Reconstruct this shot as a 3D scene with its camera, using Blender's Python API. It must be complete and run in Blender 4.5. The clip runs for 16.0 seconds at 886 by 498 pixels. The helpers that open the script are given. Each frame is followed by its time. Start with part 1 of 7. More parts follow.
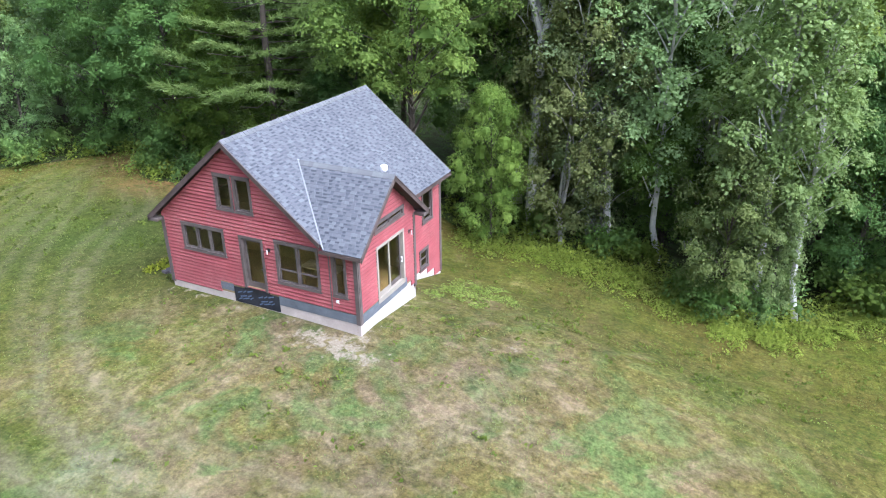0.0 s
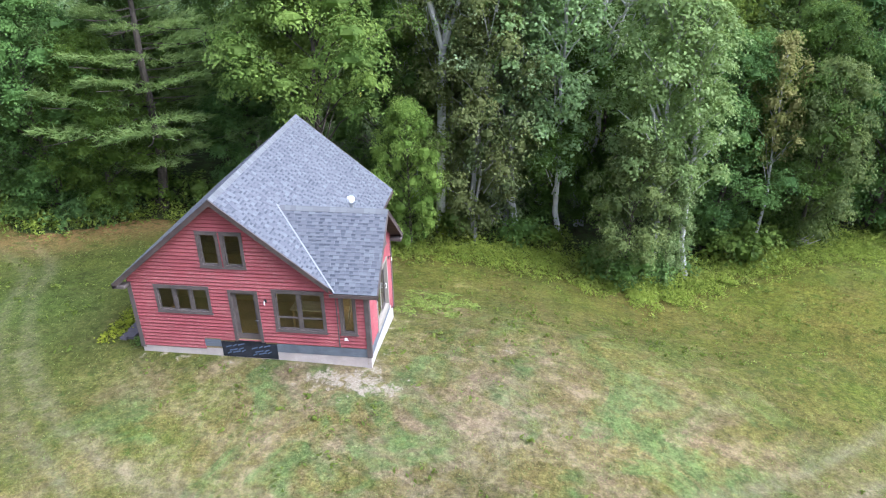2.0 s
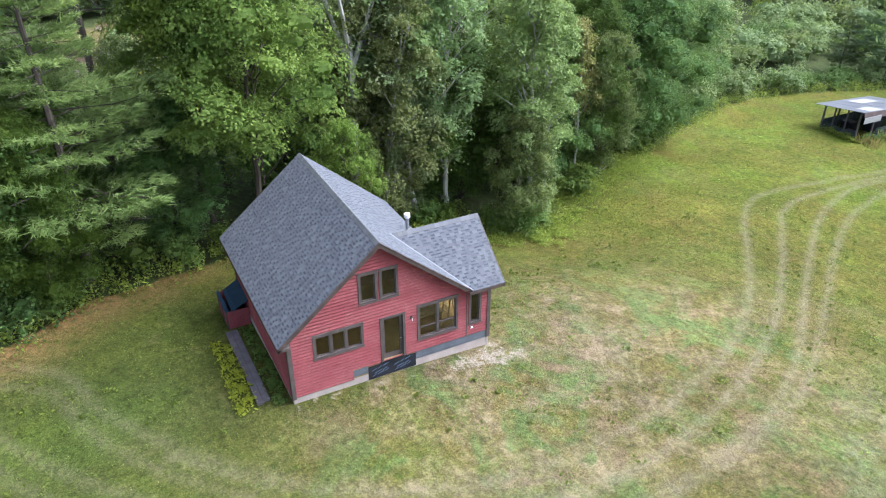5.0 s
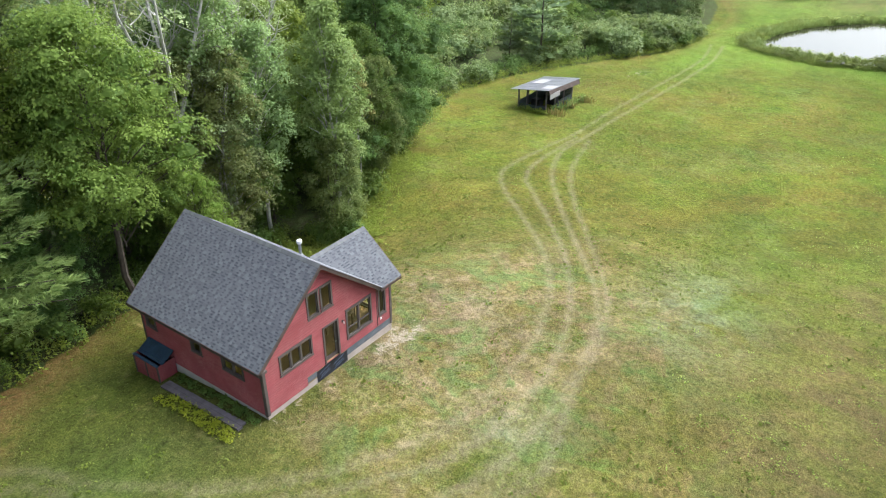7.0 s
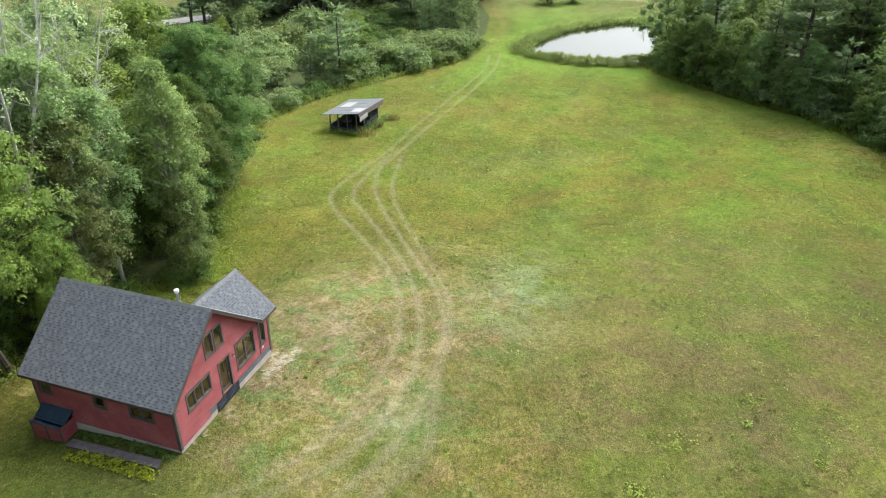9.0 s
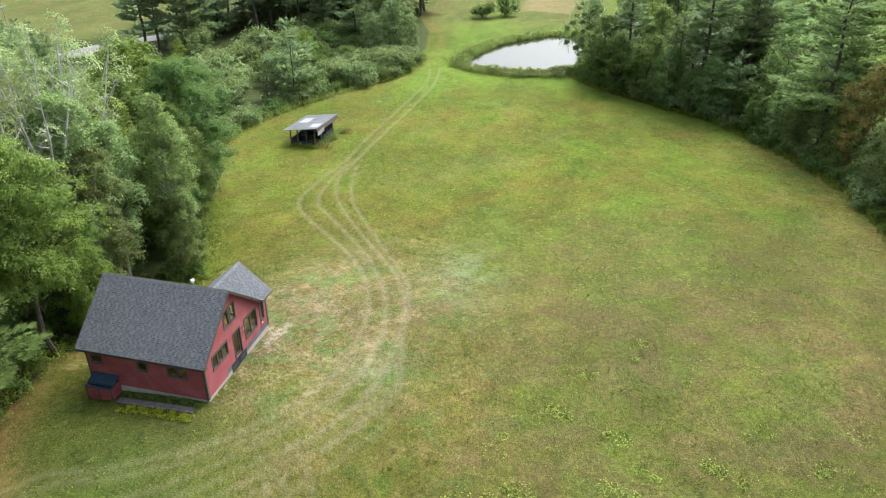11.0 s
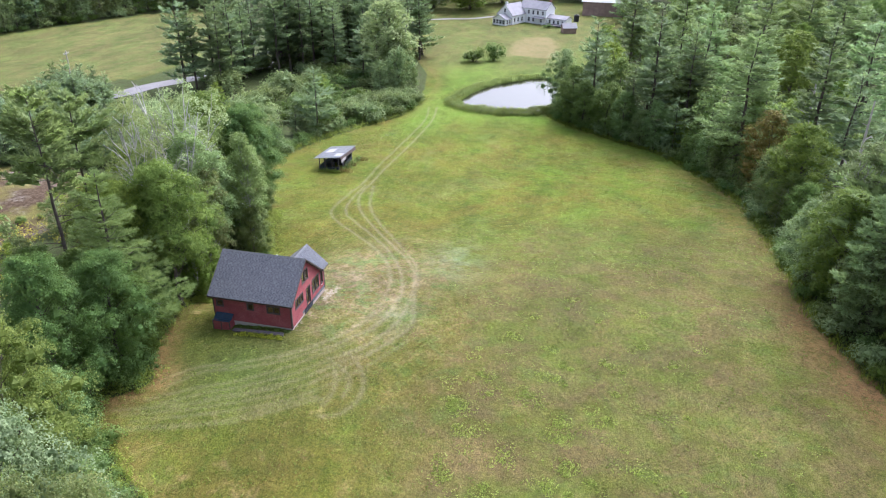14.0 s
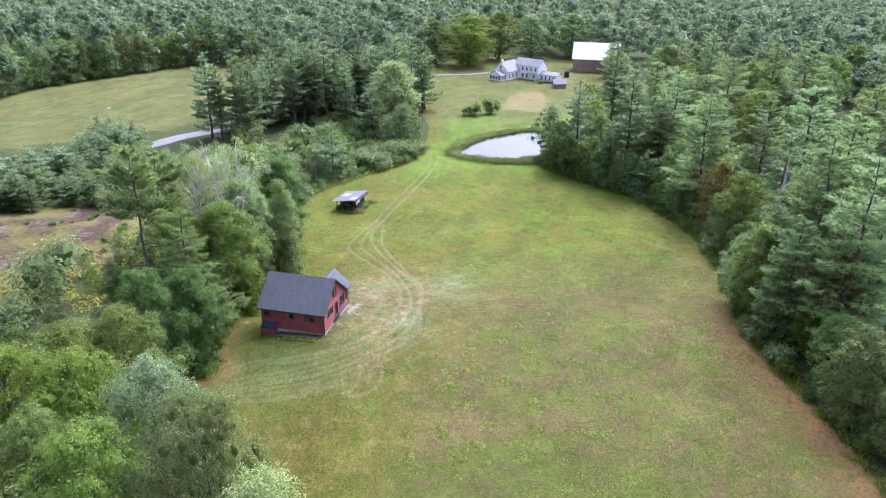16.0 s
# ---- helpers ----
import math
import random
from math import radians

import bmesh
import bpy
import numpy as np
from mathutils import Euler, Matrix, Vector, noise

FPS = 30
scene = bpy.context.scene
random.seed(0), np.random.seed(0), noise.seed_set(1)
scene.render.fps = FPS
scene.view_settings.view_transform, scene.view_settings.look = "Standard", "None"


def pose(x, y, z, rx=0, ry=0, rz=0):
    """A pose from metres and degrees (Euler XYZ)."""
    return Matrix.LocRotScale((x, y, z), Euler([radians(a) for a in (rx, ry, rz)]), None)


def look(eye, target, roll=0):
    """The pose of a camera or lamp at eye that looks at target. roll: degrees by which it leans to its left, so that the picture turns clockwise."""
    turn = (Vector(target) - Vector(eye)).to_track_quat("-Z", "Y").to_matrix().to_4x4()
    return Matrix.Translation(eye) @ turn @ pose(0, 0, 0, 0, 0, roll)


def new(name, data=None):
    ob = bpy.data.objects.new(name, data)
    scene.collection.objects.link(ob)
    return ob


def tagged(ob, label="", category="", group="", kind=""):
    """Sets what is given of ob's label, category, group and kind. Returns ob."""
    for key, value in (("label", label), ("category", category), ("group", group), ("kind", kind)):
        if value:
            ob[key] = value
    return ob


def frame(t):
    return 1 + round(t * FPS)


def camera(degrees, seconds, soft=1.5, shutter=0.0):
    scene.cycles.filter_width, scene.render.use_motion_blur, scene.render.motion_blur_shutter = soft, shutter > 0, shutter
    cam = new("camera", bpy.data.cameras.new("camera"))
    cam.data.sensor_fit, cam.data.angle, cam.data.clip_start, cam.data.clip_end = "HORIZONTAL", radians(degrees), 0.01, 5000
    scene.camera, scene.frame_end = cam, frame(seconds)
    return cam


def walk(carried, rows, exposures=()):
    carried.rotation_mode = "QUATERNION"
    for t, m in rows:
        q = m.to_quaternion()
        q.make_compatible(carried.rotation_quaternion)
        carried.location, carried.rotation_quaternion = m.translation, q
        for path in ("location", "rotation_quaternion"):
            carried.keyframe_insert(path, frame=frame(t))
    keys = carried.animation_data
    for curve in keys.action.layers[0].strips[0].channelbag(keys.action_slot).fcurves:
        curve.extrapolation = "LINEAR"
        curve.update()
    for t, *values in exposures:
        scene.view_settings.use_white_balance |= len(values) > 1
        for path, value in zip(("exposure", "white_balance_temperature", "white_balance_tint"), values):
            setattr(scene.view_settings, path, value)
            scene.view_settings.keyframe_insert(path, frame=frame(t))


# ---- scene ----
cam = camera(62.8, 16.0, 1.1)
PATH = [
    (0, (22.477, -19.462, 14.265), (21.667, -17.839, 13.422), -0.8),
    (0.5, (20.389, -20.296, 15.052), (19.715, -18.627, 14.181), -1.1),
    (1, (18.393, -21.041, 15.669), (17.871, -19.327, 14.78), -1.1),
    (1.5, (16.876, -21.66, 16.183), (16.491, -19.917, 15.281), -1.1),
    (2, (15.217, -22.205, 16.785), (14.974, -20.446, 15.866), -1.1),
    (2.5, (13.125, -22.698, 17.302), (13.015, -20.934, 16.367), -1.1),
    (3, (10.423, -23.203, 18.025), (10.457, -21.448, 17.067), -0.8),
    (3.5, (6.966, -23.637, 18.665), (7.176, -21.904, 17.689), -0.5),
    (3.7, (5.465, -23.87, 18.857), (5.751, -22.149, 17.88), -0.5),
    (5.8, (-10.995, -22.513, 22.225), (-9.906, -21.169, 21.22), 0.2),
    (6, (-12.271, -22.413, 22.615), (-11.115, -21.124, 21.615), 0.1),
    (6.5, (-14.617, -22.249, 23.605), (-13.318, -21.1, 22.609), -0.0),
    (7, (-16.415, -21.991, 24.439), (-15.003, -20.982, 23.445), 0.0),
    (7.5, (-18.145, -21.822, 25.435), (-16.636, -20.962, 24.444), 0.2),
    (8, (-19.701, -21.824, 26.5), (-18.122, -21.095, 25.512), 0.2),
    (8.5, (-21.031, -21.99, 27.571), (-19.411, -21.353, 26.586), 0.2),
    (9, (-22.645, -22.295, 28.726), (-20.992, -21.741, 27.746), 0.2),
    (9.5, (-24.685, -22.89, 29.961), (-23.011, -22.396, 28.984), 0.1),
    (9.7, (-25.77, -23.148, 30.442), (-24.089, -22.675, 29.468), 0.1),
    (12, (-42.308, -26.984, 37.296), (-40.605, -26.575, 36.329), 0.3),
    (12.5, (-46.948, -27.966, 38.994), (-45.241, -27.56, 38.035), 0.6),
    (13, (-51.421, -29.051, 40.585), (-49.707, -28.644, 39.638), 0.5),
    (13.5, (-56.465, -30.162, 42.233), (-54.74, -29.754, 41.307), 0.6),
    (14, (-61.462, -31.304, 43.963), (-59.724, -30.894, 43.063), 0.6),
    (14.5, (-66.235, -32.312, 45.508), (-64.483, -31.9, 44.636), 0.7),
    (15, (-71.47, -33.435, 47.267), (-69.704, -33.019, 46.425), 0.7),
    (15.5, (-76.308, -34.627, 48.896), (-74.53, -34.209, 48.083), 0.7),
    (16, (-81.355, -35.861, 50.715), (-79.566, -35.438, 49.927), 0.7),
]
EXPOSURES = [(0, 1.30, 5200, 14), (3.7, 1.33, 5150, 15), (6, 1.27, 5650, 10), (9, 1.13, 6050, 4), (12.5, 1.14, 5850, 10), (16, 1.30, 5250, 26)]
walk(cam, [(t, look(eye, target, roll)) for t, eye, target, roll in PATH], EXPOSURES)

# ---- light: thin bright overcast, the sun veiled, low over the pond side ----
SUN_FROM = Vector((0.62, -0.20, 0.80)).normalized()
world = bpy.data.worlds.new("world")
scene.world = world
world.use_nodes = True
wn = world.node_tree
sky = wn.nodes.new("ShaderNodeTexSky")
sky.sky_type = "NISHITA"
sky.sun_disc = False
sky.sun_elevation = math.asin(SUN_FROM.z)
sky.sun_rotation = math.atan2(SUN_FROM.x, SUN_FROM.y)
sky.air_density, sky.dust_density, sky.ozone_density = 1.0, 8.0, 0.6
veil = wn.nodes.new("ShaderNodeHueSaturation")
veil.inputs["Saturation"].default_value = 0.42
wn.links.new(sky.outputs[0], veil.inputs["Color"])
wn.links.new(veil.outputs[0], wn.nodes["Background"].inputs[0])
wn.nodes["Background"].inputs[1].default_value = 0.165
sun_data = bpy.data.lights.new("sun", "SUN")
sun_data.energy, sun_data.angle, sun_data.color = 1.1, radians(55), (1.0, 0.95, 0.87)
sun = new("sun", sun_data)
sun.matrix_world = look(SUN_FROM * 200, (0, 0, 0))


# ---- materials ----
class Mat:
    """A node material with a Principled shader, and short ways to add what drives it."""

    def __init__(self, name, rough=0.7, metal=0.0, spec=0.3):
        self.m = bpy.data.materials.new(name)
        self.m.use_nodes = True
        self.t = self.m.node_tree
        self.b = self.t.nodes["Principled BSDF"]
        self.b.inputs["Roughness"].default_value = rough
        self.b.inputs["Metallic"].default_value = metal
        self.b.inputs["Specular IOR Level"].default_value = spec

    def node(self, kind, **ins):
        n = self.t.nodes.new(kind)
        for key, value in ins.items():
            self.put(n, key.replace("_", " "), value)
        return n

    def put(self, n, key, value):
        sock = n.inputs[int(key)] if key.isdigit() else n.inputs[key]
        if isinstance(value, bpy.types.NodeSocket):
            self.t.links.new(value, sock)
        else:
            sock.default_value = value

    def coords(self, scale=(1, 1, 1), kind="Object"):
        n = self.node("ShaderNodeTexCoord")
        mp = self.node("ShaderNodeMapping", Vector=n.outputs[kind], Scale=scale)
        return mp.outputs[0]

    def noise(self, scale, detail=4.0, rough=0.55, vector=None, distort=0.0):
        n = self.node("ShaderNodeTexNoise", Scale=scale, Detail=detail, Roughness=rough, Distortion=distort)
        self.t.links.new(vector or self.coords(), n.inputs["Vector"])
        return n.outputs["Fac"]

    def span(self, value, a, b, c=0.0, d=1.0):
        n = self.node("ShaderNodeMapRange", Value=value, From_Min=a, From_Max=b, To_Min=c, To_Max=d)
        return n.outputs[0]

    def math(self, op, a, b=0.0):
        n = self.t.nodes.new("ShaderNodeMath")
        n.operation = op
        self.put(n, "0", a)
        self.put(n, "1", b)
        return n.outputs[0]

    def mix(self, fac, a, b, blend="MIX"):
        n = self.t.nodes.new("ShaderNodeMix")
        n.data_type, n.blend_type = "RGBA", blend
        for key, value in ((0, fac), (6, a), (7, b)):
            if isinstance(value, bpy.types.NodeSocket):
                self.t.links.new(value, n.inputs[key])
            else:
                n.inputs[key].default_value = value if key == 0 else (*value, 1)[:4]
        return n.outputs[2]

    def attr(self, name):
        n = self.t.nodes.new("ShaderNodeAttribute")
        n.attribute_name = name
        return n.outputs["Fac"]

    def rnd(self):
        return self.t.nodes.new("ShaderNodeObjectInfo").outputs["Random"]

    def island(self):
        return self.t.nodes.new("ShaderNodeNewGeometry").outputs["Random Per Island"]

    def color(self, value):
        self.put(self.b, "Base Color", value if isinstance(value, bpy.types.NodeSocket) else (*value, 1))
        return self

    def bump(self, height, strength=0.4, distance=0.02):
        n = self.node("ShaderNodeBump", Height=height, Strength=strength, Distance=distance)
        self.t.links.new(n.outputs[0], self.b.inputs["Normal"])
        return self


def plain(name, col, rough=0.7, vary=0.25, scale=3.0, metal=0.0, spec=0.3, relief=0.3, grain=(1, 1, 1), pieces=False):
    """A painted, stone or wooden surface: base colour with broad stains, fine grain and slight relief."""
    k = Mat(name, rough, metal, spec)
    broad = k.noise(scale, 3)
    fine = k.noise(scale * 9, 5, 0.65, k.coords(grain))
    dark, light = [c * (1 - vary) for c in col], [min(1, c * (1 + vary)) for c in col]
    c = k.mix(k.span(broad, 0.3, 0.7), dark, light)
    c = k.mix(k.span(fine, 0.35, 0.75, 0, 0.5), c, [x * (1 - vary) * 0.8 for x in col])
    if pieces:
        c = k.mix(k.span(k.rnd(), 0, 1, 0.0, 0.5), c, [x * (1 - vary * 1.4) for x in col])
    k.color(c)
    k.bump(fine, relief, 0.01)
    return k.m


def leaf_mat(name, dark, light, back=0.4, warm=None, sick=0.0):
    """Foliage: every leaf and every tree differs; light passes through the blade."""
    k = Mat(name, 0.62, 0.0, 0.16)
    dark, light = [(r * 1.19, g * 1.18, b * 1.22) for r, g, b in (dark, light)]
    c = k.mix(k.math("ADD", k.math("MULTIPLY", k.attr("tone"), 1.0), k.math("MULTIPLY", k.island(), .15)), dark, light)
    hue = k.node("ShaderNodeHueSaturation", Hue=k.span(k.rnd(), 0, 1, 0.478, 0.515), Saturation=k.span(k.rnd(), 0, 1, 1.14, 0.92), Value=k.span(k.rnd(), 0, 1, 0.72, 1.25), Color=c)
    c = hue.outputs[0]
    if warm:
        patch = k.span(k.noise(0.55, 2), 0.55, 0.75, 0, sick)
        c = k.mix(patch, c, warm)
    k.color(c)
    thin = k.node("ShaderNodeBsdfTranslucent", Color=k.mix(0.45, c, (0.34, 0.44, 0.10)))
    both = k.node("ShaderNodeMixShader")
    both.inputs[0].default_value = back
    k.t.links.new(k.b.outputs[0], both.inputs[1])
    k.t.links.new(thin.outputs[0], both.inputs[2])
    k.t.links.new(both.outputs[0], k.t.nodes["Material Output"].inputs[0])
    return k.m


k = Mat("red_stain", 0.8, 0, 0.2)
grain = k.noise(7, 5, .7, k.coords((1, 1, 14)))
c = k.mix(k.span(k.noise(1.1, 3), .3, .7), (.235, .055, .064), (.315, .078, .086))
c = k.mix(k.span(k.rnd(), 0, 1, 0, .35), c, (.205, .050, .056))
c = k.mix(k.math("MULTIPLY", k.span(grain, .46, .68), k.span(k.noise(.8, 4, .6), .40, .62, .15, .75)), c, (.42, .215, .19))
k.color(c).bump(grain, .3, .01)
RED = k.m
TRIM = plain("weathered_trim", (0.105, 0.085, 0.078), 0.8, 0.25, 2.0, grain=(6, 6, 1))
GREYBOARD = plain("grey_skirt_board", (0.125, 0.137, 0.155), 0.8, 0.25, 1.5, grain=(1, 1, 10))
CONCRETE = plain("pale_foundation", (0.44, 0.375, 0.335), 0.9, 0.15, 1.8)
WHITEFOUND = plain("white_foundation", (0.47, 0.44, 0.41), 0.85, 0.14, 2.0)
FASCIA = plain("dark_fascia", (0.085, 0.062, 0.055), 0.75, 0.3, 2.0)
SOFFIT = plain("soffit_boards", (0.075, 0.06, 0.055), 0.85, 0.25, 2.5, grain=(8, 1, 8))
PAPER = plain("black_building_paper", (0.022, 0.024, 0.032), 0.5, 0.4, 3.0)
PRINT = plain("paper_print", (0.10, 0.13, 0.20), 0.6, 0.2, 5.0)
STEEL = plain("galvanised_steel", (0.42, 0.43, 0.44), 0.45, 0.12, 6.0, metal=0.8)
FLASH = plain("valley_metal", (0.24, 0.245, 0.26), 0.45, 0.08, 3.0, metal=0.3)
WOOD = plain("interior_pine", (0.29, 0.19, 0.07), 0.6, 0.2, 1.5, grain=(1, 1, 8))
PLYWOOD = plain("interior_board", (0.24, 0.18, 0.085), 0.75, 0.2, 1.0)
PALEPINE = plain("pale_pine", (0.46, 0.36, 0.20), 0.65, 0.2, 2.0, grain=(1, 1, 8))
PLANK = plain("old_plank", (0.13, 0.115, 0.125), 0.85, 0.3, 2.0, grain=(8, 1, 8))
BLUE = plain("blue_plastic", (0.025, 0.05, 0.085), 0.45, 0.25, 3.0)
DARK = plain("dark_metal", (0.03, 0.03, 0.035), 0.5, 0.2, 4.0, metal=0.4)
WHITE = plain("white_paint", (0.89, 0.89, 0.89), 0.6, 0.02, 0.6)
BARNWOOD = plain("barn_boards", (0.30, 0.215, 0.18), 0.9, 0.25, 0.5, grain=(4, 4, 0.4))
TIN = plain("barn_tin", (0.80, 0.77, 0.74), 0.5, 0.06, 0.3)
GREYROOF = plain("farm_roof", (0.30, 0.29, 0.31), 0.8, 0.15, 0.4)
SHEDTIN = plain("shed_tin", (0.135, 0.14, 0.155), 0.45, 0.2, 0.8, metal=0.35)
SHEDBOARD = plain("shed_boards", (0.050, 0.066, 0.066), 0.85, 0.3, 1.5, grain=(1, 1, 8))
SHEDTINPALE = plain("shed_tin_pale", (0.34, 0.33, 0.335), 0.5, 0.1, 0.8)
ASPHALT = plain("pale_road", (0.21, 0.20, 0.20), 0.9, 0.12, 0.4)
BARK = plain("bark", (0.10, 0.082, 0.066), 0.95, 0.35, 2.5, relief=0.8, grain=(6, 6, 1))
PALEBARK = plain("pale_bark", (0.34, 0.325, 0.30), 0.85, 0.3, 2.0, relief=0.4, grain=(1, 1, 6))
BIRCHBARK = plain("white_birch_bark", (0.45, 0.435, 0.40), 0.8, 0.25, 2.0, relief=0.4, grain=(1, 1, 6))
DEADWOOD = plain("dead_wood", (0.40, 0.37, 0.34), 0.9, 0.2, 2.0)

k = Mat("asphalt_shingle", 0.9, 0, 0.25)
c = k.mix(k.island(), (0.110, 0.115, 0.129), (0.150, 0.156, 0.170))
c = k.mix(k.span(k.attr("tone"), 0, 1, 0.0, 0.85), c, (0.036, 0.040, 0.052))
c = k.mix(k.span(k.noise(0.35, 2), 0.4, 0.7, 0, 0.12), c, (0.18, 0.18, 0.19))
c = k.mix(k.span(k.noise(55, 2), 0.3, 0.8, 0, 0.3), c, (0.07, 0.074, 0.09))
k.color(c).bump(k.noise(60, 2), 0.5, 0.006)
SHINGLE = k.m
k = Mat("ridge_shingle", 0.9, 0, 0.25)
k.color(k.mix(k.rnd(), (0.118, 0.121, 0.126), (0.155, 0.158, 0.162))).bump(k.noise(60, 2), 0.5, 0.006)
RIDGE = k.m

k = Mat("window_glass", 0.03, 0, 0.5)
clear = k.node("ShaderNodeBsdfTransparent", Color=(0.95, 0.95, 0.90, 1))
gloss = k.node("ShaderNodeBsdfGlossy", Roughness=0.02)
fres = k.math("ADD", k.math("MULTIPLY", k.math("POWER", k.node("ShaderNodeLayerWeight").outputs["Facing"], 4.0), .7), .035)
both = k.node("ShaderNodeMixShader")
k.t.links.new(fres, both.inputs[0])
k.t.links.new(clear.outputs[0], both.inputs[1])
k.t.links.new(gloss.outputs[0], both.inputs[2])
k.t.links.new(both.outputs[0], k.t.nodes["Material Output"].inputs[0])
GLASS = k.m

k = Mat("pond_water", 0.02, 0, 0.5)
k.color((0.03, 0.03, 0.018))
k.b.inputs["IOR"].default_value = 1.33
k.b.inputs["Specular IOR Level"].default_value = 1.0
k.bump(k.noise(1.2, 3), 0.02, 0.02)
WATER = k.m

MAPLE = leaf_mat("maple_leaves", (0.033, 0.068, 0.015), (0.092, 0.156, 0.033), 0.42)
MAPLELIGHT = leaf_mat("light_maple_leaves", (0.064, 0.112, 0.022), (0.195, 0.272, 0.058), 0.46)
ASPEN = leaf_mat("aspen_leaves", (0.106, 0.160, 0.050), (0.252, 0.330, 0.126), 0.50)
OLIVE = leaf_mat("olive_leaves", (0.068, 0.092, 0.034), (0.166, 0.197, 0.078), 0.4, (0.15, 0.125, 0.06), 0.10)
GREYLEAF = leaf_mat("grey_green_leaves", (0.080, 0.122, 0.046), (0.215, 0.272, 0.112), 0.45)
# paler and bluer than the near needles: haze put into the colour
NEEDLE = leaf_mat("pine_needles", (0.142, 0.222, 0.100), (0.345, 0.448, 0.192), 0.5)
BRIGHT = leaf_mat("bright_maple_leaves", (0.088, 0.150, 0.024), (0.244, 0.335, 0.066), 0.5)
SILVER = leaf_mat("silver_leaves", (0.150, 0.205, 0.085), (0.400, 0.465, 0.225), 0.55)
# brighter copy of the maple leaves, with distant light and haze put into the colour
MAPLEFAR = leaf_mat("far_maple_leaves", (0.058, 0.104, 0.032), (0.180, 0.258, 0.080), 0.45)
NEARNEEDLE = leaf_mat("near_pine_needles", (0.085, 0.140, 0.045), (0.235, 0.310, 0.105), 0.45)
OCHRE = leaf_mat("ochre_leaves", (0.140, 0.150, 0.050), (0.290, 0.275, 0.105), 0.45)
OLIVEGREEN = leaf_mat("olive_green_leaves", (0.080, 0.122, 0.028), (0.198, 0.255, 0.068), 0.40)
SILVERGREEN = leaf_mat("silvery_leaves", (0.090, 0.140, 0.064), (0.275, 0.350, 0.185), 0.4)
DUSTY = leaf_mat("dusty_leaves", (0.078, 0.112, 0.041), (0.216, 0.262, 0.106), 0.42)
PALELEAF = leaf_mat("pale_leaves", (0.200, 0.270, 0.090), (0.430, 0.500, 0.210), 0.40)
OCHREGREEN = leaf_mat("ochre_green_leaves", (0.115, 0.105, 0.030), (0.290, 0.240, 0.080), 0.40)
SHRUB = leaf_mat("shrub_leaves", (0.029, 0.062, 0.014), (0.140, 0.212, 0.048), 0.40, (0.22, 0.20, 0.03), 0.35)
WEED = leaf_mat("weed_leaves", (0.085, 0.135, 0.020), (0.235, 0.295, 0.055), 0.45, (0.24, 0.21, 0.09), 0.3)
EDGEWEED = leaf_mat("edge_weed_leaves", (0.090, 0.135, 0.018), (0.225, 0.275, 0.045), 0.40, (0.20, 0.16, 0.06), 0.35)
GOLD = leaf_mat("goldenrod_flowers", (0.160, 0.170, 0.020), (0.420, 0.350, 0.030), 0.35)
EDGELEAF = leaf_mat("edge_tree_leaves", (0.066, 0.098, 0.037), (0.184, 0.234, 0.086), 0.45)
DARKNEEDLE = leaf_mat("dark_pine_needles", (0.100, 0.155, 0.082), (0.260, 0.335, 0.165), 0.5)
CLUMP = leaf_mat("clump_leaves", (0.110, 0.155, 0.020), (0.255, 0.300, 0.055), 0.4)
YELLOWWEED = leaf_mat("yellow_weed_leaves", (0.130, 0.175, 0.018), (0.320, 0.360, 0.045), 0.40)
DARKWEED = leaf_mat("dark_weed_leaves", (0.045, 0.075, 0.012), (0.120, 0.160, 0.035), 0.40)
STRAW = leaf_mat("dry_weed_leaves", (0.150, 0.120, 0.050), (0.330, 0.260, 0.120), 0.35)
REED = leaf_mat("reed_leaves", (0.110, 0.150, 0.040), (0.225, 0.275, 0.085), 0.45)
GRASSBLADE = leaf_mat("grass_blades", (0.070, 0.094, 0.024), (0.180, 0.188, 0.066), 0.40)

# ---- the lie of the land ----
FALL_X = [-400, 0, 6, 10, 15, 20, 30, 40, 50, 70, 90, 110, 150, 200, 400, 3000]
FALL_Z = [0, 0, 0, -.15, -.5, -1.5, -3.2, -4.9, -5.9, -7.2, -8.4, -9.7, -11, -11, -11, 4]


def smooth(a, b, v):
    q = np.clip((v - a) / (b - a), 0, 1)
    return q * q * (3 - 2 * q)


def ground_z(x, y):
    """The height of the ground: level round the house, then falling to the pond."""
    x, y = np.asarray(x, float), np.asarray(y, float)
    z = sum(np.interp(x + d, FALL_X, FALL_Z) for d in (-3, -1.5, 0, 1.5, 3)) / 5
    z = z * (1 - .35 * smooth(-12, -40, y) * (1 - smooth(40, 90, x)))
    drop = np.interp(y, [1, 4.5, 9.3, 14], [0, .42, 1.95, 2.7])
    z = z - (.30 + .70 * smooth(1, 8, x)) * drop * smooth(-16, -4, x) * (1 - smooth(20, 36, x))
    return z


def near_line(x, y, line):
    """Distance in plan from points to a polyline."""
    best = np.full(np.shape(x), 1e9)
    for (ax, ay), (bx, by) in zip(line, line[1:]):
        dx, dy = bx - ax, by - ay
        s = np.clip(((x - ax) * dx + (y - ay) * dy) / (dx * dx + dy * dy), 0, 1)
        best = np.minimum(best, np.hypot(x - ax - s * dx, y - ay - s * dy))
    return best


def inside(x, y, ring):
    """Which points lie inside a ring in plan."""
    hit = np.zeros(np.shape(x), bool)
    for (ax, ay), (bx, by) in zip(ring, ring[1:] + ring[:1]):
        cross = (ay > y) != (by > y)
        hit ^= cross & (x < (bx - ax) * (y - ay) / ((by - ay) or 1e-9) + ax)
    return hit


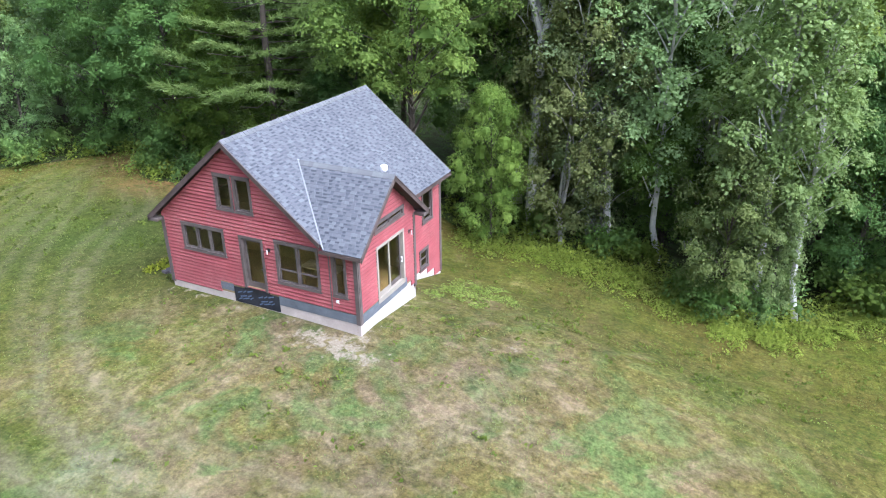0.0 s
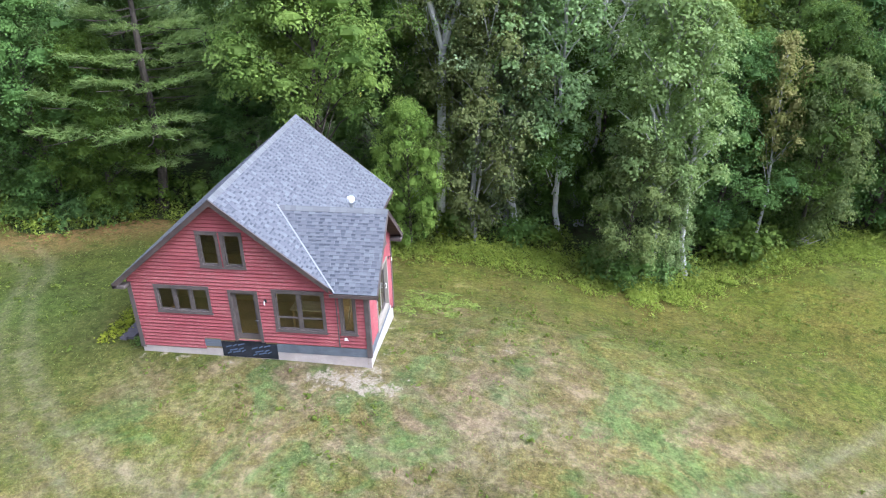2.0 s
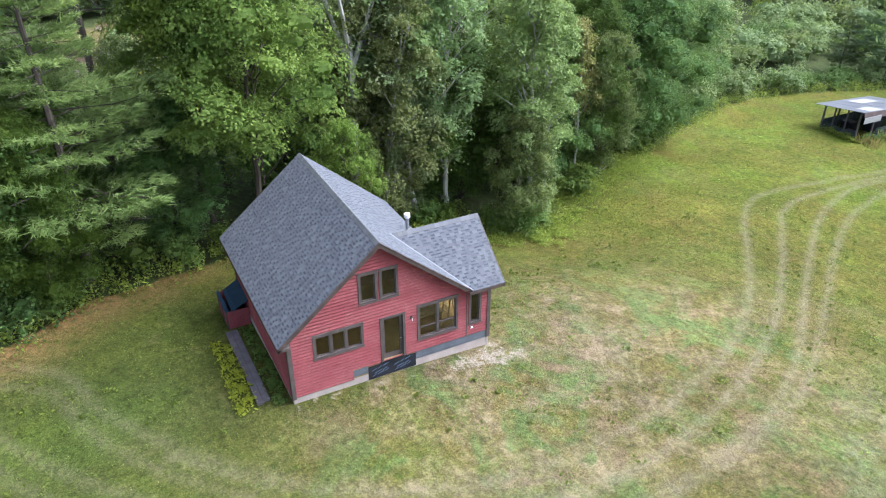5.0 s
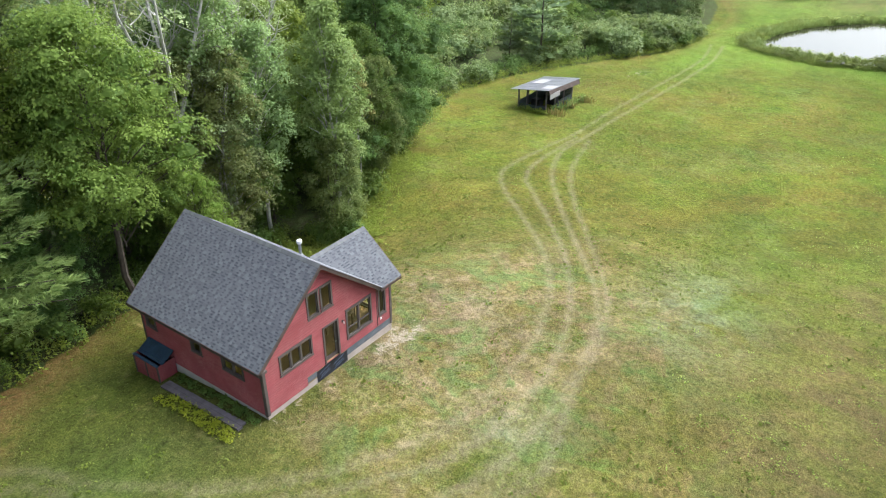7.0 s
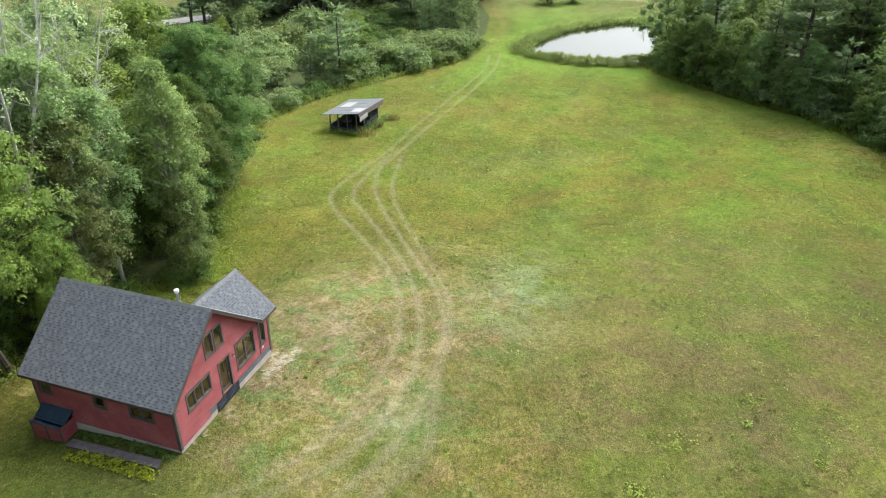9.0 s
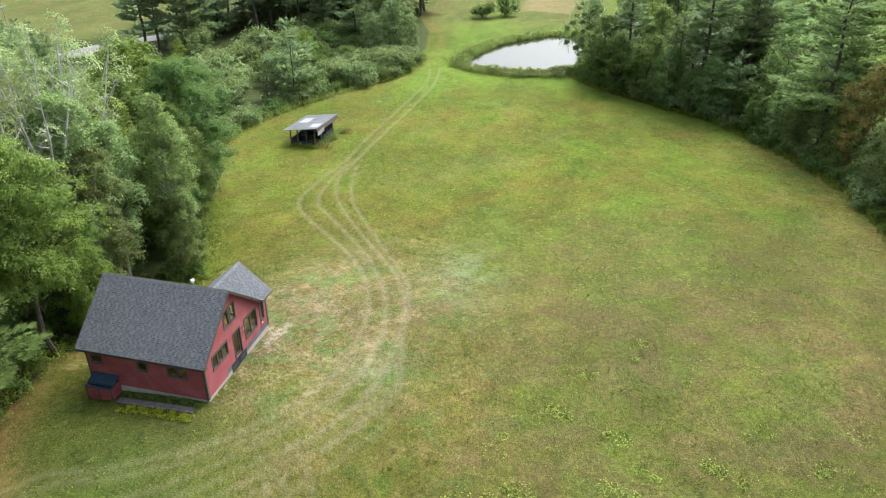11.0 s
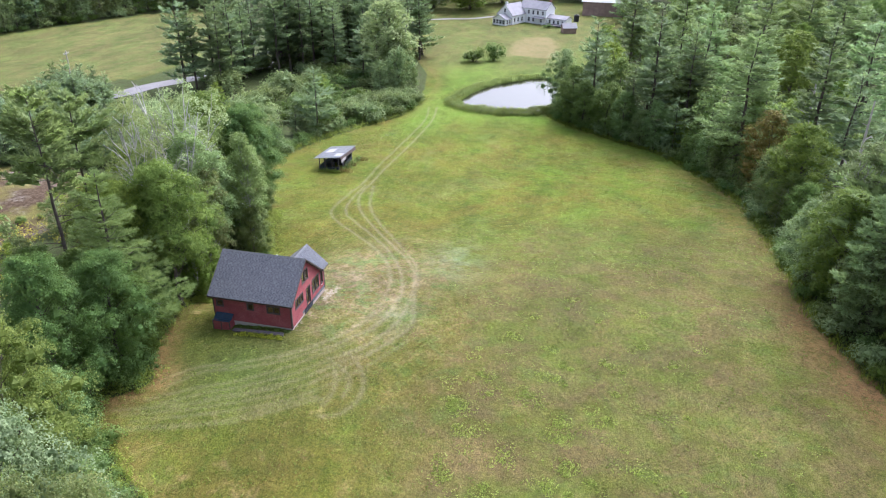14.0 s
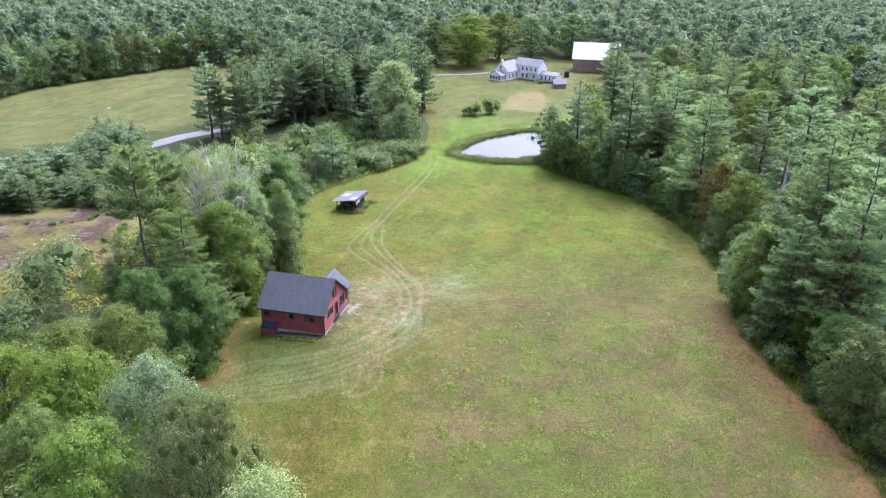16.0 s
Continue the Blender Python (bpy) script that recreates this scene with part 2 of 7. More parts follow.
def curve(points, step=1.0):
    """A smooth line through plan points."""
    p = np.array([points[0], *points, points[-1]], float)
    out = []
    for i in range(1, len(p) - 2):
        n = max(2, int(np.hypot(*(p[i + 1] - p[i])) / step))
        for s in np.arange(n) / n:
            a, b, c, d = p[i - 1:i + 3]
            out.append(tuple(.5 * (2 * b + (c - a) * s + (2 * a - 5 * b + 4 * c - d) * s * s + (3 * b - a - 3 * c + d) * s ** 3)))
    return out + [tuple(p[-1])]


WOOD_NORTH = curve([(-90, -32), (-60, -20), (-42, -12), (-32, -4.5), (-26, 1), (-22.5, 6), (-19, 10.5), (-17, 13.5), (-15, 12), (-12, 9.8), (-9.2, 11.4), (-6.9, 13.4), (-2, 14.2), (4, 15.5), (11, 16), (17, 16), (20.5, 14.2), (23.5, 15), (27, 18.5), (33, 20), (43, 25), (55, 31), (66, 34), (80, 33), (100, 27), (113, 22), (123, 20.5), (137, 21), (160, 24), (190, 40)], 2)
WOOD_SOUTH = curve([(-60, -75), (-30, -69), (-14, -66), (-3, -63), (2, -61), (16, -57), (30, -57), (50, -56), (62, -55), (80, -51), (98, -42), (104, -35), (112, -27), (121, -18), (132, -16), (150, -17), (172, -18), (200, -22), (250, -26)], 2)
FIELD = [(-400, -110)] + WOOD_NORTH + WOOD_SOUTH[::-1] + [(-400, -190)]
TRACKS = [
    curve([(125, 17), (111.4, 14.6), (86.3, 13.7), (71, 13.4), (59.8, 12.7), (51.6, 13), (45, 12.8), (41, 11.9), (36.5, 8.7), (31.5, 3.9), (26.9, -.1), (22.9, -3), (18, -5.4), (12, -7.2), (5, -7.2), (-1, -4.4), (-5, -.6)], .5),
    curve([(126, 15), (112, 12.8), (90, 11.8), (70.5, 11.6), (59.5, 11.2), (52.2, 10.9), (44.8, 8.2), (37.1, 3.4), (29.3, -2), (24.1, -5.7), (18.5, -8.6), (12.5, -10.2), (4.9, -10.6), (.1, -9.1), (-3.1, -6.7)], .5),
    curve([(58, 11.9), (47.7, 11.3), (42.1, 9.7), (39.1, 7.4), (32.3, 1.9), (26.6, -2.3), (20.5, -5.8), (14.6, -8.2), (9.5, -9.2), (5.1, -8.9), (2, -7.8), (-2.3, -4.7)], .5),
    curve([(58, 10.3), (47.4, 7.3), (39.4, 3.1), (31.1, -2.2), (24.4, -6.4), (20.7, -8.3), (15.5, -10), (11.3, -10.6), (5, -12.2), (1.9, -11.5), (-2.4, -9.4)], .5),
]
LOOPS = [curve([(-2.4, -6.9), (-3.7, -8.6), (-5.3, -9.8), (-7.0, -10.6), (-9.4, -10.9), (-11.3, -10.4), (-12.5, -9.3), (-12.7, -8.1)], 0.4),
         curve([(-3.9, -5.7), (-5.8, -7.1), (-8.1, -8.0), (-9.8, -8.1), (-11.2, -8.0)], 0.4),
         curve([(-4.9, -7.4), (-6.3, -8.8), (-7.9, -9.3), (-9.5, -9.4)], 0.4)]
FAN = [curve([(6.9, -9.4), (2.0, -7.8), (-2.3, -4.7), (-5.7, -0.9), (-7.7, 2.2), (-9.0, 5.6), (-12.0, 7.8)], 0.5),
       curve([(4.9, -10.6), (0.1, -9.1), (-3.1, -6.7), (-7.2, -3.3), (-10.4, 0.7), (-12.4, 4.1), (-14.8, 7.0)], 0.5),
       curve([(1.9, -11.5), (-2.4, -9.4), (-6.9, -6.6), (-10.6, -3.2), (-13.0, 0.4), (-14.7, 3.8), (-17.1, 9.3)], 0.5),
       curve([(-10.1, -6.8), (-12.8, -3.2), (-15.2, -0.3), (-16.6, 2.6), (-18.9, 9.0)], 0.5)]
FAN += [[(x + a, y + b) for x, y in FAN[i]] for i, a, b in ((0, .5, 1.2), (1, .4, 1.4), (1, -.5, -1.1), (2, .4, 1.2), (2, -.5, -1.3), (3, .3, -1.4))]
POND = curve([(133, 10.5), (143, 9), (153, 5), (163, -3), (167, -10), (158, -15), (144, -15.5), (132, -13.5), (127.5, -7), (127, 0), (128.5, 6), (133, 10.5)], 1.5)
GRAVEL = [(-12, 52), (10, 50), (28, 52), (44, 58), (52, 72), (46, 84), (28, 88), (4, 84), (-14, 70)]
FAR_FIELD = [(60, 150), (92, 139), (119, 126), (137, 108), (200, 118), (262, 150), (262, 172), (213, 194), (188, 204), (155, 207), (90, 215), (40, 200)]
YARD = [(137, 22), (165, 28), (200, 44), (235, 50), (262, 62), (330, 60), (345, 20), (335, -14), (300, -36), (250, -26), (205, -22), (168, -16)]
ROAD = curve([(40, 150), (75, 124), (98, 110), (112, 103.5), (123, 101.5), (134, 97), (160, 84), (200, 70), (260, 60)], 2)
TAN_PATCH = [(200, 8), (218, 9), (236, 7), (241, -5), (222, -9), (199, -8)]


def build_ground():
    """One sheet, fine where the camera passes near and coarse towards the horizon."""
    def steps(*runs):
        out = []
        for a, b, d in runs:
            out += list(np.arange(a, b, d))
        return np.array(out + [runs[-1][1]])
    xs = steps((-2500, -400, 300), (-400, -110, 30), (-110, -45, 2.5), (-45, -25, 1.2), (-25, 45, .30), (45, 130, .8), (130, 200, 1.8), (200, 260, 2.5), (260, 360, 8), (360, 3000, 120))
    ys = steps((-2500, -400, 300), (-400, -90, 30), (-90, -68, 2), (-68, -30, 1.2), (-30, -22, .45), (-22, 17, .30), (17, 20, .45), (20, 36, .8), (36, 90, 2), (90, 230, 6), (230, 500, 30), (500, 2600, 300))
    nx, ny = len(xs), len(ys)
    gx, gy = np.meshgrid(xs, ys)
    x, y = gx.ravel(), gy.ravel()
    z = ground_z(x, y)
    z += .05 * np.sin(x * .9 + 1.3 * np.sin(y * .5)) * np.sin(y * .8 + np.sin(x * .37)) * (np.abs(x - 4) + np.abs(y - 4) > 14)
    near = (x > -60) & (x < 140) & (y > -30) & (y < 40)
    rut = np.full(len(x), 9.0)
    mark = np.zeros(len(x))
    for line, force in zip(TRACKS, (.62, .70, .72, .66)):
        d = near_line(x[near], y[near], line)
        rut[near] = np.minimum(rut[near], d)
        mark[near] = np.maximum(mark[near], force * np.exp(-(d / .27) ** 2))
    for lines, force in ((LOOPS, .50), (FAN, .40)):
        for line in lines:
            mark[near] = np.maximum(mark[near], force * np.exp(-(near_line(x[near], y[near], line) / .26) ** 2))
    z -= .05 * np.exp(-(rut / .3) ** 2)
    pond_d = near_line(x, y, POND)
    pond_in = inside(x, y, POND)
    z = np.where(pond_in, z - .25 - .5 * np.clip(pond_d / 3, 0, 1), z)
    flat = np.exp(-(pond_d / 6) ** 2)
    z = np.where(pond_in, np.minimum(z, -11.0), z * (1 - flat) + (-10.45) * flat)
    open_land = inside(x, y, FIELD)
    edge = np.minimum(near_line(x, y, WOOD_NORTH), near_line(x, y, WOOD_SOUTH))
    yard = inside(x, y, YARD)
    far_field = inside(x, y, FAR_FIELD)
    gravel = inside(x, y, GRAVEL)
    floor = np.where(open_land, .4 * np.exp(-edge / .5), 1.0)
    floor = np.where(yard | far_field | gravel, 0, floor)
    litter = np.where(open_land, np.exp(-(edge / np.where(y < -30, 4.0, 2.1)) ** 2), 0) * np.where(y < -30, .95 * (1 - smooth(5, 40, x)), np.maximum(.2, .9 * np.exp(-((x + 9) / 9) ** 2)))
    sand = np.maximum(np.exp(-(((x - 8.9) / 2.4) ** 2 + ((y + 1.0) / .95) ** 2) ** 1.2), .35 * np.exp(-(((x - 13.7) / 1.5) ** 2 + ((y - 2.2) / .9) ** 2)))
    sand = np.maximum(sand, .5 * np.exp(-(((x - 94) / 6) ** 2 + ((y - 19) / 2.2) ** 2)))
    pad = near_line(x, y, [(0, 0), (9.3, 0), (9.3, 4.4)])
    sand = np.maximum(sand, .45 * np.exp(-(pad / .9) ** 2))
    pond_bank = np.exp(-(pond_d / 7) ** 2)
    lush = np.clip(pond_bank + .25 * smooth(-6, -16, y) + smooth(14, 55, x) * .8 + yard * .3 + np.exp(-(edge / 5) ** 2) * (x > 8) * .6, 0, 1)
    worn = .9 * np.exp(-(((x + 8) / 24) ** 2 + ((y + 46) / 12) ** 2)) + .25 * np.exp(-(((x - 25) / 22) ** 2 + ((y + 30) / 8) ** 2)) + np.exp(-(((x - 12) / 13) ** 2 + ((y + 5) / 9) ** 2)) - .8 * np.exp(-(((x + 6) / 7) ** 2 + ((y - 5) / 8) ** 2))
    worn += .65 * np.exp(-(((x + 4) / 15) ** 2 + ((y + 22) / 8) ** 2))
    worn += .75 * np.exp(-(near_line(x, y, WOOD_SOUTH) / 9) ** 2) * open_land * (1 - smooth(85, 110, x))
    tan = np.clip(.5 + np.where(inside(x, y, TAN_PATCH), 1, -1) * near_line(x, y, TAN_PATCH + TAN_PATCH[:1]) / 8, 0, 1)
    # greener lawn west of the house, with house and tree shade put in as colour
    damp = np.exp(-(((x + 8) / 8.5) ** 2 + ((y - 4) / 11) ** 2) ** 1.3)
    # ground by the storage box, darkened for the shade of trees and house
    damp = np.maximum(damp, .95 * np.exp(-(((x + 3.2) / 3.4) ** 2 + ((y - 9.5) / 3.6) ** 2)))
    clover = .9 * np.exp(-(((x - 24.5 - .4 * (y + 13)) / 8.5) ** 2 + ((y + 13) / 4.4) ** 2)) + .7 * np.exp(-(((x - 6) / 3) ** 2 + ((y + 10.5) / 2.5) ** 2))
    fresh = np.exp(-(pond_d / 13) ** 2) * ~pond_in + np.exp(-((near_line(x, y, TRACKS[0]) - 1) / 5) ** 2) * smooth(88, 112, x) + open_land * np.exp(-(near_line(x, y, WOOD_SOUTH) / 6) ** 2) * smooth(78, 98, x) + .8 * np.exp(-(((x - 175) / 30) ** 2 + ((y - 14) / 9) ** 2))
    lawn = np.exp(-(((x - 12) / 17) ** 2 + ((y + 1) / 11) ** 2) ** 1.3)
    dull = smooth(-11, -24, y) * (1 - smooth(30, 60, x)) * open_land
    far = np.where(far_field, 1.0, np.where(yard, smooth(150, 185, x) * .8, 0))
    faces = [(j * nx + i, j * nx + i + 1, (j + 1) * nx + i + 1, (j + 1) * nx + i) for j in range(ny - 1) for i in range(nx - 1)]
    me = bpy.data.meshes.new("ground")
    me.from_pydata(np.stack([x, y, z], 1), [], faces)
    me.shade_smooth()
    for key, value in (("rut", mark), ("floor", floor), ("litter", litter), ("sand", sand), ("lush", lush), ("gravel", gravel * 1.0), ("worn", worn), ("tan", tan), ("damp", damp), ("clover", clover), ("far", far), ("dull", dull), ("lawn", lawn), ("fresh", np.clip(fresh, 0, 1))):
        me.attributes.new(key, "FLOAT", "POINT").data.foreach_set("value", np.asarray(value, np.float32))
    ob = new("ground", me)
    k = Mat("meadow", 0.95, 0, 0.1)
    co = k.coords()
    big, mid, small, fine = k.noise(.045, 3, .5, co), k.noise(.30, 5, .62, co, .8), k.noise(1.7, 5, .68, co, .4), k.noise(9, 5, .75, co)
    grain = k.span(fine, .32, .68)
    green = k.mix(grain, (.044, .058, .007), (.120, .130, .025))
    dry = k.mix(grain, (.069, .058, .016), (.178, .146, .046))
    lush_a = k.mix(grain, (.045, .076, .007), (.115, .160, .018))
    lush_b = k.mix(grain, (.062, .068, .009), (.142, .138, .026))
    lushc = k.mix(k.span(k.noise(.16, 5, .65, co), .40, .60), lush_a, lush_b)
    straw = k.math("ADD", k.math("MULTIPLY", k.span(mid, .36, .60), .85), k.span(small, .38, .70, -.15, .55))
    straw = k.math("MULTIPLY", straw, k.span(big, .32, .58, .40, 1.05))
    straw = k.math("MULTIPLY", straw, k.span(k.attr("lush"), 0, 1, .85, .25))
    straw = k.math("ADD", straw, k.math("MULTIPLY", k.attr("worn"), k.span(mid, .30, .62, -.08, .60)))
    c = k.mix(k.attr("lush"), green, lushc)
    c = k.mix(straw, c, dry)
    pink = k.math("MULTIPLY", k.span(k.noise(.42, 3, .6, k.coords((1, 1, 1))), .57, .70), k.span(small, .34, .6, .05, .75))
    c = k.mix(k.math("MULTIPLY", pink, k.span(k.attr("lush"), 0, .6, 1, 0)), c, (.245, .185, .105))
    blue = k.math("MULTIPLY", k.span(k.noise(.10, 3, .6, co), .57, .68), k.span(small, .36, .62, .0, .65))
    c = k.mix(k.math("MULTIPLY", blue, .35), c, (.140, .168, .108))
    c = k.mix(k.math("MULTIPLY", k.attr("clover"), k.math("MULTIPLY", k.span(mid, .32, .54), k.span(small, .34, .54, .3, 1.0))), c, (.142, .178, .118))
    deep = k.math("MULTIPLY", k.span(k.noise(.55, 5, .72, co), .52, .66), k.span(small, .40, .58, .15, .85))
    c = k.mix(deep, c, (.050, .074, .013))
    brown = k.math("MULTIPLY", k.span(k.noise(.20, 5, .7, k.coords((1.2, .9, 1))), .53, .68), k.span(small, .36, .6, .2, .7))
    c = k.mix(brown, c, (.108, .090, .032))
    speck = k.span(k.noise(4.2, 3, .6, co), .60, .70, 0, .55)
    c = k.mix(speck, c, (.045, .060, .014))
    tufts = k.math("MULTIPLY", k.span(k.noise(1.9, 5, .72, co), .56, .66, 0, .9), k.span(k.noise(.13, 3, .6, co), .38, .58, .15, 1))
    c = k.mix(tufts, c, (.052, .078, .012))
    pale = k.math("MULTIPLY", k.span(k.noise(2.3, 5, .75, k.coords((1.1, .9, 1))), .59, .72, 0, .6), k.span(k.noise(.17, 3, .6, co), .40, .60, .1, 1))
    c = k.mix(pale, c, (.215, .200, .085))
    c = k.mix(k.math("MULTIPLY", k.math("MULTIPLY", k.attr("worn"), k.span(k.noise(.38, 5, .7, co, .5), .45, .60)), k.span(small, .34, .60, .10, .65)), c, (.250, .195, .118))
    vivid = k.math("MULTIPLY", k.span(k.noise(.21, 4, .62, k.coords((1.3, 1, 1)), 1.0), .53, .61), k.span(small, .32, .56, .25, .9))
    c = k.mix(k.math("MULTIPLY", vivid, k.span(k.attr("worn"), .05, .5, .15, .9)), c, k.mix(grain, (.052, .088, .020), (.112, .158, .048)))
    rosy = k.math("MULTIPLY", k.span(k.noise(.26, 4, .65, k.coords((.9, 1.2, 1)), .8), .55, .64), k.span(small, .34, .58, .2, .9))
    c = k.mix(k.math("MULTIPLY", rosy, k.span(k.attr("worn"), .05, .45, 0, .9)), c, k.mix(grain, (.122, .086, .044), (.222, .166, .098)))
    # dark green that stands in for shade on the west lawn
    c = k.mix(k.math("MULTIPLY", k.attr("damp"), k.span(mid, .30, .60, .55, .98)), c, k.mix(grain, (.030, .047, .009), (.078, .098, .026)))
    far = k.mix(k.span(k.noise(.09, 6, .72, k.coords((1, 2.2, 1)), .6), .42, .58), k.mix(grain, (.062, .080, .018), (.106, .128, .038)), k.mix(grain, (.088, .084, .026), (.142, .134, .052)))
    c = k.mix(k.attr("far"), c, far)
    c = k.mix(k.math("MULTIPLY", k.attr("dull"), k.span(mid, .30, .62, .35, .85)), c, k.mix(k.span(k.noise(.16, 6, .7, k.coords((1.3, .8, 1)), .8), .43, .57), k.mix(grain, (.050, .064, .014), (.108, .124, .036)), k.mix(grain, (.062, .050, .026), (.130, .106, .060))))
    c = k.mix(k.math("MULTIPLY", k.attr("fresh"), k.span(mid, .30, .58, .45, .95)), c, k.mix(grain, (.068, .116, .016), (.140, .200, .038)))
    shift = k.mix(k.span(k.noise(.055, 4, .6, k.coords((1, 1.5, 1)), .8), .40, .60), (1.04, .97, .78), (.94, 1.02, .68))
    shift = k.mix(k.attr("lawn"), shift, (1.07, 1.05, 1.16))
    c = k.mix(k.span(k.attr("far"), 0, 1, 1, .3), c, shift, "MULTIPLY")
    clump = k.math("MULTIPLY", k.span(k.noise(.62, 6, .75, k.coords((1, .8, 1)), 1.2), .32, .68, .78, 1.20), k.math("MULTIPLY", k.span(k.noise(.07, 4, .6, k.coords((1, 1.7, 1)), .6), .34, .66, .82, 1.20), k.span(k.noise(3.3, 6, .8, co), .32, .68, .52, 1.48)))
    grey = k.node("ShaderNodeCombineColor", Red=clump, Green=clump, Blue=clump).outputs[0]
    c = k.mix(1.0, c, grey, "MULTIPLY")
    broken = k.span(small, .32, .60)
    c = k.mix(k.math("MULTIPLY", k.attr("rut"), k.span(broken, 0, 1, .20, .80)), c, k.mix(grain, (.15, .125, .075), (.285, .245, .165)))
    c = k.mix(k.math("MULTIPLY", k.attr("litter"), k.math("MULTIPLY", k.span(mid, .28, .50), k.span(small, .30, .54))), c, k.mix(grain, (.200, .105, .042), (.360, .212, .095)))
    c = k.mix(k.span(k.math("ADD", k.attr("sand"), k.span(small, .3, .7, -.95, .40)), .42, .70), c, k.mix(k.span(fine, .35, .65), (.19, .155, .110), (.34, .295, .225)))
    c = k.mix(k.span(k.math("ADD", k.attr("tan"), k.span(mid, .3, .7, -.3, .3)), .4, .65), c, k.mix(k.span(mid, .38, .62), k.mix(grain, (.15, .120, .050), (.24, .192, .090)), k.mix(grain, (.105, .105, .035), (.19, .165, .070))))
    gr = k.mix(k.span(small, .4, .65), (.050, .032, .018), (.105, .076, .050))
    gr = k.mix(k.math("MULTIPLY", k.span(k.noise(.16, 5, .7, co), .52, .62), k.span(small, .35, .6)), gr, (.20, .175, .15))
    gr = k.mix(k.span(k.noise(.09, 4, .6, co), .46, .58, 0, .85), gr, k.mix(grain, (.10, .10, .03), (.19, .17, .045)))
    c = k.mix(k.attr("gravel"), c, gr)
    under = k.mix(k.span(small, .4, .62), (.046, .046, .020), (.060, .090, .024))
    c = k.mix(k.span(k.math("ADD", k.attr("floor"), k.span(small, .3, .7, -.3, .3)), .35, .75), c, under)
    k.color(c)
    h = k.math("ADD", k.math("MULTIPLY", fine, .7), small)
    k.bump(h, 1.0, .14)
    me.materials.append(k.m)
    tagged(ob, "mown meadow of green and straw grass with wheel ruts", "ground", kind="structure")


build_ground()


def strip(name, line, width, material, lift=.03):
    """A flat band laid along a plan line on the ground."""
    p = np.array(line)
    d = np.gradient(p, axis=0)
    n = np.stack([-d[:, 1], d[:, 0]], 1) / np.hypot(d[:, 0], d[:, 1])[:, None]
    verts = []
    for s in (-.5, -.2, .2, .5):
        q = p + n * width * s
        verts.append(np.column_stack([q, ground_z(q[:, 0], q[:, 1]) + lift + (.06 if abs(s) < .3 else 0)]))
    v = np.concatenate(verts)
    m = len(p)
    faces = [(r * m + i, r * m + i + 1, (r + 1) * m + i + 1, (r + 1) * m + i) for r in range(3) for i in range(m - 1)]
    me = bpy.data.meshes.new(name)
    me.from_pydata(v, [], [f[::-1] for f in faces])
    me.materials.append(material)
    return new(name, me)


tagged(strip("road", ROAD, 6.5, ASPHALT, .15), "pale grey paved country road beside the far field", "road", kind="structure")
tagged(strip("driveway", curve([(262, 60), (270, 46), (274, 36), (284, 26)], 2), 3.0, ASPHALT, .12), "pale gravel drive to the farmhouse", "road", kind="structure")


def build_pond():
    bm = bmesh.new()
    cx, cy = np.mean(POND, axis=0)
    bm.faces.new([bm.verts.new((cx + (x - cx) * 1.03, cy + (y - cy) * 1.03, -10.62)) for x, y in POND[:-1]])
    me = bpy.data.meshes.new("pond_water")
    bm.to_mesh(me)
    me.materials.append(WATER)
    tagged(new("pond_water", me), "still farm pond mirroring a white sky", "pond", kind="structure")


build_pond()

# ---- helpers for built things ----
def box(bm, lo, hi, bevel=0.0):
    """A box between two corners in a bmesh."""
    (x0, y0, z0), (x1, y1, z1) = lo, hi
    v = [bm.verts.new(p) for p in ((x0, y0, z0), (x1, y0, z0), (x1, y1, z0), (x0, y1, z0), (x0, y0, z1), (x1, y0, z1), (x1, y1, z1), (x0, y1, z1))]
    f = [bm.faces.new([v[i] for i in q]) for q in ((0, 3, 2, 1), (4, 5, 6, 7), (0, 1, 5, 4), (1, 2, 6, 5), (2, 3, 7, 6), (3, 0, 4, 7))]
    if bevel:
        bmesh.ops.bevel(bm, geom=list({e for q in f for e in q.edges}), offset=bevel, segments=1, affect="EDGES")


def solid(bm, bottom, top):
    """A closed solid between two rings of as many points."""
    a, b = [bm.verts.new(p) for p in bottom], [bm.verts.new(p) for p in top]
    n = len(a)
    bm.faces.new(a[::-1])
    bm.faces.new(b)
    for i in range(n):
        bm.faces.new((a[i], a[(i + 1) % n], b[(i + 1) % n], b[i]))


def tube(bm, path, radii, sides=8):
    """A tapered round bar along a path."""
    rings = []
    for i, p in enumerate(path):
        d = (Vector(path[min(i + 1, len(path) - 1)]) - Vector(path[max(i - 1, 0)])).normalized()
        u = d.orthogonal().normalized()
        w = d.cross(u)
        rings.append([bm.verts.new(Vector(p) + radii[i] * (math.cos(a) * u + math.sin(a) * w)) for a in np.arange(sides) * 2 * math.pi / sides])
    for r, s in zip(rings, rings[1:]):
        for i in range(sides):
            bm.faces.new((r[i], r[(i + 1) % sides], s[(i + 1) % sides], s[i]))
    bm.faces.new(rings[0][::-1])
    bm.faces.new(rings[-1])


def mesh_of(name, bm, material):
    bmesh.ops.recalc_face_normals(bm, faces=bm.faces)
    me = bpy.data.meshes.new(name)
    bm.to_mesh(me)
    bm.free()
    me.materials.append(material)
    return me


def part(name, bm, material, parent=None, label=""):
    """Links a bmesh as one mesh object under a thing or a part."""
    ob = new(name, mesh_of(name, bm, material))
    ob.parent = parent
    if label:
        ob["label"] = label
    return ob


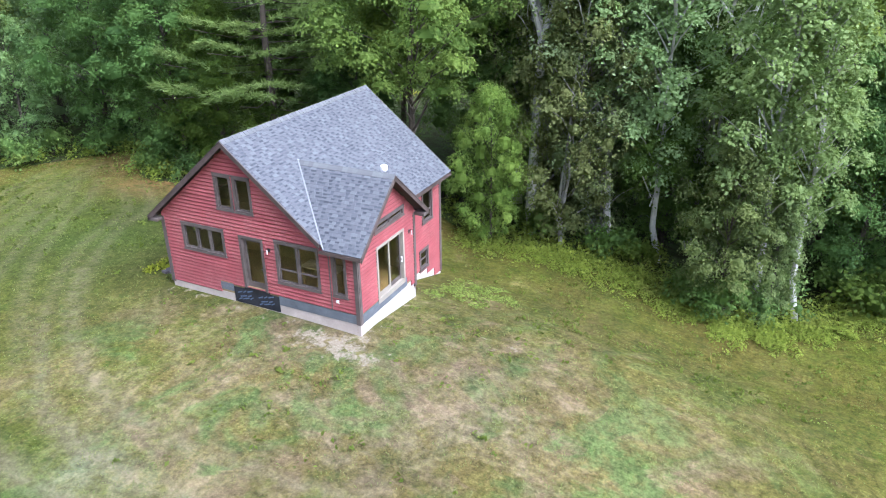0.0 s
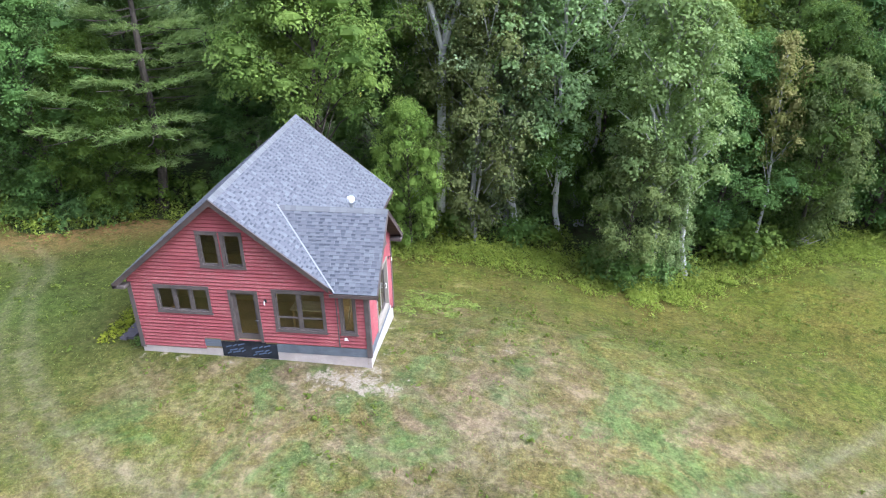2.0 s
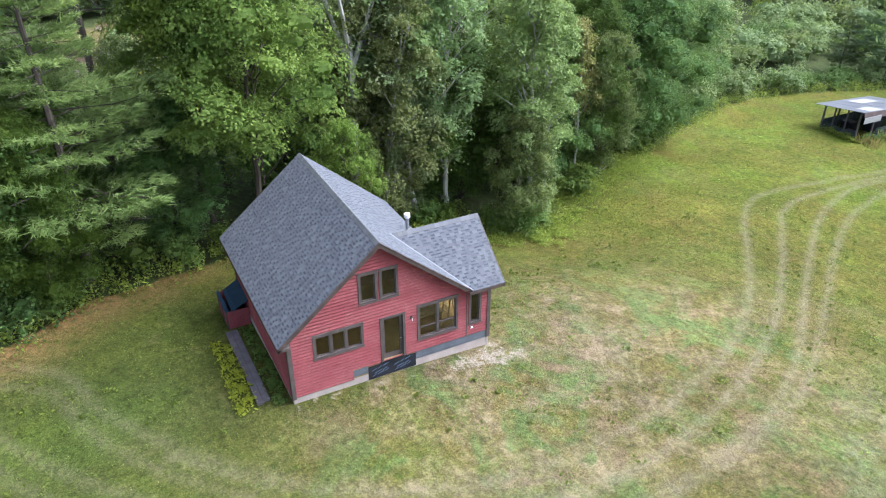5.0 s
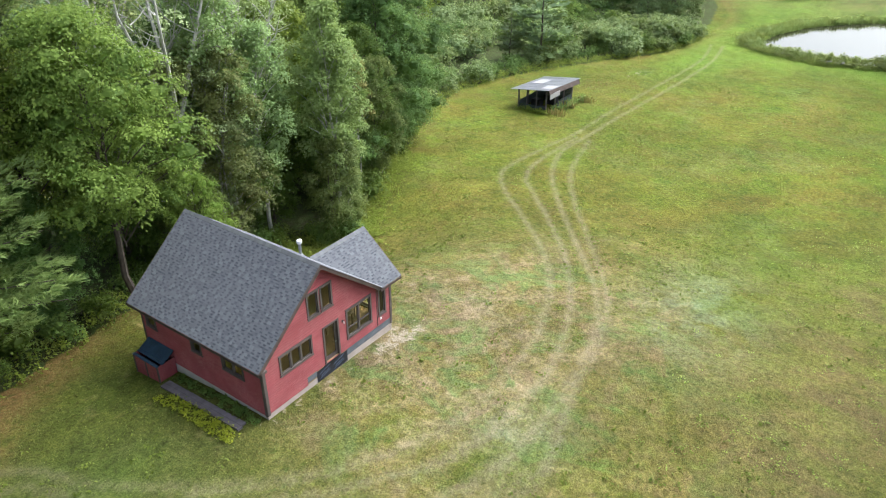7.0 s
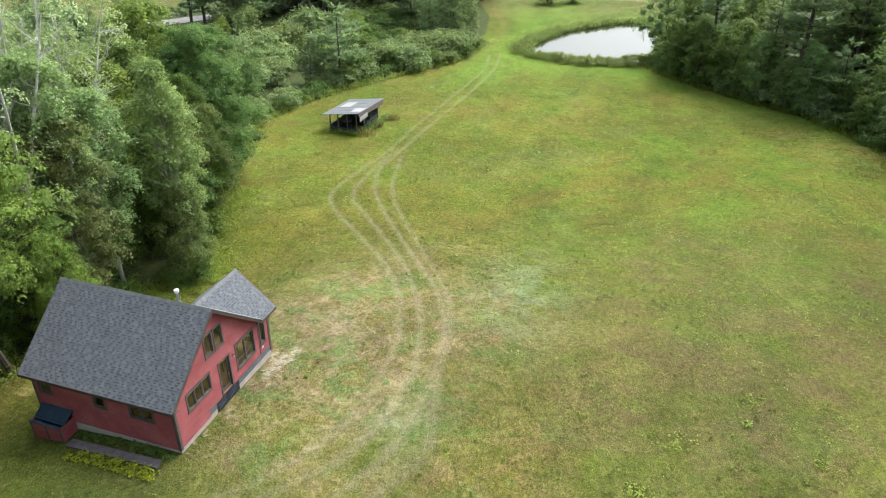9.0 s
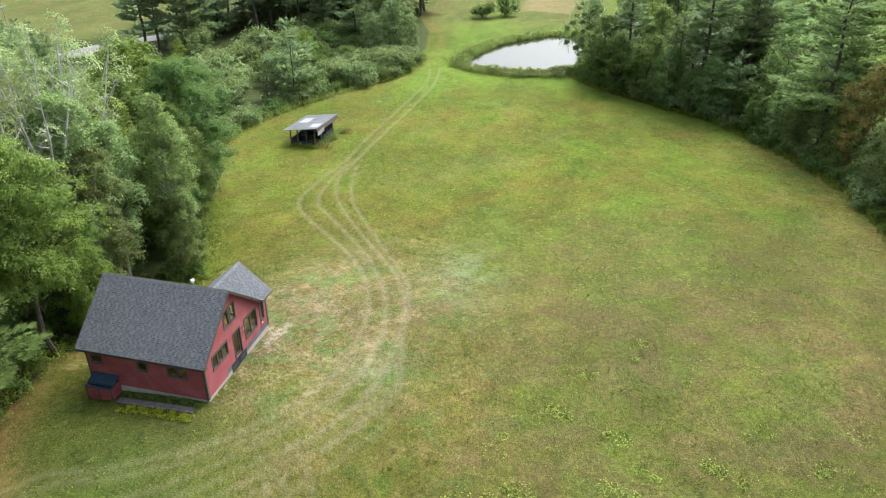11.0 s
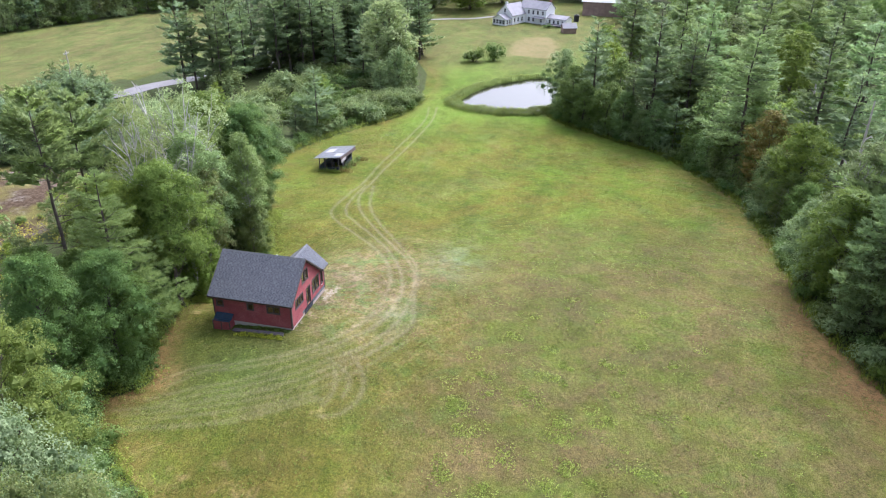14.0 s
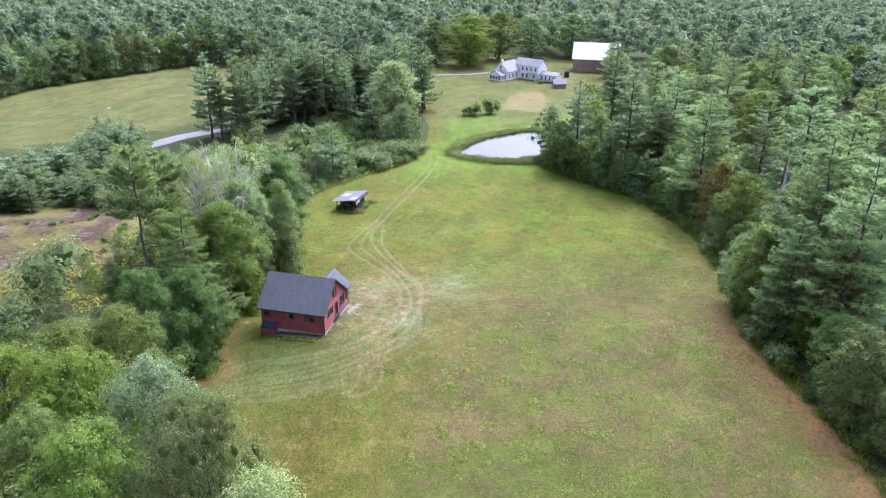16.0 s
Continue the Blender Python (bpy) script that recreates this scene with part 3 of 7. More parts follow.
def thing(name, label, category, group="", at=(0, 0, 0), rz=0.0):
    """An empty at the base of a thing, to parent its parts."""
    ob = new(name)
    ob.matrix_world = pose(*at, 0, 0, rz)
    return tagged(ob, label, category, group)


class Side:
    """A wall's own axes: u along it, z up, w outward."""

    def __init__(self, o, u, w):
        self.o, self.u, self.w = Vector(o), Vector(u), Vector(w)

    def at(self, u, z, w=0.0):
        return self.o + self.u * u + self.w * w + Vector((0, 0, z))

    def slab(self, bm, u0, u1, z0, z1, w0, w1):
        """A box in the wall's axes."""
        a = [self.at(u, z, w0) for u, z in ((u0, z0), (u1, z0), (u1, z1), (u0, z1))]
        b = [self.at(u, z, w1) for u, z in ((u0, z0), (u1, z0), (u1, z1), (u0, z1))]
        solid(bm, a, b)


# ---- the red house ----
RIDGE_X, RIDGE_Z, PITCH = 3.98, 6.87, 0.82
MAIN_X, MAIN_Y, BUMP_X, BUMP_Y = 7.96, 9.33, 9.3, 4.3
D_Y, D_Z, D_PITCH = 2.13, 5.62, 0.87
COURSE = 0.152

house = thing("house", "small red clapboard house with a grey shingled roof", "house")
FRONT = Side((0, 0, 0), (1, 0, 0), (0, -1, 0))
LEFT = Side((0, MAIN_Y, 0), (0, -1, 0), (-1, 0, 0))
BACK = Side((MAIN_X, MAIN_Y, 0), (-1, 0, 0), (0, 1, 0))
RIGHT = Side((MAIN_X, 0, 0), (0, 1, 0), (1, 0, 0))
BUMP = Side((BUMP_X, 0, 0), (0, 1, 0), (1, 0, 0))
BUMPBACK = Side((BUMP_X, BUMP_Y, 0), (-1, 0, 0), (0, 1, 0))


def cut(spans, a, b):
    out = []
    for s, e in spans:
        if b <= s or a >= e:
            out.append((s, e))
        else:
            out += [(s, a)] if a > s else []
            out += [(b, e)] if b < e else []
    return out


def clad(name, side, low, high, reach, holes, base=None):
    """A wall of sheathing with lapped boards on it, course by course, broken at its openings. reach(z): the wall's span at that height; base(u): where the boards end below."""
    wall = new(name)
    wall.parent = house
    sheath = bmesh.new()
    levels = sorted({low, high, *(h for *_, z0, z1 in holes for h in (z0, z1) if low < h < high)})
    fine = []
    for a, b in zip(levels, levels[1:]):
        n = max(1, math.ceil((b - a) / .6))
        fine += [(a + (b - a) * i / n, a + (b - a) * (i + 1) / n) for i in range(n)]
    for z0, z1 in fine:
        spans = [(min(reach(z0)[0], reach(z1)[0]), max(reach(z0)[1], reach(z1)[1]))]
        spans = [(max(reach(z0)[0], reach(z1)[0]), min(reach(z0)[1], reach(z1)[1]))]
        for u0, u1, h0, h1 in holes:
            if h0 < z1 - 1e-4 and h1 > z0 + 1e-4:
                spans = cut(spans, u0, u1)
        for s, e in spans:
            if e - s > .01:
                side.slab(sheath, s, e, z0, z1, -.14, -.008)
    part("sheathing", sheath, PLYWOOD, wall)
    z = low
    while z < high - .01:
        top = min(z + COURSE, high)
        marks = sorted({z, top, *(h for *_, h0, h1 in holes for h in (h0, h1) if z + .012 < h < top - .012)})
        for a, b in zip(marks, marks[1:]):
            sa, sb = reach(a), reach(b)
            spans = [(sa[0], sa[1])]
            for u0, u1, h0, h1 in holes:
                if h0 < b - .012 and h1 > a + .012:
                    spans = cut(spans, u0, u1)
            if base:
                n = [(s, e) for s, e in spans]
                spans = []
                for s, e in n:
                    for u0, u1, bottom in base:
                        if a >= bottom - .01 and min(e, u1) - max(s, u0) > .02:
                            spans.append((max(s, u0), min(e, u1)))
            for s, e in spans:
                if e - s < .03:
                    continue
                ts, te = (sb[0] if s == sa[0] else s), (sb[1] if e == sa[1] else e)
                if te - ts < .02:
                    ts = te = (ts + te) / 2
                bm = bmesh.new()
                crest = z + .34 * COURSE
                cuts = [a, *([crest] if a < crest < b else []), b]
                proud = [.014 + .034 * (h - z) / (crest - z) if h < crest else .048 - .040 * (h - crest) / (z + COURSE - crest) for h in cuts]
                ends = [(s + (ts - s) * (h - a) / (b - a), e + (te - e) * (h - a) / (b - a)) for h in cuts]
                outer = [[bm.verts.new(side.at(q, h, w)) for q in ends[i]] for i, (h, w) in enumerate(zip(cuts, proud))]
                inner = [[bm.verts.new(side.at(q, h, -.004)) for q in ends[i]] for i, h in ((0, a), (-1, b))]
                for lo, hi in zip(outer, outer[1:]):
                    bm.faces.new((lo[0], lo[1], hi[1], hi[0]))
                bm.faces.new((outer[0][1], outer[0][0], inner[0][0], inner[0][1]))
                bm.faces.new((outer[-1][0], outer[-1][1], inner[1][1], inner[1][0]))
                bm.faces.new((inner[0][0], inner[1][0], inner[1][1], inner[0][1]))
                for n in (0, 1):
                    bm.faces.new([inner[0][n], *(r[n] for r in outer), inner[1][n]])
                part("board", bm, RED, wall)
        z = top
    return wall


def gable(z):
    """The front's span below the roof at height z."""
    if z <= 3.36:
        return (0, BUMP_X)
    half = (RIDGE_Z - .22 - z) / PITCH
    return (max(0, RIDGE_X - half), min(RIDGE_X + half, MAIN_X))


def full_gable(z):
    half = (RIDGE_Z - .22 - z) / PITCH
    return (max(0, MAIN_X / 2 - half), min(MAIN_X / 2 + half, MAIN_X))


def bump_gable(z):
    half = (D_Z - .2 - z) / D_PITCH
    return (max(0, D_Y - half), min(BUMP_Y, D_Y + half))


TW = .11
OPEN = {"upper": (3.10, 3.945, 4.02, 5.47), "upper_twin": (4.015, 4.86, 4.02, 5.47), "left": (1.03, 3.22, 1.97, 3.13), "door": (3.96, 5.12, .78, 3.09), "big": (5.68, 7.68, 1.38, 3.16), "slim": (8.22, 8.86, 1.38, 3.10)}


def hole(o):
    return (o[0] + TW * .5, o[1] - TW * .5, o[2] + TW * .5, o[3] - TW * .5)


clad("wall", FRONT, .30, RIDGE_Z - .24, gable, [hole(o) for o in OPEN.values()], [(0, 2.67, .30), (2.67, 3.35, .78), (3.35, 5.6, .70), (5.6, BUMP_X, .74)])
clad("wall", LEFT, .20, 3.30, lambda z: (0, MAIN_Y), [(MAIN_Y - 2.85, MAIN_Y - 1.35, 1.85, 2.68), (MAIN_Y - 5.2, MAIN_Y - 4.45, 1.92, 2.66), (MAIN_Y - 8.9, MAIN_Y - 8.1, 1.92, 2.6)], [(0, 3.0, -.3), (3.0, MAIN_Y, .20)])
R_OPEN = [(7.45, 8.5, 1.3, 2.9), (7.12, 8.0, -.95, .05)]
clad("wall", RIGHT, -1.85, 3.30, lambda z: (BUMP_Y if z < 3.4 else 0, MAIN_Y), [hole(o) for o in R_OPEN], [(0, 7.2, -1.0), (7.2, 7.9, -1.15), (7.9, 8.6, -1.45), (8.6, MAIN_Y, -1.85)])
clad("wall", BACK, -1.85, RIDGE_Z - .24, full_gable, [], None)
B_OPEN = [(1.28, 3.39, .74, 2.98), (1.25, 3.45, 3.55, 3.95)]
clad("wall", BUMP, 0.0, D_Z - .22, bump_gable, [hole(B_OPEN[0]), hole(B_OPEN[1])], [(0, 3.55, .72), (3.55, 3.9, .35), (3.9, BUMP_Y, .10)])
clad("wall", BUMPBACK, -.1, 3.36, lambda z: (0, BUMP_X - MAIN_X), [], None)


def foundation():
    """Pale concrete under the walls, down to below the sloping ground."""
    bm = bmesh.new()
    FRONT.slab(bm, 0, BUMP_X - .02, -.6, .345, -.2, .0)
    FRONT.slab(bm, 3.35, BUMP_X - .02, .35, .78, -.2, -.012)
    box(bm, (BUMP_X - .12, -.004, -.6), (BUMP_X + .004, .21, .338))
    part("foundation", bm, CONCRETE, house, "pale pinkish concrete foundation along the front")
    bm = bmesh.new()
    BUMP.slab(bm, .004, BUMP_Y, -1.3, .335, -.018, .0)
    BUMP.slab(bm, .21, BUMP_Y, -1.3, .332, -.2, -.02)
    BUMP.slab(bm, 3.55, BUMP_Y, .33, .36, -.2, -.004)
    RIGHT.slab(bm, BUMP_Y, MAIN_Y - .2, -3.0, -.98, -.2, .0)
    LEFT.slab(bm, .2, MAIN_Y - .2, -1.6, .22, -.2, .0)
    BACK.slab(bm, 0, MAIN_X, -3.0, -1.8, -.2, .0)
    BUMPBACK.slab(bm, .2, BUMP_X - MAIN_X - .2, -1.4, -.08, -.2, .0)
    part("foundation", bm, WHITEFOUND, house, "white painted foundation stepping down the slope")
    bm = bmesh.new()
    FRONT.slab(bm, 5.6, BUMP_X, .36, .74, .0, .025)
    FRONT.slab(bm, 5.6, BUMP_X, .50, .52, .025, .034)
    part("skirt_board", bm, GREYBOARD, house, "bare grey skirt board")
    bm = bmesh.new()
    FRONT.slab(bm, 2.67, 3.33, .45, .77, .0, .025)
    FRONT.slab(bm, 2.67, 3.33, .60, .615, .025, .034)
    part("skirt_board", bm, GREYBOARD, house)
    bm = bmesh.new()
    BUMP.slab(bm, 0, 3.55, .34, .72, .0, .025)
    BUMP.slab(bm, 0, 3.55, .50, .52, .025, .034)
    part("skirt_board", bm, GREYBOARD, house)
    bm = bmesh.new()
    FRONT.slab(bm, 3.34, 5.59, .02, .70, .0, .022)
    FRONT.slab(bm, 3.9, 5.16, .70, .80, .0, .028)
    paper = part("building_paper", bm, PAPER, house, "black building paper with pale blue print")
    for u, z in ((3.50, .42), (4.55, .40)):
        for row, (shift, lengths) in enumerate(((0, (.24, .16, .28)), (.12, (.34, .20)), (.02, (.18, .32, .16)))):
            s = u + shift
            for n, wide in enumerate(lengths):
                bm = bmesh.new()
                lo = z - row * .15 + n * .06
                solid(bm, [FRONT.at(s, lo, .0225), FRONT.at(s + wide, lo + .09, .0225), FRONT.at(s + wide, lo + .15, .0225), FRONT.at(s, lo + .06, .0225)],
                      [FRONT.at(s, lo, .025), FRONT.at(s + wide, lo + .09, .025), FRONT.at(s + wide, lo + .15, .025), FRONT.at(s, lo + .06, .025)])
                part("print_bar", bm, PRINT, paper)
                s += wide + .05


foundation()


def corner_board(side, u0, u1, z0, z1, name="corner_board"):
    bm = bmesh.new()
    side.slab(bm, u0, u1, z0, z1, .0, .056)
    part(name, bm, TRIM, house)


for side, u0, u1, z0, z1 in ((FRONT, -.04, .13, .25, 3.2), (FRONT, BUMP_X - .13, BUMP_X + .04, .36, 3.3), (LEFT, MAIN_Y - .13, MAIN_Y, .2, 3.25), (LEFT, 0, .13, -.5, 3.25),
                             (BUMP, 0.0, .13, .36, 3.3), (BUMP, BUMP_Y - .12, BUMP_Y + .04, 0.0, 3.3), (RIGHT, MAIN_Y - .13, MAIN_Y + .04, -1.85, 3.25), (FRONT, 8.10, 8.14, .76, 3.25)):
    corner_board(side, u0, u1, z0, z1)


def window(side, o, lights=2, bar=0.0, casing=True, slope=0.0, name="window"):
    """A framed window set into a wall: casing, sill, mullions, sashes and a pane to each light. bar: share of the height at which a rail crosses."""
    u0, u1, z0, z1 = o
    win = new(name)
    win.parent = house
    bm = bmesh.new()
    side.slab(bm, u0, u1, z1 - TW, z1, -.05, .066)
    side.slab(bm, u0, u1, z0, z0 + TW * .8, -.05, .07)
    side.slab(bm, u0, u0 + TW, z0 + TW * .8, z1 - TW, -.05, .062)
    side.slab(bm, u1 - TW, u1, z0 + TW * .8, z1 - TW, -.05, .062)
    part("frame", bm, TRIM, win, "weathered brown wooden casing")
    bm = bmesh.new()
    side.slab(bm, u0 - .03, u1 + .03, z0 - .04, z0, -.02, .075)
    part("sill", bm, TRIM, win)
    bm = bmesh.new()
    side.slab(bm, u0 - .02, u1 + .02, z1, z1 + .03, -.02, .065)
    part("head_flashing", bm, TRIM, win)
    a, b, lo, hi = u0 + TW, u1 - TW, z0 + TW * .8, z1 - TW
    wide = (b - a) / lights
    for i in range(lights):
        s, e = a + wide * i, a + wide * (i + 1)
        if i:
            bm = bmesh.new()
            side.slab(bm, s - .05, s + .05, lo, hi, -.05, .03)
            part("mullion", bm, TRIM, win)
        s, e = s + (.05 if i else 0), e - (.05 if i < lights - 1 else 0)
        bm = bmesh.new()
        side.slab(bm, s, e, hi - .045, hi, -.045, -.005)
        side.slab(bm, s, e, lo, lo + .05, -.045, -.005)
        side.slab(bm, s, s + .045, lo + .05, hi - .045, -.045, -.005)
        side.slab(bm, e - .045, e, lo + .05, hi - .045, -.045, -.005)
        if bar:
            m = lo + (hi - lo) * bar
            side.slab(bm, s + .045, e - .045, m - .035, m + .035, -.045, .0)
        part("sash", bm, TRIM, win)
        bm = bmesh.new()
        side.slab(bm, s + .03, e - .03, lo + .03, hi - .03, -.03, -.024)
        pane = part("pane", bm, GLASS, win, "dark glass")
        pane.visible_shadow = False
    return win


window(FRONT, OPEN["upper"], 1)
window(FRONT, OPEN["upper_twin"], 1)
window(FRONT, OPEN["left"], 3)
window(FRONT, OPEN["big"], 2, .32)
window(FRONT, OPEN["slim"], 1)
window(RIGHT, R_OPEN[0], 1, .3)
window(RIGHT, R_OPEN[1], 1, .5)
window(LEFT, (MAIN_Y - 2.9, MAIN_Y - 1.3, 1.80, 2.73), 2)
window(LEFT, (MAIN_Y - 5.25, MAIN_Y - 4.4, 1.87, 2.71), 1)
window(LEFT, (MAIN_Y - 8.95, MAIN_Y - 8.05, 1.87, 2.65), 1)
window(BUMP, B_OPEN[1], 2)


def front_door():
    u0, u1, z0, z1 = OPEN["door"]
    door = new("door")
    door.parent = house
    bm = bmesh.new()
    FRONT.slab(bm, u0, u1, z1 - TW, z1, -.14, .066)
    FRONT.slab(bm, u0, u0 + TW, z0, z1 - TW, -.14, .062)
    FRONT.slab(bm, u1 - TW, u1, z0, z1 - TW, -.14, .062)
    part("frame", bm, TRIM, door, "weathered brown door casing")
    bm = bmesh.new()
    FRONT.slab(bm, u0 + .02, u1 - .02, z0 - .03, z0 + .04, -.14, .06)
    part("threshold", bm, DARK, door)
    a, b = u0 + TW, u1 - TW
    bm = bmesh.new()
    FRONT.slab(bm, a, a + .13, z0 + .04, z1 - TW, -.12, -.075)
    FRONT.slab(bm, b - .13, b, z0 + .04, z1 - TW, -.12, -.075)
    FRONT.slab(bm, a + .13, b - .13, z0 + .04, z0 + .30, -.12, -.075)
    FRONT.slab(bm, a + .13, b - .13, z1 - TW - .14, z1 - TW, -.12, -.075)
    part("leaf", bm, TRIM, door, "grey-brown glazed door leaf")
    bm = bmesh.new()
    FRONT.slab(bm, a + .11, b - .11, z0 + .28, z1 - TW - .12, -.10, -.094)
    part("pane", bm, GLASS, door).visible_shadow = False
    bm = bmesh.new()
    tube(bm, [FRONT.at(b - .065, 1.72, -.075), FRONT.at(b - .065, 1.72, -.03), FRONT.at(b - .16, 1.72, -.03)], [.012, .012, .012], 6)
    part("handle", bm, STEEL, door, "metal lever handle")


front_door()


def patio_door():
    u0, u1, z0, z1 = B_OPEN[0]
    door = new("sliding_door")
    door.parent = house
    pale = plain("pale_door_frame", (.30, .27, .225), .7, .15, 2.0)
    bm = bmesh.new()
    BUMP.slab(bm, u0, u1, z1 - TW, z1, -.12, .066)
    BUMP.slab(bm, u0, u1, z0 - .14, z0 + .06, -.12, .055)
    BUMP.slab(bm, u0, u0 + TW, z0 + .06, z1 - TW, -.12, .062)
    BUMP.slab(bm, u1 - TW, u1, z0 + .06, z1 - TW, -.12, .062)
    part("frame", bm, pale, door, "pale weathered sliding door casing")
    mid = (u0 + u1) / 2
    for a, b, w, mat in ((u0 + TW, mid + .04, -.03, pale), (mid - .04, u1 - TW, -.075, TRIM)):
        bm = bmesh.new()
        BUMP.slab(bm, a, a + .09, z0 + .06, z1 - TW, w - .035, w)
        BUMP.slab(bm, b - .09, b, z0 + .06, z1 - TW, w - .035, w)
        BUMP.slab(bm, a + .09, b - .09, z0 + .06, z0 + .24, w - .035, w)
        BUMP.slab(bm, a + .09, b - .09, z1 - TW - .09, z1 - TW, w - .035, w)
        sash = part("sash", bm, mat, door)
        bm = bmesh.new()
        BUMP.slab(bm, a + .07, b - .07, z0 + .22, z1 - TW - .07, w - .02, w - .014)
        part("pane", bm, GLASS, sash).visible_shadow = False
    bm = bmesh.new()
    for i in range(2):
        BUMP.slab(bm, u1 - TW - .07, u1 - TW - .045, 1.55 + i * .2, 1.60 + i * .2, -.03, .01)
    BUMP.slab(bm, u1 - TW - .07, u1 - TW - .045, 1.55, 1.80, .01, .03)
    part("handle", bm, WHITE, door)


patio_door()


def interior():
    """Floors, a stair wall and a few furnishings that show through the panes."""
    bm = bmesh.new()
    box(bm, (.16, .16, .58), (MAIN_X - .02, MAIN_Y - .16, .74))
    box(bm, (MAIN_X - .02, .16, .58), (BUMP_X - .16, BUMP_Y - .16, .738))
    part("floor_deck", bm, WOOD, house, "pine floor inside")
    bm = bmesh.new()
    box(bm, (.6, 2.2, 3.25), (MAIN_X - .6, MAIN_Y - .16, 3.37))
    part("upper_deck", bm, WOOD, house)
    bm = bmesh.new()
    box(bm, (.2, 3.0, .74), (MAIN_X - .2, 3.1, 3.25))
    box(bm, (1.8, 3.2, 3.40), (MAIN_X - 1.8, 3.3, 4.9))
    part("inner_wall", bm, WOOD, house, "varnished wooden partition inside")


interior()


def stepladder():
    """An open wooden stepladder behind the sliding door."""
    ladder = thing("stepladder", "pale wooden stepladder standing open indoors", "ladder", at=(8.35, 1.9, .74), rz=12)
    for y in (-.22, .22):
        for x, lean in ((-.38, .34), (.38, -.34)):
            bm = bmesh.new()
            solid(bm, [(x - .02, y - .035, 0), (x + .02, y - .035, 0), (x + .02, y + .035, 0), (x - .02, y + .035, 0)],
                  [(x + lean - .02, y * .7 - .035, 1.75), (x + lean + .02, y * .7 - .035, 1.75), (x + lean + .02, y * .7 + .035, 1.75), (x + lean - .02, y * .7 + .035, 1.75)])
            part("rail", bm, PALEPINE, ladder)
    for n in range(5):
        bm = bmesh.new()
        x = -.38 + .34 * (.28 + .3 * n) / 1.75
        box(bm, (x - .05, -.20 + .01 * n, .26 + .3 * n), (x + .05, .20 - .01 * n, .29 + .3 * n))
        part("tread", bm, PALEPINE, ladder)


def workbench():
    """A plain bench with a few boards on it, seen through the big window."""
    bench = thing("workbench", "rough wooden workbench inside the big window", "table", at=(6.7, 1.5, .74))
    bm = bmesh.new()
    box(bm, (-.85, -.35, .80), (.85, .35, .86), .01)
    part("top", bm, PALEPINE, bench)
    for x in (-.75, .75):
        for y in (-.27, .27):
            bm = bmesh.new()
            box(bm, (x - .045, y - .045, 0), (x + .045, y + .045, .80))
            part("leg", bm, WOOD, bench)
    pile = thing("board_stack", "short stack of pale boards on the workbench", "boards", at=(6.5, 1.5, 1.60))
    for n in range(4):
        bm = bmesh.new()
        box(bm, (-.5 + .06 * n, -.12 + .02 * (n % 2), .03 * n), (.55 - .05 * n, .10 + .02 * (n % 2), .03 * n + .025))
        part("board", bm, PALEPINE, pile)


stepladder()
workbench()


def roof_plane(name, ridge, down, along, length, run, drop, cut_at=None, near=False):
    """A sloping deck with lapped shingle tabs. ridge: its upper corner; along: unit way of the ridge; down: unit way of the fall in plan; run and drop: of the slope."""
    ridge, down, along = Vector(ridge), Vector(down), Vector(along)
    slope = math.hypot(run, drop)
    fall = (down * run - Vector((0, 0, drop))) / slope
    up = along.cross(fall).normalized()
    up = up if up.z > 0 else -up
    roof = new(name)
    roof.parent = house
    deck = bmesh.new()
    lo0 = cut_at(0) if cut_at else 0
    lo1 = cut_at(slope) if cut_at else 0
    ring = [ridge + along * lo0, ridge + along * length, ridge + along * length + fall * slope, ridge + along * lo1 + fall * slope]
    solid(deck, [p - up * .10 for p in ring], [p - up * .004 for p in ring])
    part("deck", deck, SOFFIT, roof, "dark boarded roof deck with soffit")
    rows = int(slope / .143)
    gauge = slope / rows
    verts, faces, tone = [], [], []
    rng = random.Random(int(length * 100 + slope * 10))
    for r in range(rows):
        a, b = r * gauge, (r + 1) * gauge + .004
        start = cut_at((a + b) / 2) if cut_at else 0.0
        u, dark = start - rng.random() * .3, False
        while u < length:
            dark = not dark if rng.random() < .85 else dark
            w = rng.choice((.13, .16, .20)) if dark else rng.choice((.16, .20, .25))
            s, e = max(u, start), min(u + w - .004, length)
            if e - s > .02:
                thick = (.010 if dark else .017) + rng.random() * .004
                m = a + (b - a) * (rng.uniform(.40, .58) if dark else 0)
                if dark:
                    n = len(verts)
                    verts += [ridge + along * p + fall * q + up * h for p, q, h in ((s, a, .003), (e, a, .003), (e, m, thick * .5), (s, m, thick * .5))]
                    faces.append((n, n + 1, n + 2, n + 3))
                    tone += [rng.uniform(.6, 1.0)] * 4
                n = len(verts)
                for p, q in ((s, m), (e, m), (e, b), (s, b)):
                    base = ridge + along * p + fall * q
                    verts.append(base + up * (thick if q == b else (thick * .5 if dark else .003)))
                for p in (s, e):
                    verts.append(ridge + along * p + fall * b - up * .002)
                faces += [(n, n + 1, n + 2, n + 3), (n + 3, n + 2, n + 5, n + 4), (n, n + 3, n + 4), (n + 1, n + 5, n + 2)]
                tone += [rng.uniform(.10, .40) if dark else rng.uniform(0, .25)] * 6
            u += w
    me = bpy.data.meshes.new("shingles")
    me.from_pydata(verts, [], faces)
    if sum((p.normal @ up) for p in me.polygons) < 0:
        me.flip_normals()
    me.attributes.new("tone", "FLOAT", "POINT").data.foreach_set("value", tone)
    me.materials.append(SHINGLE)
    ob = new("shingles", me)
    ob.parent = roof
    tagged(ob, "grey asphalt shingle tabs", kind="stuff")
    return roof


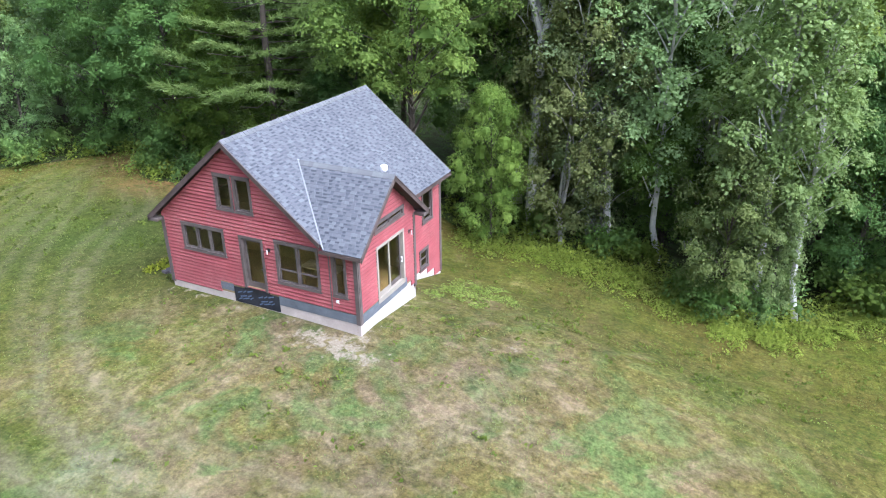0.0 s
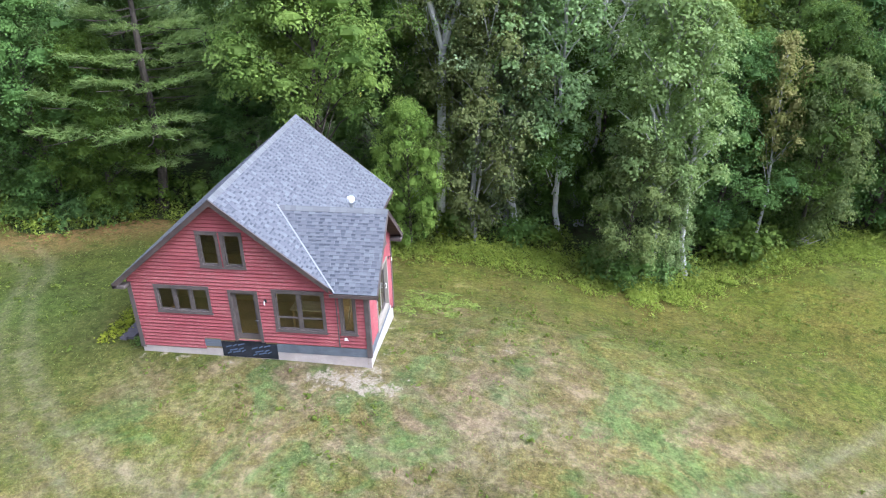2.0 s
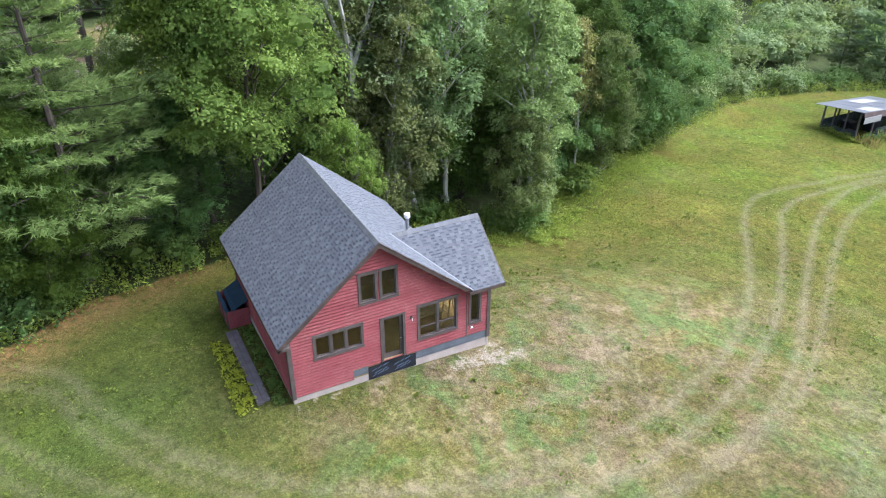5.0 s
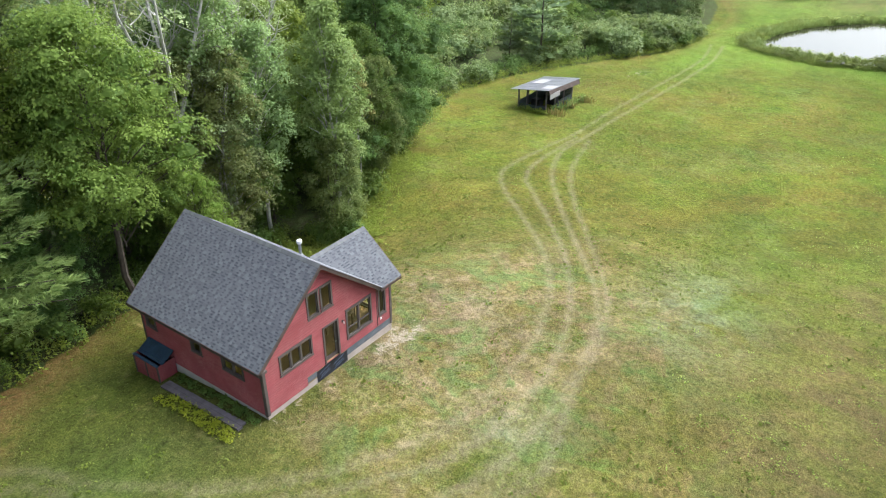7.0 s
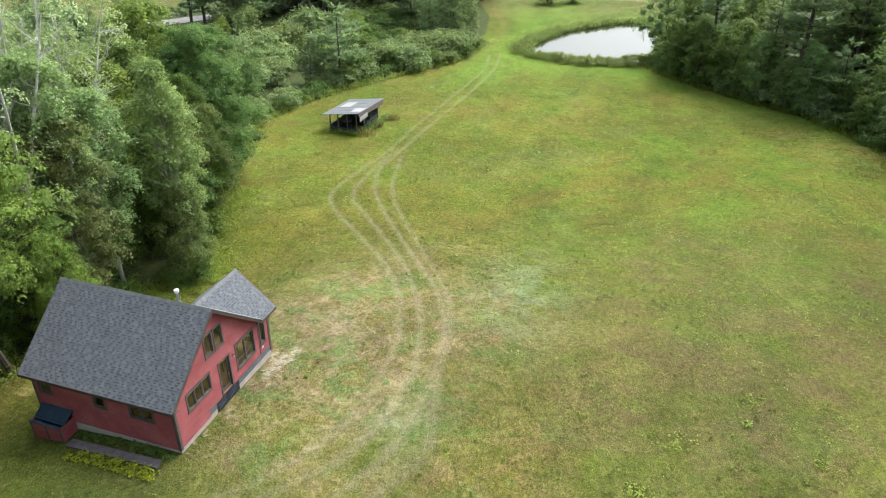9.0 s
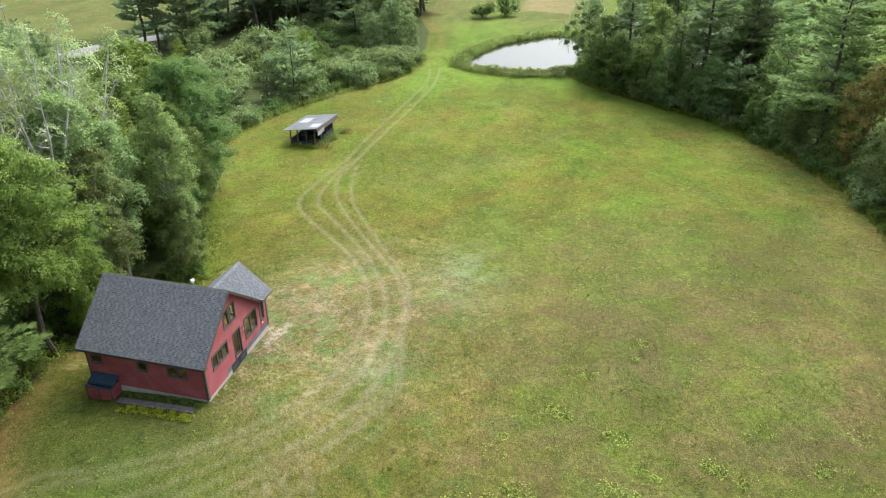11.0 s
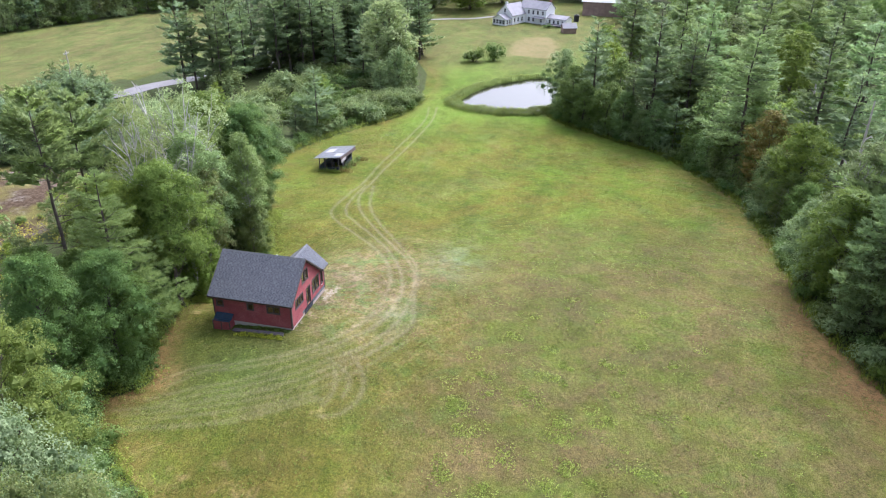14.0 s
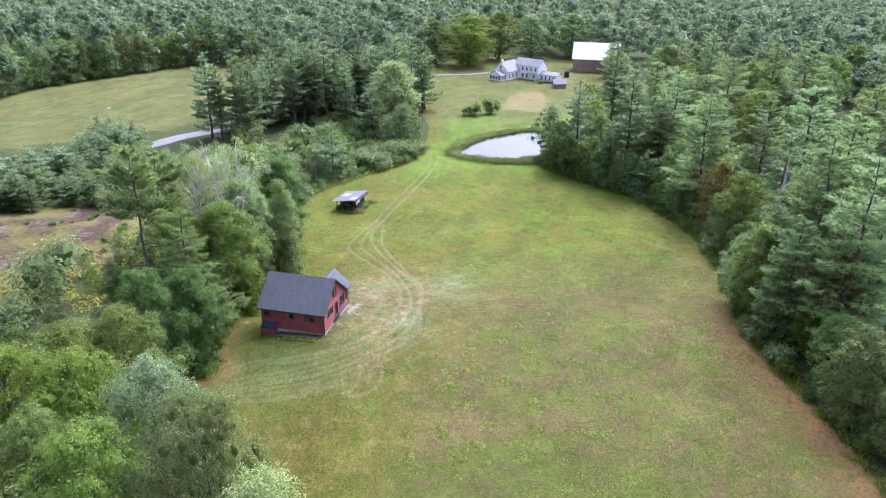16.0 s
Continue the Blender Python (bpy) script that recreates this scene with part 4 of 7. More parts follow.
EAVE_RUN = 4.42
Y0, Y1 = -.33, 9.68
roof_plane("roof_slope", (RIDGE_X, Y0, RIDGE_Z), (-1, 0, 0), (0, 1, 0), Y1 - Y0, EAVE_RUN, EAVE_RUN * PITCH)
roof_plane("roof_slope", (RIDGE_X, Y0, RIDGE_Z), (1, 0, 0), (0, 1, 0), Y1 - Y0, EAVE_RUN, EAVE_RUN * PITCH)
D_END, D_RUN = 9.78, 2.56
D_SLOPE = math.hypot(D_RUN, D_RUN * D_PITCH)


def valley_x(s):
    """Where the small roof, s down its slope, meets the main one."""
    z = D_Z - s * D_RUN * D_PITCH / D_SLOPE
    return RIDGE_X + (RIDGE_Z - z) / PITCH


for way in (-1, 1):
    roof_plane("gable_roof_slope", (0, D_Y, D_Z), (0, way, 0), (1, 0, 0), D_END, D_RUN, D_RUN * D_PITCH, valley_x)


def ridge_caps(a, b):
    a, b = Vector(a), Vector(b)
    n = int((b - a).length / .21)
    d = (b - a) / n
    side = Vector((-d.y, d.x, 0)).normalized()
    slope = PITCH if abs(d.y) > abs(d.x) else D_PITCH
    bm = bmesh.new()
    cap = [Vector((0, 0, .018))]
    ring = [side * -.15 + Vector((0, 0, .03 - .15 * slope)), Vector((0, 0, .045)), side * .15 + Vector((0, 0, .03 - .15 * slope))]
    low = [p - Vector((0, 0, .02)) for p in ring]
    v = [bm.verts.new(p + o) for o in (Vector(), d * 1.12 + Vector((0, 0, -.014))) for p in (*ring, *low[::-1])]
    for i in range(6):
        bm.faces.new((v[i], v[(i + 1) % 6], v[6 + (i + 1) % 6], v[6 + i]))
    bm.faces.new(v[:6][::-1])
    bm.faces.new(v[6:])
    me = mesh_of("ridge_cap", bm, RIDGE)
    for i in range(n):
        ob = new("ridge_cap", me)
        ob.parent = house
        ob.matrix_world = Matrix.Translation(a + d * i)


ridge_caps((RIDGE_X, Y0, RIDGE_Z), (RIDGE_X, Y1, RIDGE_Z))
ridge_caps((valley_x(0) + .1, D_Y, D_Z), (D_END, D_Y, D_Z))


def roof_edges():
    """Rake and eave boards, the metal drip edge, valley metal and boxed eave ends."""
    def board(p, q, deep, thick, out, mat, name, lift=0.0):
        p, q, out = Vector(p), Vector(q), Vector(out)
        down = Vector((0, 0, -deep))
        up = Vector((0, 0, lift))
        bm = bmesh.new()
        solid(bm, [p + up, q + up, q + up + down, p + up + down], [x + out * thick for x in (p + up, q + up, q + up + down, p + up + down)])
        part(name, bm, mat, house)
    ez = RIDGE_Z - EAVE_RUN * PITCH
    for y, out in ((Y0, (0, -1, 0)), (Y1, (0, 1, 0))):
        for sx in (-1, 1):
            ex = RIDGE_X + sx * (EAVE_RUN if not (y == Y0 and sx > 0) else 4.0)
            zz = RIDGE_Z - abs(ex - RIDGE_X) * PITCH
            board((RIDGE_X, y, RIDGE_Z), (ex, y, zz), .20, .03, out, FASCIA, "rake_board", -.035)
            board((RIDGE_X, y, RIDGE_Z), (ex, y, zz), .025, .045, out, TRIM, "drip_edge", .004)
    for sx in (-1, 1):
        ex = RIDGE_X + sx * EAVE_RUN
        lo = Y0 if sx < 0 else BUMP_Y + .4
        board((ex, lo, ez), (ex, Y1, ez), .15, .03, (sx, 0, 0), FASCIA, "fascia_board", -.03)
    dz = D_Z - D_RUN * D_PITCH
    for way in (-1, 1):
        ey = D_Y + way * D_RUN
        board((D_END, D_Y, D_Z), (D_END, ey, dz), .19, .03, (1, 0, 0), FASCIA, "rake_board", -.035)
        board((D_END, D_Y, D_Z), (D_END, ey, dz), .035, .045, (1, 0, 0), TRIM, "drip_edge", .004)
        board((8.02 if way < 0 else 8.4, ey, dz), (D_END, ey, dz), .13, .03, (0, way, 0), FASCIA, "fascia_board", -.03)
        bm = bmesh.new()
        n = 10
        for i in range(n):
            s0, s1 = D_SLOPE * (.0 + i / n), D_SLOPE * (i + 1) / n
            pts = []
            for s in (s0, s1):
                z = D_Z - s * D_RUN * D_PITCH / D_SLOPE
                pts.append(Vector((valley_x(s), D_Y + way * s * D_RUN / D_SLOPE, z)))
            o1, o2 = Vector((-.045, 0, .045 * PITCH + .022)), Vector((.03, 0, .03))
            solid(bm, [pts[0] + o1, pts[1] + o1, pts[1] + o2, pts[0] + o2], [x + Vector((0, 0, .006)) for x in (pts[0] + o1, pts[1] + o1, pts[1] + o2, pts[0] + o2)])
        bmesh.ops.remove_doubles(bm, verts=bm.verts, dist=.0008)
        part("valley_flashing", bm, FLASH, house, "pale metal valley flashing")
    for x0, x1, y0, y1, z in ((-.46, .06, -.36, -.02, ez), (9.32, 9.80, 4.28, 4.72, dz)):
        bm = bmesh.new()
        box(bm, (x0, y0, z - .20), (x1, y1, z - .05), .02)
        part("eave_return", bm, TRIM, house, "boxed wooden eave end")


roof_edges()


def fixtures():
    flue = thing("flue_pipe", "galvanised flue pipe with a cap on the roof", "chimney pipe", at=(7.6, 5.0, 3.80))
    bm = bmesh.new()
    tube(bm, [(0, 0, 0), (0, 0, .78)], [.085, .085], 14)
    part("pipe", bm, STEEL, flue)
    bm = bmesh.new()
    tube(bm, [(0, 0, .78), (0, 0, .84), (0, 0, .86), (0, 0, 1.02), (0, 0, 1.07)], [.09, .14, .15, .15, .05], 14)
    part("cap", bm, WHITE, flue, "pale metal rain cap")
    bm = bmesh.new()
    tube(bm, [(0, 0, 0), (0, 0, .16), (0, 0, .22)], [.2, .12, .095], 14)
    part("collar", bm, STEEL, flue)
    for side, u, z in ((FRONT, 5.40, 2.68), (BUMP, 3.82, 2.66)):
        lamp = thing("wall_lantern", "small dark wall lantern with a clear bulb beside a door", "wall lamp", "door lanterns")
        bm = bmesh.new()
        side.slab(bm, u - .05, u + .05, z - .07, z + .07, .03, .05)
        part("back_plate", bm, DARK, lamp)
        bm = bmesh.new()
        tube(bm, [side.at(u, z + .02, .05), side.at(u, z + .10, .12), side.at(u, z + .06, .16)], [.012, .012, .02], 6)
        part("arm", bm, DARK, lamp)
        bm = bmesh.new()
        tube(bm, [side.at(u, z + .06, .16), side.at(u, z, .16), side.at(u, z - .09, .16), side.at(u, z - .12, .16)], [.014, .024, .022, .008], 8)
        part("bulb", bm, WHITE, lamp)
    vent = thing("vent_hood", "small white vent hood on the clapboards", "vent")
    bm = bmesh.new()
    FRONT.slab(bm, 8.34, 8.44, 1.14, 1.22, .03, .08)
    part("hood", bm, WHITE, vent)
    bm = bmesh.new()
    FRONT.slab(bm, 8.30, 8.48, 1.10, 1.12, .02, .05)
    part("flange", bm, WHITE, vent)


fixtures()


def bulkhead():
    """The lean-to box against the dark side: red board sides, corner posts and a blue lid, ajar."""
    x0, x1, y0, y1, z0 = -1.12, -.04, 7.0, 9.0, -.75
    b = thing("storage_box", "red board storage box with a blue lid against the wall", "storage box")
    zf, zb = .62, .80
    for n, (p, q) in enumerate((((x0, y0), (x1, y0)), ((x0, y0), (x0, y1)), ((x0, y1), (x1, y1)))):
        boards = 7
        for i in range(boards):
            s, e = i / boards, (i + 1) / boards - .008
            bm = bmesh.new()
            ax, ay, bx, by = p[0] + (q[0] - p[0]) * s, p[1] + (q[1] - p[1]) * s, p[0] + (q[0] - p[0]) * e, p[1] + (q[1] - p[1]) * e
            nx, ny = (0, .03) if p[1] == q[1] else (.03, 0)
            solid(bm, [(ax, ay, z0), (bx, by, z0), (bx + nx, by + ny, z0), (ax + nx, ay + ny, z0)], [(ax, ay, zf), (bx, by, zf), (bx + nx, by + ny, zf), (ax + nx, ay + ny, zf)])
            part("board", bm, RED, b)
    for x, y in ((x0, y0), (x0, y1), (x0, (y0 + y1) / 2)):
        bm = bmesh.new()
        box(bm, (x - .03, y - .05, z0), (x + .03, y + .05, zf + .02), .006)
        part("post", bm, TRIM, b, "weathered corner post")
    bm = bmesh.new()
    box(bm, (x0 + .05, y0 + .05, z0), (x1, y1 - .05, .1))
    part("bin", bm, DARK, b)
    bm = bmesh.new()
    solid(bm, [(x0 + .42, y0 - .05, zf + .06), (x1, y0 - .05, zf + .42), (x1, y1 + .05, zf + .42), (x0 + .42, y1 + .05, zf + .06)], [(x0 + .42, y0 - .05, zf + .10), (x1, y0 - .05, zf + .47), (x1, y1 + .05, zf + .47), (x0 + .42, y1 + .05, zf + .10)])
    part("lid", bm, BLUE, b, "dark blue lid")
    bm = bmesh.new()
    box(bm, (x0 - .06, y0 - .05, zf + .015), (x0 + .12, y1 + .05, zf + .06), .01)
    box(bm, (x0 + .26, y0 - .05, zf + .015), (x0 + .44, y1 + .05, zf + .06), .01)
    part("rim", bm, BLUE, b)
    pl = thing("plank", "long weathered grey plank on the grass beside the house", "plank", at=(-1.1, 3.6, -.08), rz=0)
    bm = bmesh.new()
    for i in range(2):
        solid(bm, [(-.28 + i * .285, -3.0 + i * .1, -.23), (-.005 + i * .285, -3.0 + i * .1, -.23), (-.005 + i * .285, 3.0, -.38), (-.28 + i * .285, 3.0, -.38)],
              [(-.28 + i * .285, -3.0 + i * .1, .20), (-.005 + i * .285, -3.0 + i * .1, .20), (-.005 + i * .285, 3.0, -.12), (-.28 + i * .285, 3.0, -.12)])
    part("board", bm, PLANK, pl)


bulkhead()

# ---- trees ----
def leaf_faces(centre, normal, size, aspect, rng, kite=.45):
    """Corners of kite-shaped, slightly folded leaves at given places, facing given ways."""
    n = len(centre)
    nrm = normal / np.linalg.norm(normal, axis=1)[:, None]
    u = np.cross(nrm, rng.normal(size=(n, 3)))
    u /= np.linalg.norm(u, axis=1)[:, None] + 1e-9
    v = np.cross(nrm, u)
    length, width = size[:, None] * .5, size[:, None] * aspect * .5
    fold = nrm * size[:, None] * .10
    waist = u * length * (kite - .5) * .6
    return np.stack([centre - u * length, centre - waist + v * width + fold, centre + u * length, centre - waist - v * width + fold], 1)


def leaf_mesh(name, centre, normal, size, aspect, material, rng, tone=None):
    return quads(name, leaf_faces(centre, normal, size, aspect, rng), material, tone)


def quads(name, v4, material, tone=None):
    """A mesh of loose small faces, each given by its own corners."""
    me = bpy.data.meshes.new(name)
    n, m = v4.shape[:2]
    me.vertices.add(m * n)
    me.vertices.foreach_set("co", v4.astype(np.float32).ravel())
    me.loops.add(m * n)
    me.loops.foreach_set("vertex_index", np.arange(m * n, dtype=np.int32))
    me.polygons.add(n)
    me.polygons.foreach_set("loop_start", np.arange(0, m * n, m, dtype=np.int32))
    me.update(calc_edges=True)
    tone = np.random.default_rng(n).random(n) if tone is None else np.clip(tone, 0, 1)
    me.attributes.new("tone", "FLOAT", "POINT").data.foreach_set("value", np.repeat(tone, m).astype(np.float32))
    me.materials.append(material)
    return me


def unit(rng, n, up=-1.0):
    d = rng.normal(size=(4 * n + 16, 3))
    d /= np.linalg.norm(d, axis=1)[:, None]
    return d[d[:, 2] > up][:n]


def stem(bm, path, r0, r1, sides=7):
    tube(bm, path, [r0 + (r1 - r0) * i / (len(path) - 1) for i in range(len(path))], sides)


def inner(rng, c, radii, sides=6, rings=3, rough=.16):
    """The closed inner body of a bough: a rough dome of faces."""
    e = np.linspace(-.8, 1.5, rings + 1)
    b = np.linspace(0, 2 * math.pi, sides, endpoint=False) + rng.random() * 6
    d = np.stack([np.cos(e)[:, None] * np.cos(b), np.cos(e)[:, None] * np.sin(b), np.sin(e)[:, None] * np.ones(sides)], 2)
    p = c + d * radii * (1 + rng.normal(size=(rings + 1, sides, 1)) * rough)
    q = np.roll(p, -1, 1)
    return np.stack([p[:-1], q[:-1], q[1:], p[1:]], 2).reshape(-1, 4, 3)


def bough(rng, c, radii, leaves, size, own, lift=.75, core=.44, sides=6, rings=3, stray=.30):
    """A mass of leaves: sprays of leaves laid over an inner body. Gives corners and tones."""
    knots = max(3, leaves // 8)
    d = unit(rng, knots, -.45)
    wave = 1 + .22 * np.sin(d[:, :1] * 5 + c[0]) * np.cos(d[:, 1:2] * 4.3 + c[1])
    p = c + d * (.80 + .34 * rng.random((knots, 1))) * wave * radii
    face = d * .8 + np.array([0, 0, lift]) + rng.normal(size=(knots, 3)) * .22
    face /= np.linalg.norm(face, axis=1)[:, None]
    m = 8
    fan = rng.normal(size=(knots, m, 3)) * size * 1.2
    fan -= (fan * face[:, None]).sum(2, keepdims=True) * face[:, None] * .75
    spot = (p[:, None] + fan).reshape(-1, 3)
    way = (face[:, None] + rng.normal(size=(knots, m, 3)) * stray).reshape(-1, 3)
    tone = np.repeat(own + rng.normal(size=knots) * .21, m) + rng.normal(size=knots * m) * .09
    faces = leaf_faces(spot, way, size * (.6 + .8 * rng.random(knots * m)), .72, rng)
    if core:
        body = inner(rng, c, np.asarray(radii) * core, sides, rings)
        # inner body toned darker than its leaves: shade inside the bough put into the colour
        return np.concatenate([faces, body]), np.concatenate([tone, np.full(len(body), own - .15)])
    return faces, tone


def broadleaf(seed, high, wide, lobes, leaves, size, leaf, bark, low=.12, top=.5, stems=1, flat=.62, core=.44, twigs=0, blunt=.7):
    """A leafy tree: trunk and limbs, and a crown of many separate boughs with gaps between. top: the height share at which it is widest."""
    rng = np.random.default_rng(seed)
    bm = bmesh.new()
    trunks = []
    for s in range(stems):
        lean = rng.normal(size=2) * (.03 if stems == 1 else .08) * high
        path = [(lean[0] * q * q + rng.normal() * .010 * high, lean[1] * q * q + rng.normal() * .010 * high, high * .92 * q - .4) for q in np.linspace(0, 1, 7)]
        stem(bm, path, (.016 if bark is BARK else .0115) * high / math.sqrt(stems), .002 * high)
        trunks.append(np.array(path))
    out, tn = [], []
    golden = rng.random() * 6.28
    lopside = rng.normal(size=2) * .07 * wide
    for i in range(lobes):
        q = low + (1 - low) * ((i + .5) / lobes) ** .85
        if q < top:
            share = math.sin(min(1, max(0, (q - low + .12) / (top - low + .12))) * math.pi / 2)
        else:
            share = math.cos((q - top) / (1.06 - top) * math.pi / 2) ** blunt
        reach = share * wide
        golden += 2.4 + rng.normal() * .35
        trunk = trunks[i % stems]
        axis = trunk[min(6, int(q / .92 * 6))][:2] + lopside * math.sin(q * 3.1)
        lr = wide * (.14 + .12 * rng.random()) * (.55 + .6 * share)
        r = max(0, reach * (.70 + .42 * rng.random()) - lr * .8)
        if i % 4 == 3:
            r *= .45
        c = np.array([axis[0] + math.cos(golden) * r, axis[1] + math.sin(golden) * r, min(q * high, high - lr * flat)])
        start = (axis[0], axis[1], max(.3, (q - .10) * high - .25 * r))
        if i % (2 if leaves > 60 else 5) == 0:
            mid = (np.array(start) + c) / 2 + (0, 0, .12 * r)
            stem(bm, [start, tuple(mid), tuple(c)], .0032 * high, .0010 * high, 4)
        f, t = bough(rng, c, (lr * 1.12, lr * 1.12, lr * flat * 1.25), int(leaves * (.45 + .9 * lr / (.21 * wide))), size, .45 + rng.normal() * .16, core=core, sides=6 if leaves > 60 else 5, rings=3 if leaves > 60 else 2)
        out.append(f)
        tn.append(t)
    for i in range(twigs):
        q = .45 + .5 * rng.random()
        p = trunks[i % stems]
        b = p[min(6, int(q / .92 * 6))]
        a = rng.random() * 6.28
        e = b + np.array([math.cos(a) * .55, math.sin(a) * .55, .9]) * high * (.07 + .10 * rng.random())
        m = (b + e) / 2 + np.array([math.cos(a), math.sin(a), -.3]) * high * .015
        stem(bm, [tuple(b), tuple(m), tuple(e)], .0030 * high, .0007 * high, 4)
        for j in range(3):
            w = m + (e - m) * rng.random()
            t = w + (rng.normal(size=3) * .5 + (math.cos(a), math.sin(a), 1)) * high * .025
            stem(bm, [tuple(w), tuple(t)], .0014 * high, .0005 * high, 3)
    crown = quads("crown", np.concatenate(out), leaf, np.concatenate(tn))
    return mesh_of("trunk", bm, bark), crown


def pine(seed, high, wide, whorls, tufts, blades, size, leaf, bark, bare=.15, droop=0.0, slim=.62, ragged=.45, dead=0, slender=.17, fan=.24):
    """A white pine: a straight trunk with tiers of level boughs, each a flat fan of upturned needle tufts. dead: bare grey limbs below."""
    rng = np.random.default_rng(seed)
    bm = bmesh.new()
    path = [(rng.normal() * .007 * high, rng.normal() * .007 * high, high * q - .3 * (q == 0)) for q in np.linspace(0, 1, 8)]
    stem(bm, path, .0155 * high, .0015 * high)
    for i in range(dead):
        q, a = bare * (.35 + .8 * rng.random()), rng.random() * 6.28
        r = wide * (.4 + .5 * rng.random())
        stem(bm, [(0, 0, q * high), (math.cos(a) * r * .5, math.sin(a) * r * .5, q * high + .02 * r), (math.cos(a) * r, math.sin(a) * r, q * high - .12 * r)], .0030 * high, .0008 * high, 3)
    tri, tn = [], []
    for w in range(whorls):
        q = bare + (1 - bare) * ((w + .4) / whorls) ** .90
        reach = wide * min(1.0, 1.22 * (1.015 - q) ** slim) * (1 - ragged * .5 + ragged * rng.random())
        if q < bare + .10:
            reach *= .8
        arms = 6 if q < .8 else 4
        a0 = rng.random() * 6.28
        for b in range(arms):
            a = a0 + b * 6.283 / arms + rng.normal() * .25
            r = max(.35, reach * (.62 + .5 * rng.random()))
            rise = .06 + .75 * max(0, q - .55) - droop * (1 - q) + rng.normal() * .08
            d = np.array([math.cos(a), math.sin(a), 0])
            side = np.array([-d[1], d[0], 0])
            up = np.array([0, 0, 1.0])
            base = up * min(.985, q + rng.normal() * .30 / whorls) * high
            tip = base + d * r + up * r * rise
            if blades > 4 or b % 2:
                stem(bm, [tuple(base), tuple((base + tip) / 2 - up * .05 * r), tuple(tip)], .0034 * high * (1 - q * .6), .001 * high, 3)
            n = max(4, int(tufts * (.25 + .8 * r / wide)))
            own = .45 + rng.normal() * .14
            s = .22 + .78 * rng.random(n) ** .75
            half = r * .36 * np.sin(np.minimum(1, s * 1.02) * 2.75)
            across = rng.uniform(-1, 1, n)
            c = base + (tip - base) * s[:, None] + side * (across * half)[:, None] + up * (.10 * r * s * s - .05 * r * across ** 2 + np.abs(rng.normal(size=n)) * .05)[:, None]
            out = d + side * (across * .9)[:, None] + up * .30
            v = out[:, None] + rng.normal(size=(n, blades, 3)) * np.array([.5, .5, .30])
            v /= np.linalg.norm(v, axis=2, keepdims=True)
            ln = size * (.65 + .6 * rng.random((n, blades, 1))) * (.75 + .4 * r / wide)
            cross = np.cross(v, rng.normal(size=(n, blades, 3)) * .40 + up)
            cross /= np.linalg.norm(cross, axis=2, keepdims=True)
            wd = ln * slender
            p = c[:, None] + rng.normal(size=(n, blades, 3)) * .06
            tri.append(np.stack([p - cross * wd, p + cross * wd, p + v * ln], 2).reshape(-1, 3, 3))
            # inner shade put into the tone: dark near the trunk, light at the tips
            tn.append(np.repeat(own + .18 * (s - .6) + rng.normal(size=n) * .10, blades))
            # the dense middle of the fan: flat sheets toned darker to stand for inner shade
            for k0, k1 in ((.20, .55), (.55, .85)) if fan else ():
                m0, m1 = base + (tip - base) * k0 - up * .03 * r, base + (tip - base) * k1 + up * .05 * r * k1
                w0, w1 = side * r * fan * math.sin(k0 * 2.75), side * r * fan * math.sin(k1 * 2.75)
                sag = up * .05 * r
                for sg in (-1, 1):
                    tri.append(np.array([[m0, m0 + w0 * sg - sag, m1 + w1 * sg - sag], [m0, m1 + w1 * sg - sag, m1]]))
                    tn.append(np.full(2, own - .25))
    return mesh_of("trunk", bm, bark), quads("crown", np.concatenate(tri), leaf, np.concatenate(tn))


def shrub(seed, high, wide, lobes, leaves, size, leaf):
    rng = np.random.default_rng(seed)
    bm = bmesh.new()
    out, tn = [], []
    for i in range(lobes):
        a, r = rng.random() * 6.28, wide * .75 * rng.random() ** .5
        c = np.array([math.cos(a) * r, math.sin(a) * r, high * (.25 + .6 * rng.random() * (1 - .5 * r / wide))])
        stem(bm, [(c[0] * .2, c[1] * .2, -.1), tuple(c * (.7, .7, .6)), tuple(c)], .025, .008, 4)
        lr = (.26 + .18 * rng.random()) * min(high, wide * 1.3)
        f, t = bough(rng, c, (lr, lr, lr * .85), leaves, size, .45 + rng.normal() * .15, sides=5, rings=2)
        out.append(f)
        tn.append(t)
    return mesh_of("stem", bm, BARK), quads("foliage", np.concatenate(out), leaf, np.concatenate(tn))


def snag(seed, high):
    rng = np.random.default_rng(seed)
    bm = bmesh.new()
    stem(bm, [(rng.normal() * .1 * q, rng.normal() * .1 * q, high * q) for q in np.linspace(0, 1, 6)], .016 * high, .004 * high)
    for i in range(14):
        q = .35 + .6 * rng.random()
        a, r = rng.random() * 6.28, high * .16 * (1.2 - q) * (.6 + rng.random())
        b = np.array([0, 0, q * high])
        m = b + np.array([math.cos(a) * r * .5, math.sin(a) * r * .5, r * .2])
        e = b + np.array([math.cos(a + .2) * r, math.sin(a + .2) * r, r * (.25 + .6 * rng.random())])
        stem(bm, [tuple(b), tuple(m), tuple(e)], .004 * high, .0012 * high, 4)
        for j in range(2):
            t = m + (rng.normal(size=3) * .25 + (math.cos(a) * .4, math.sin(a) * .4, .3)) * r * .6
            stem(bm, [tuple(m), tuple(t)], .002 * high, .0008 * high, 4)
    return mesh_of("trunk", bm, DEADWOOD), None


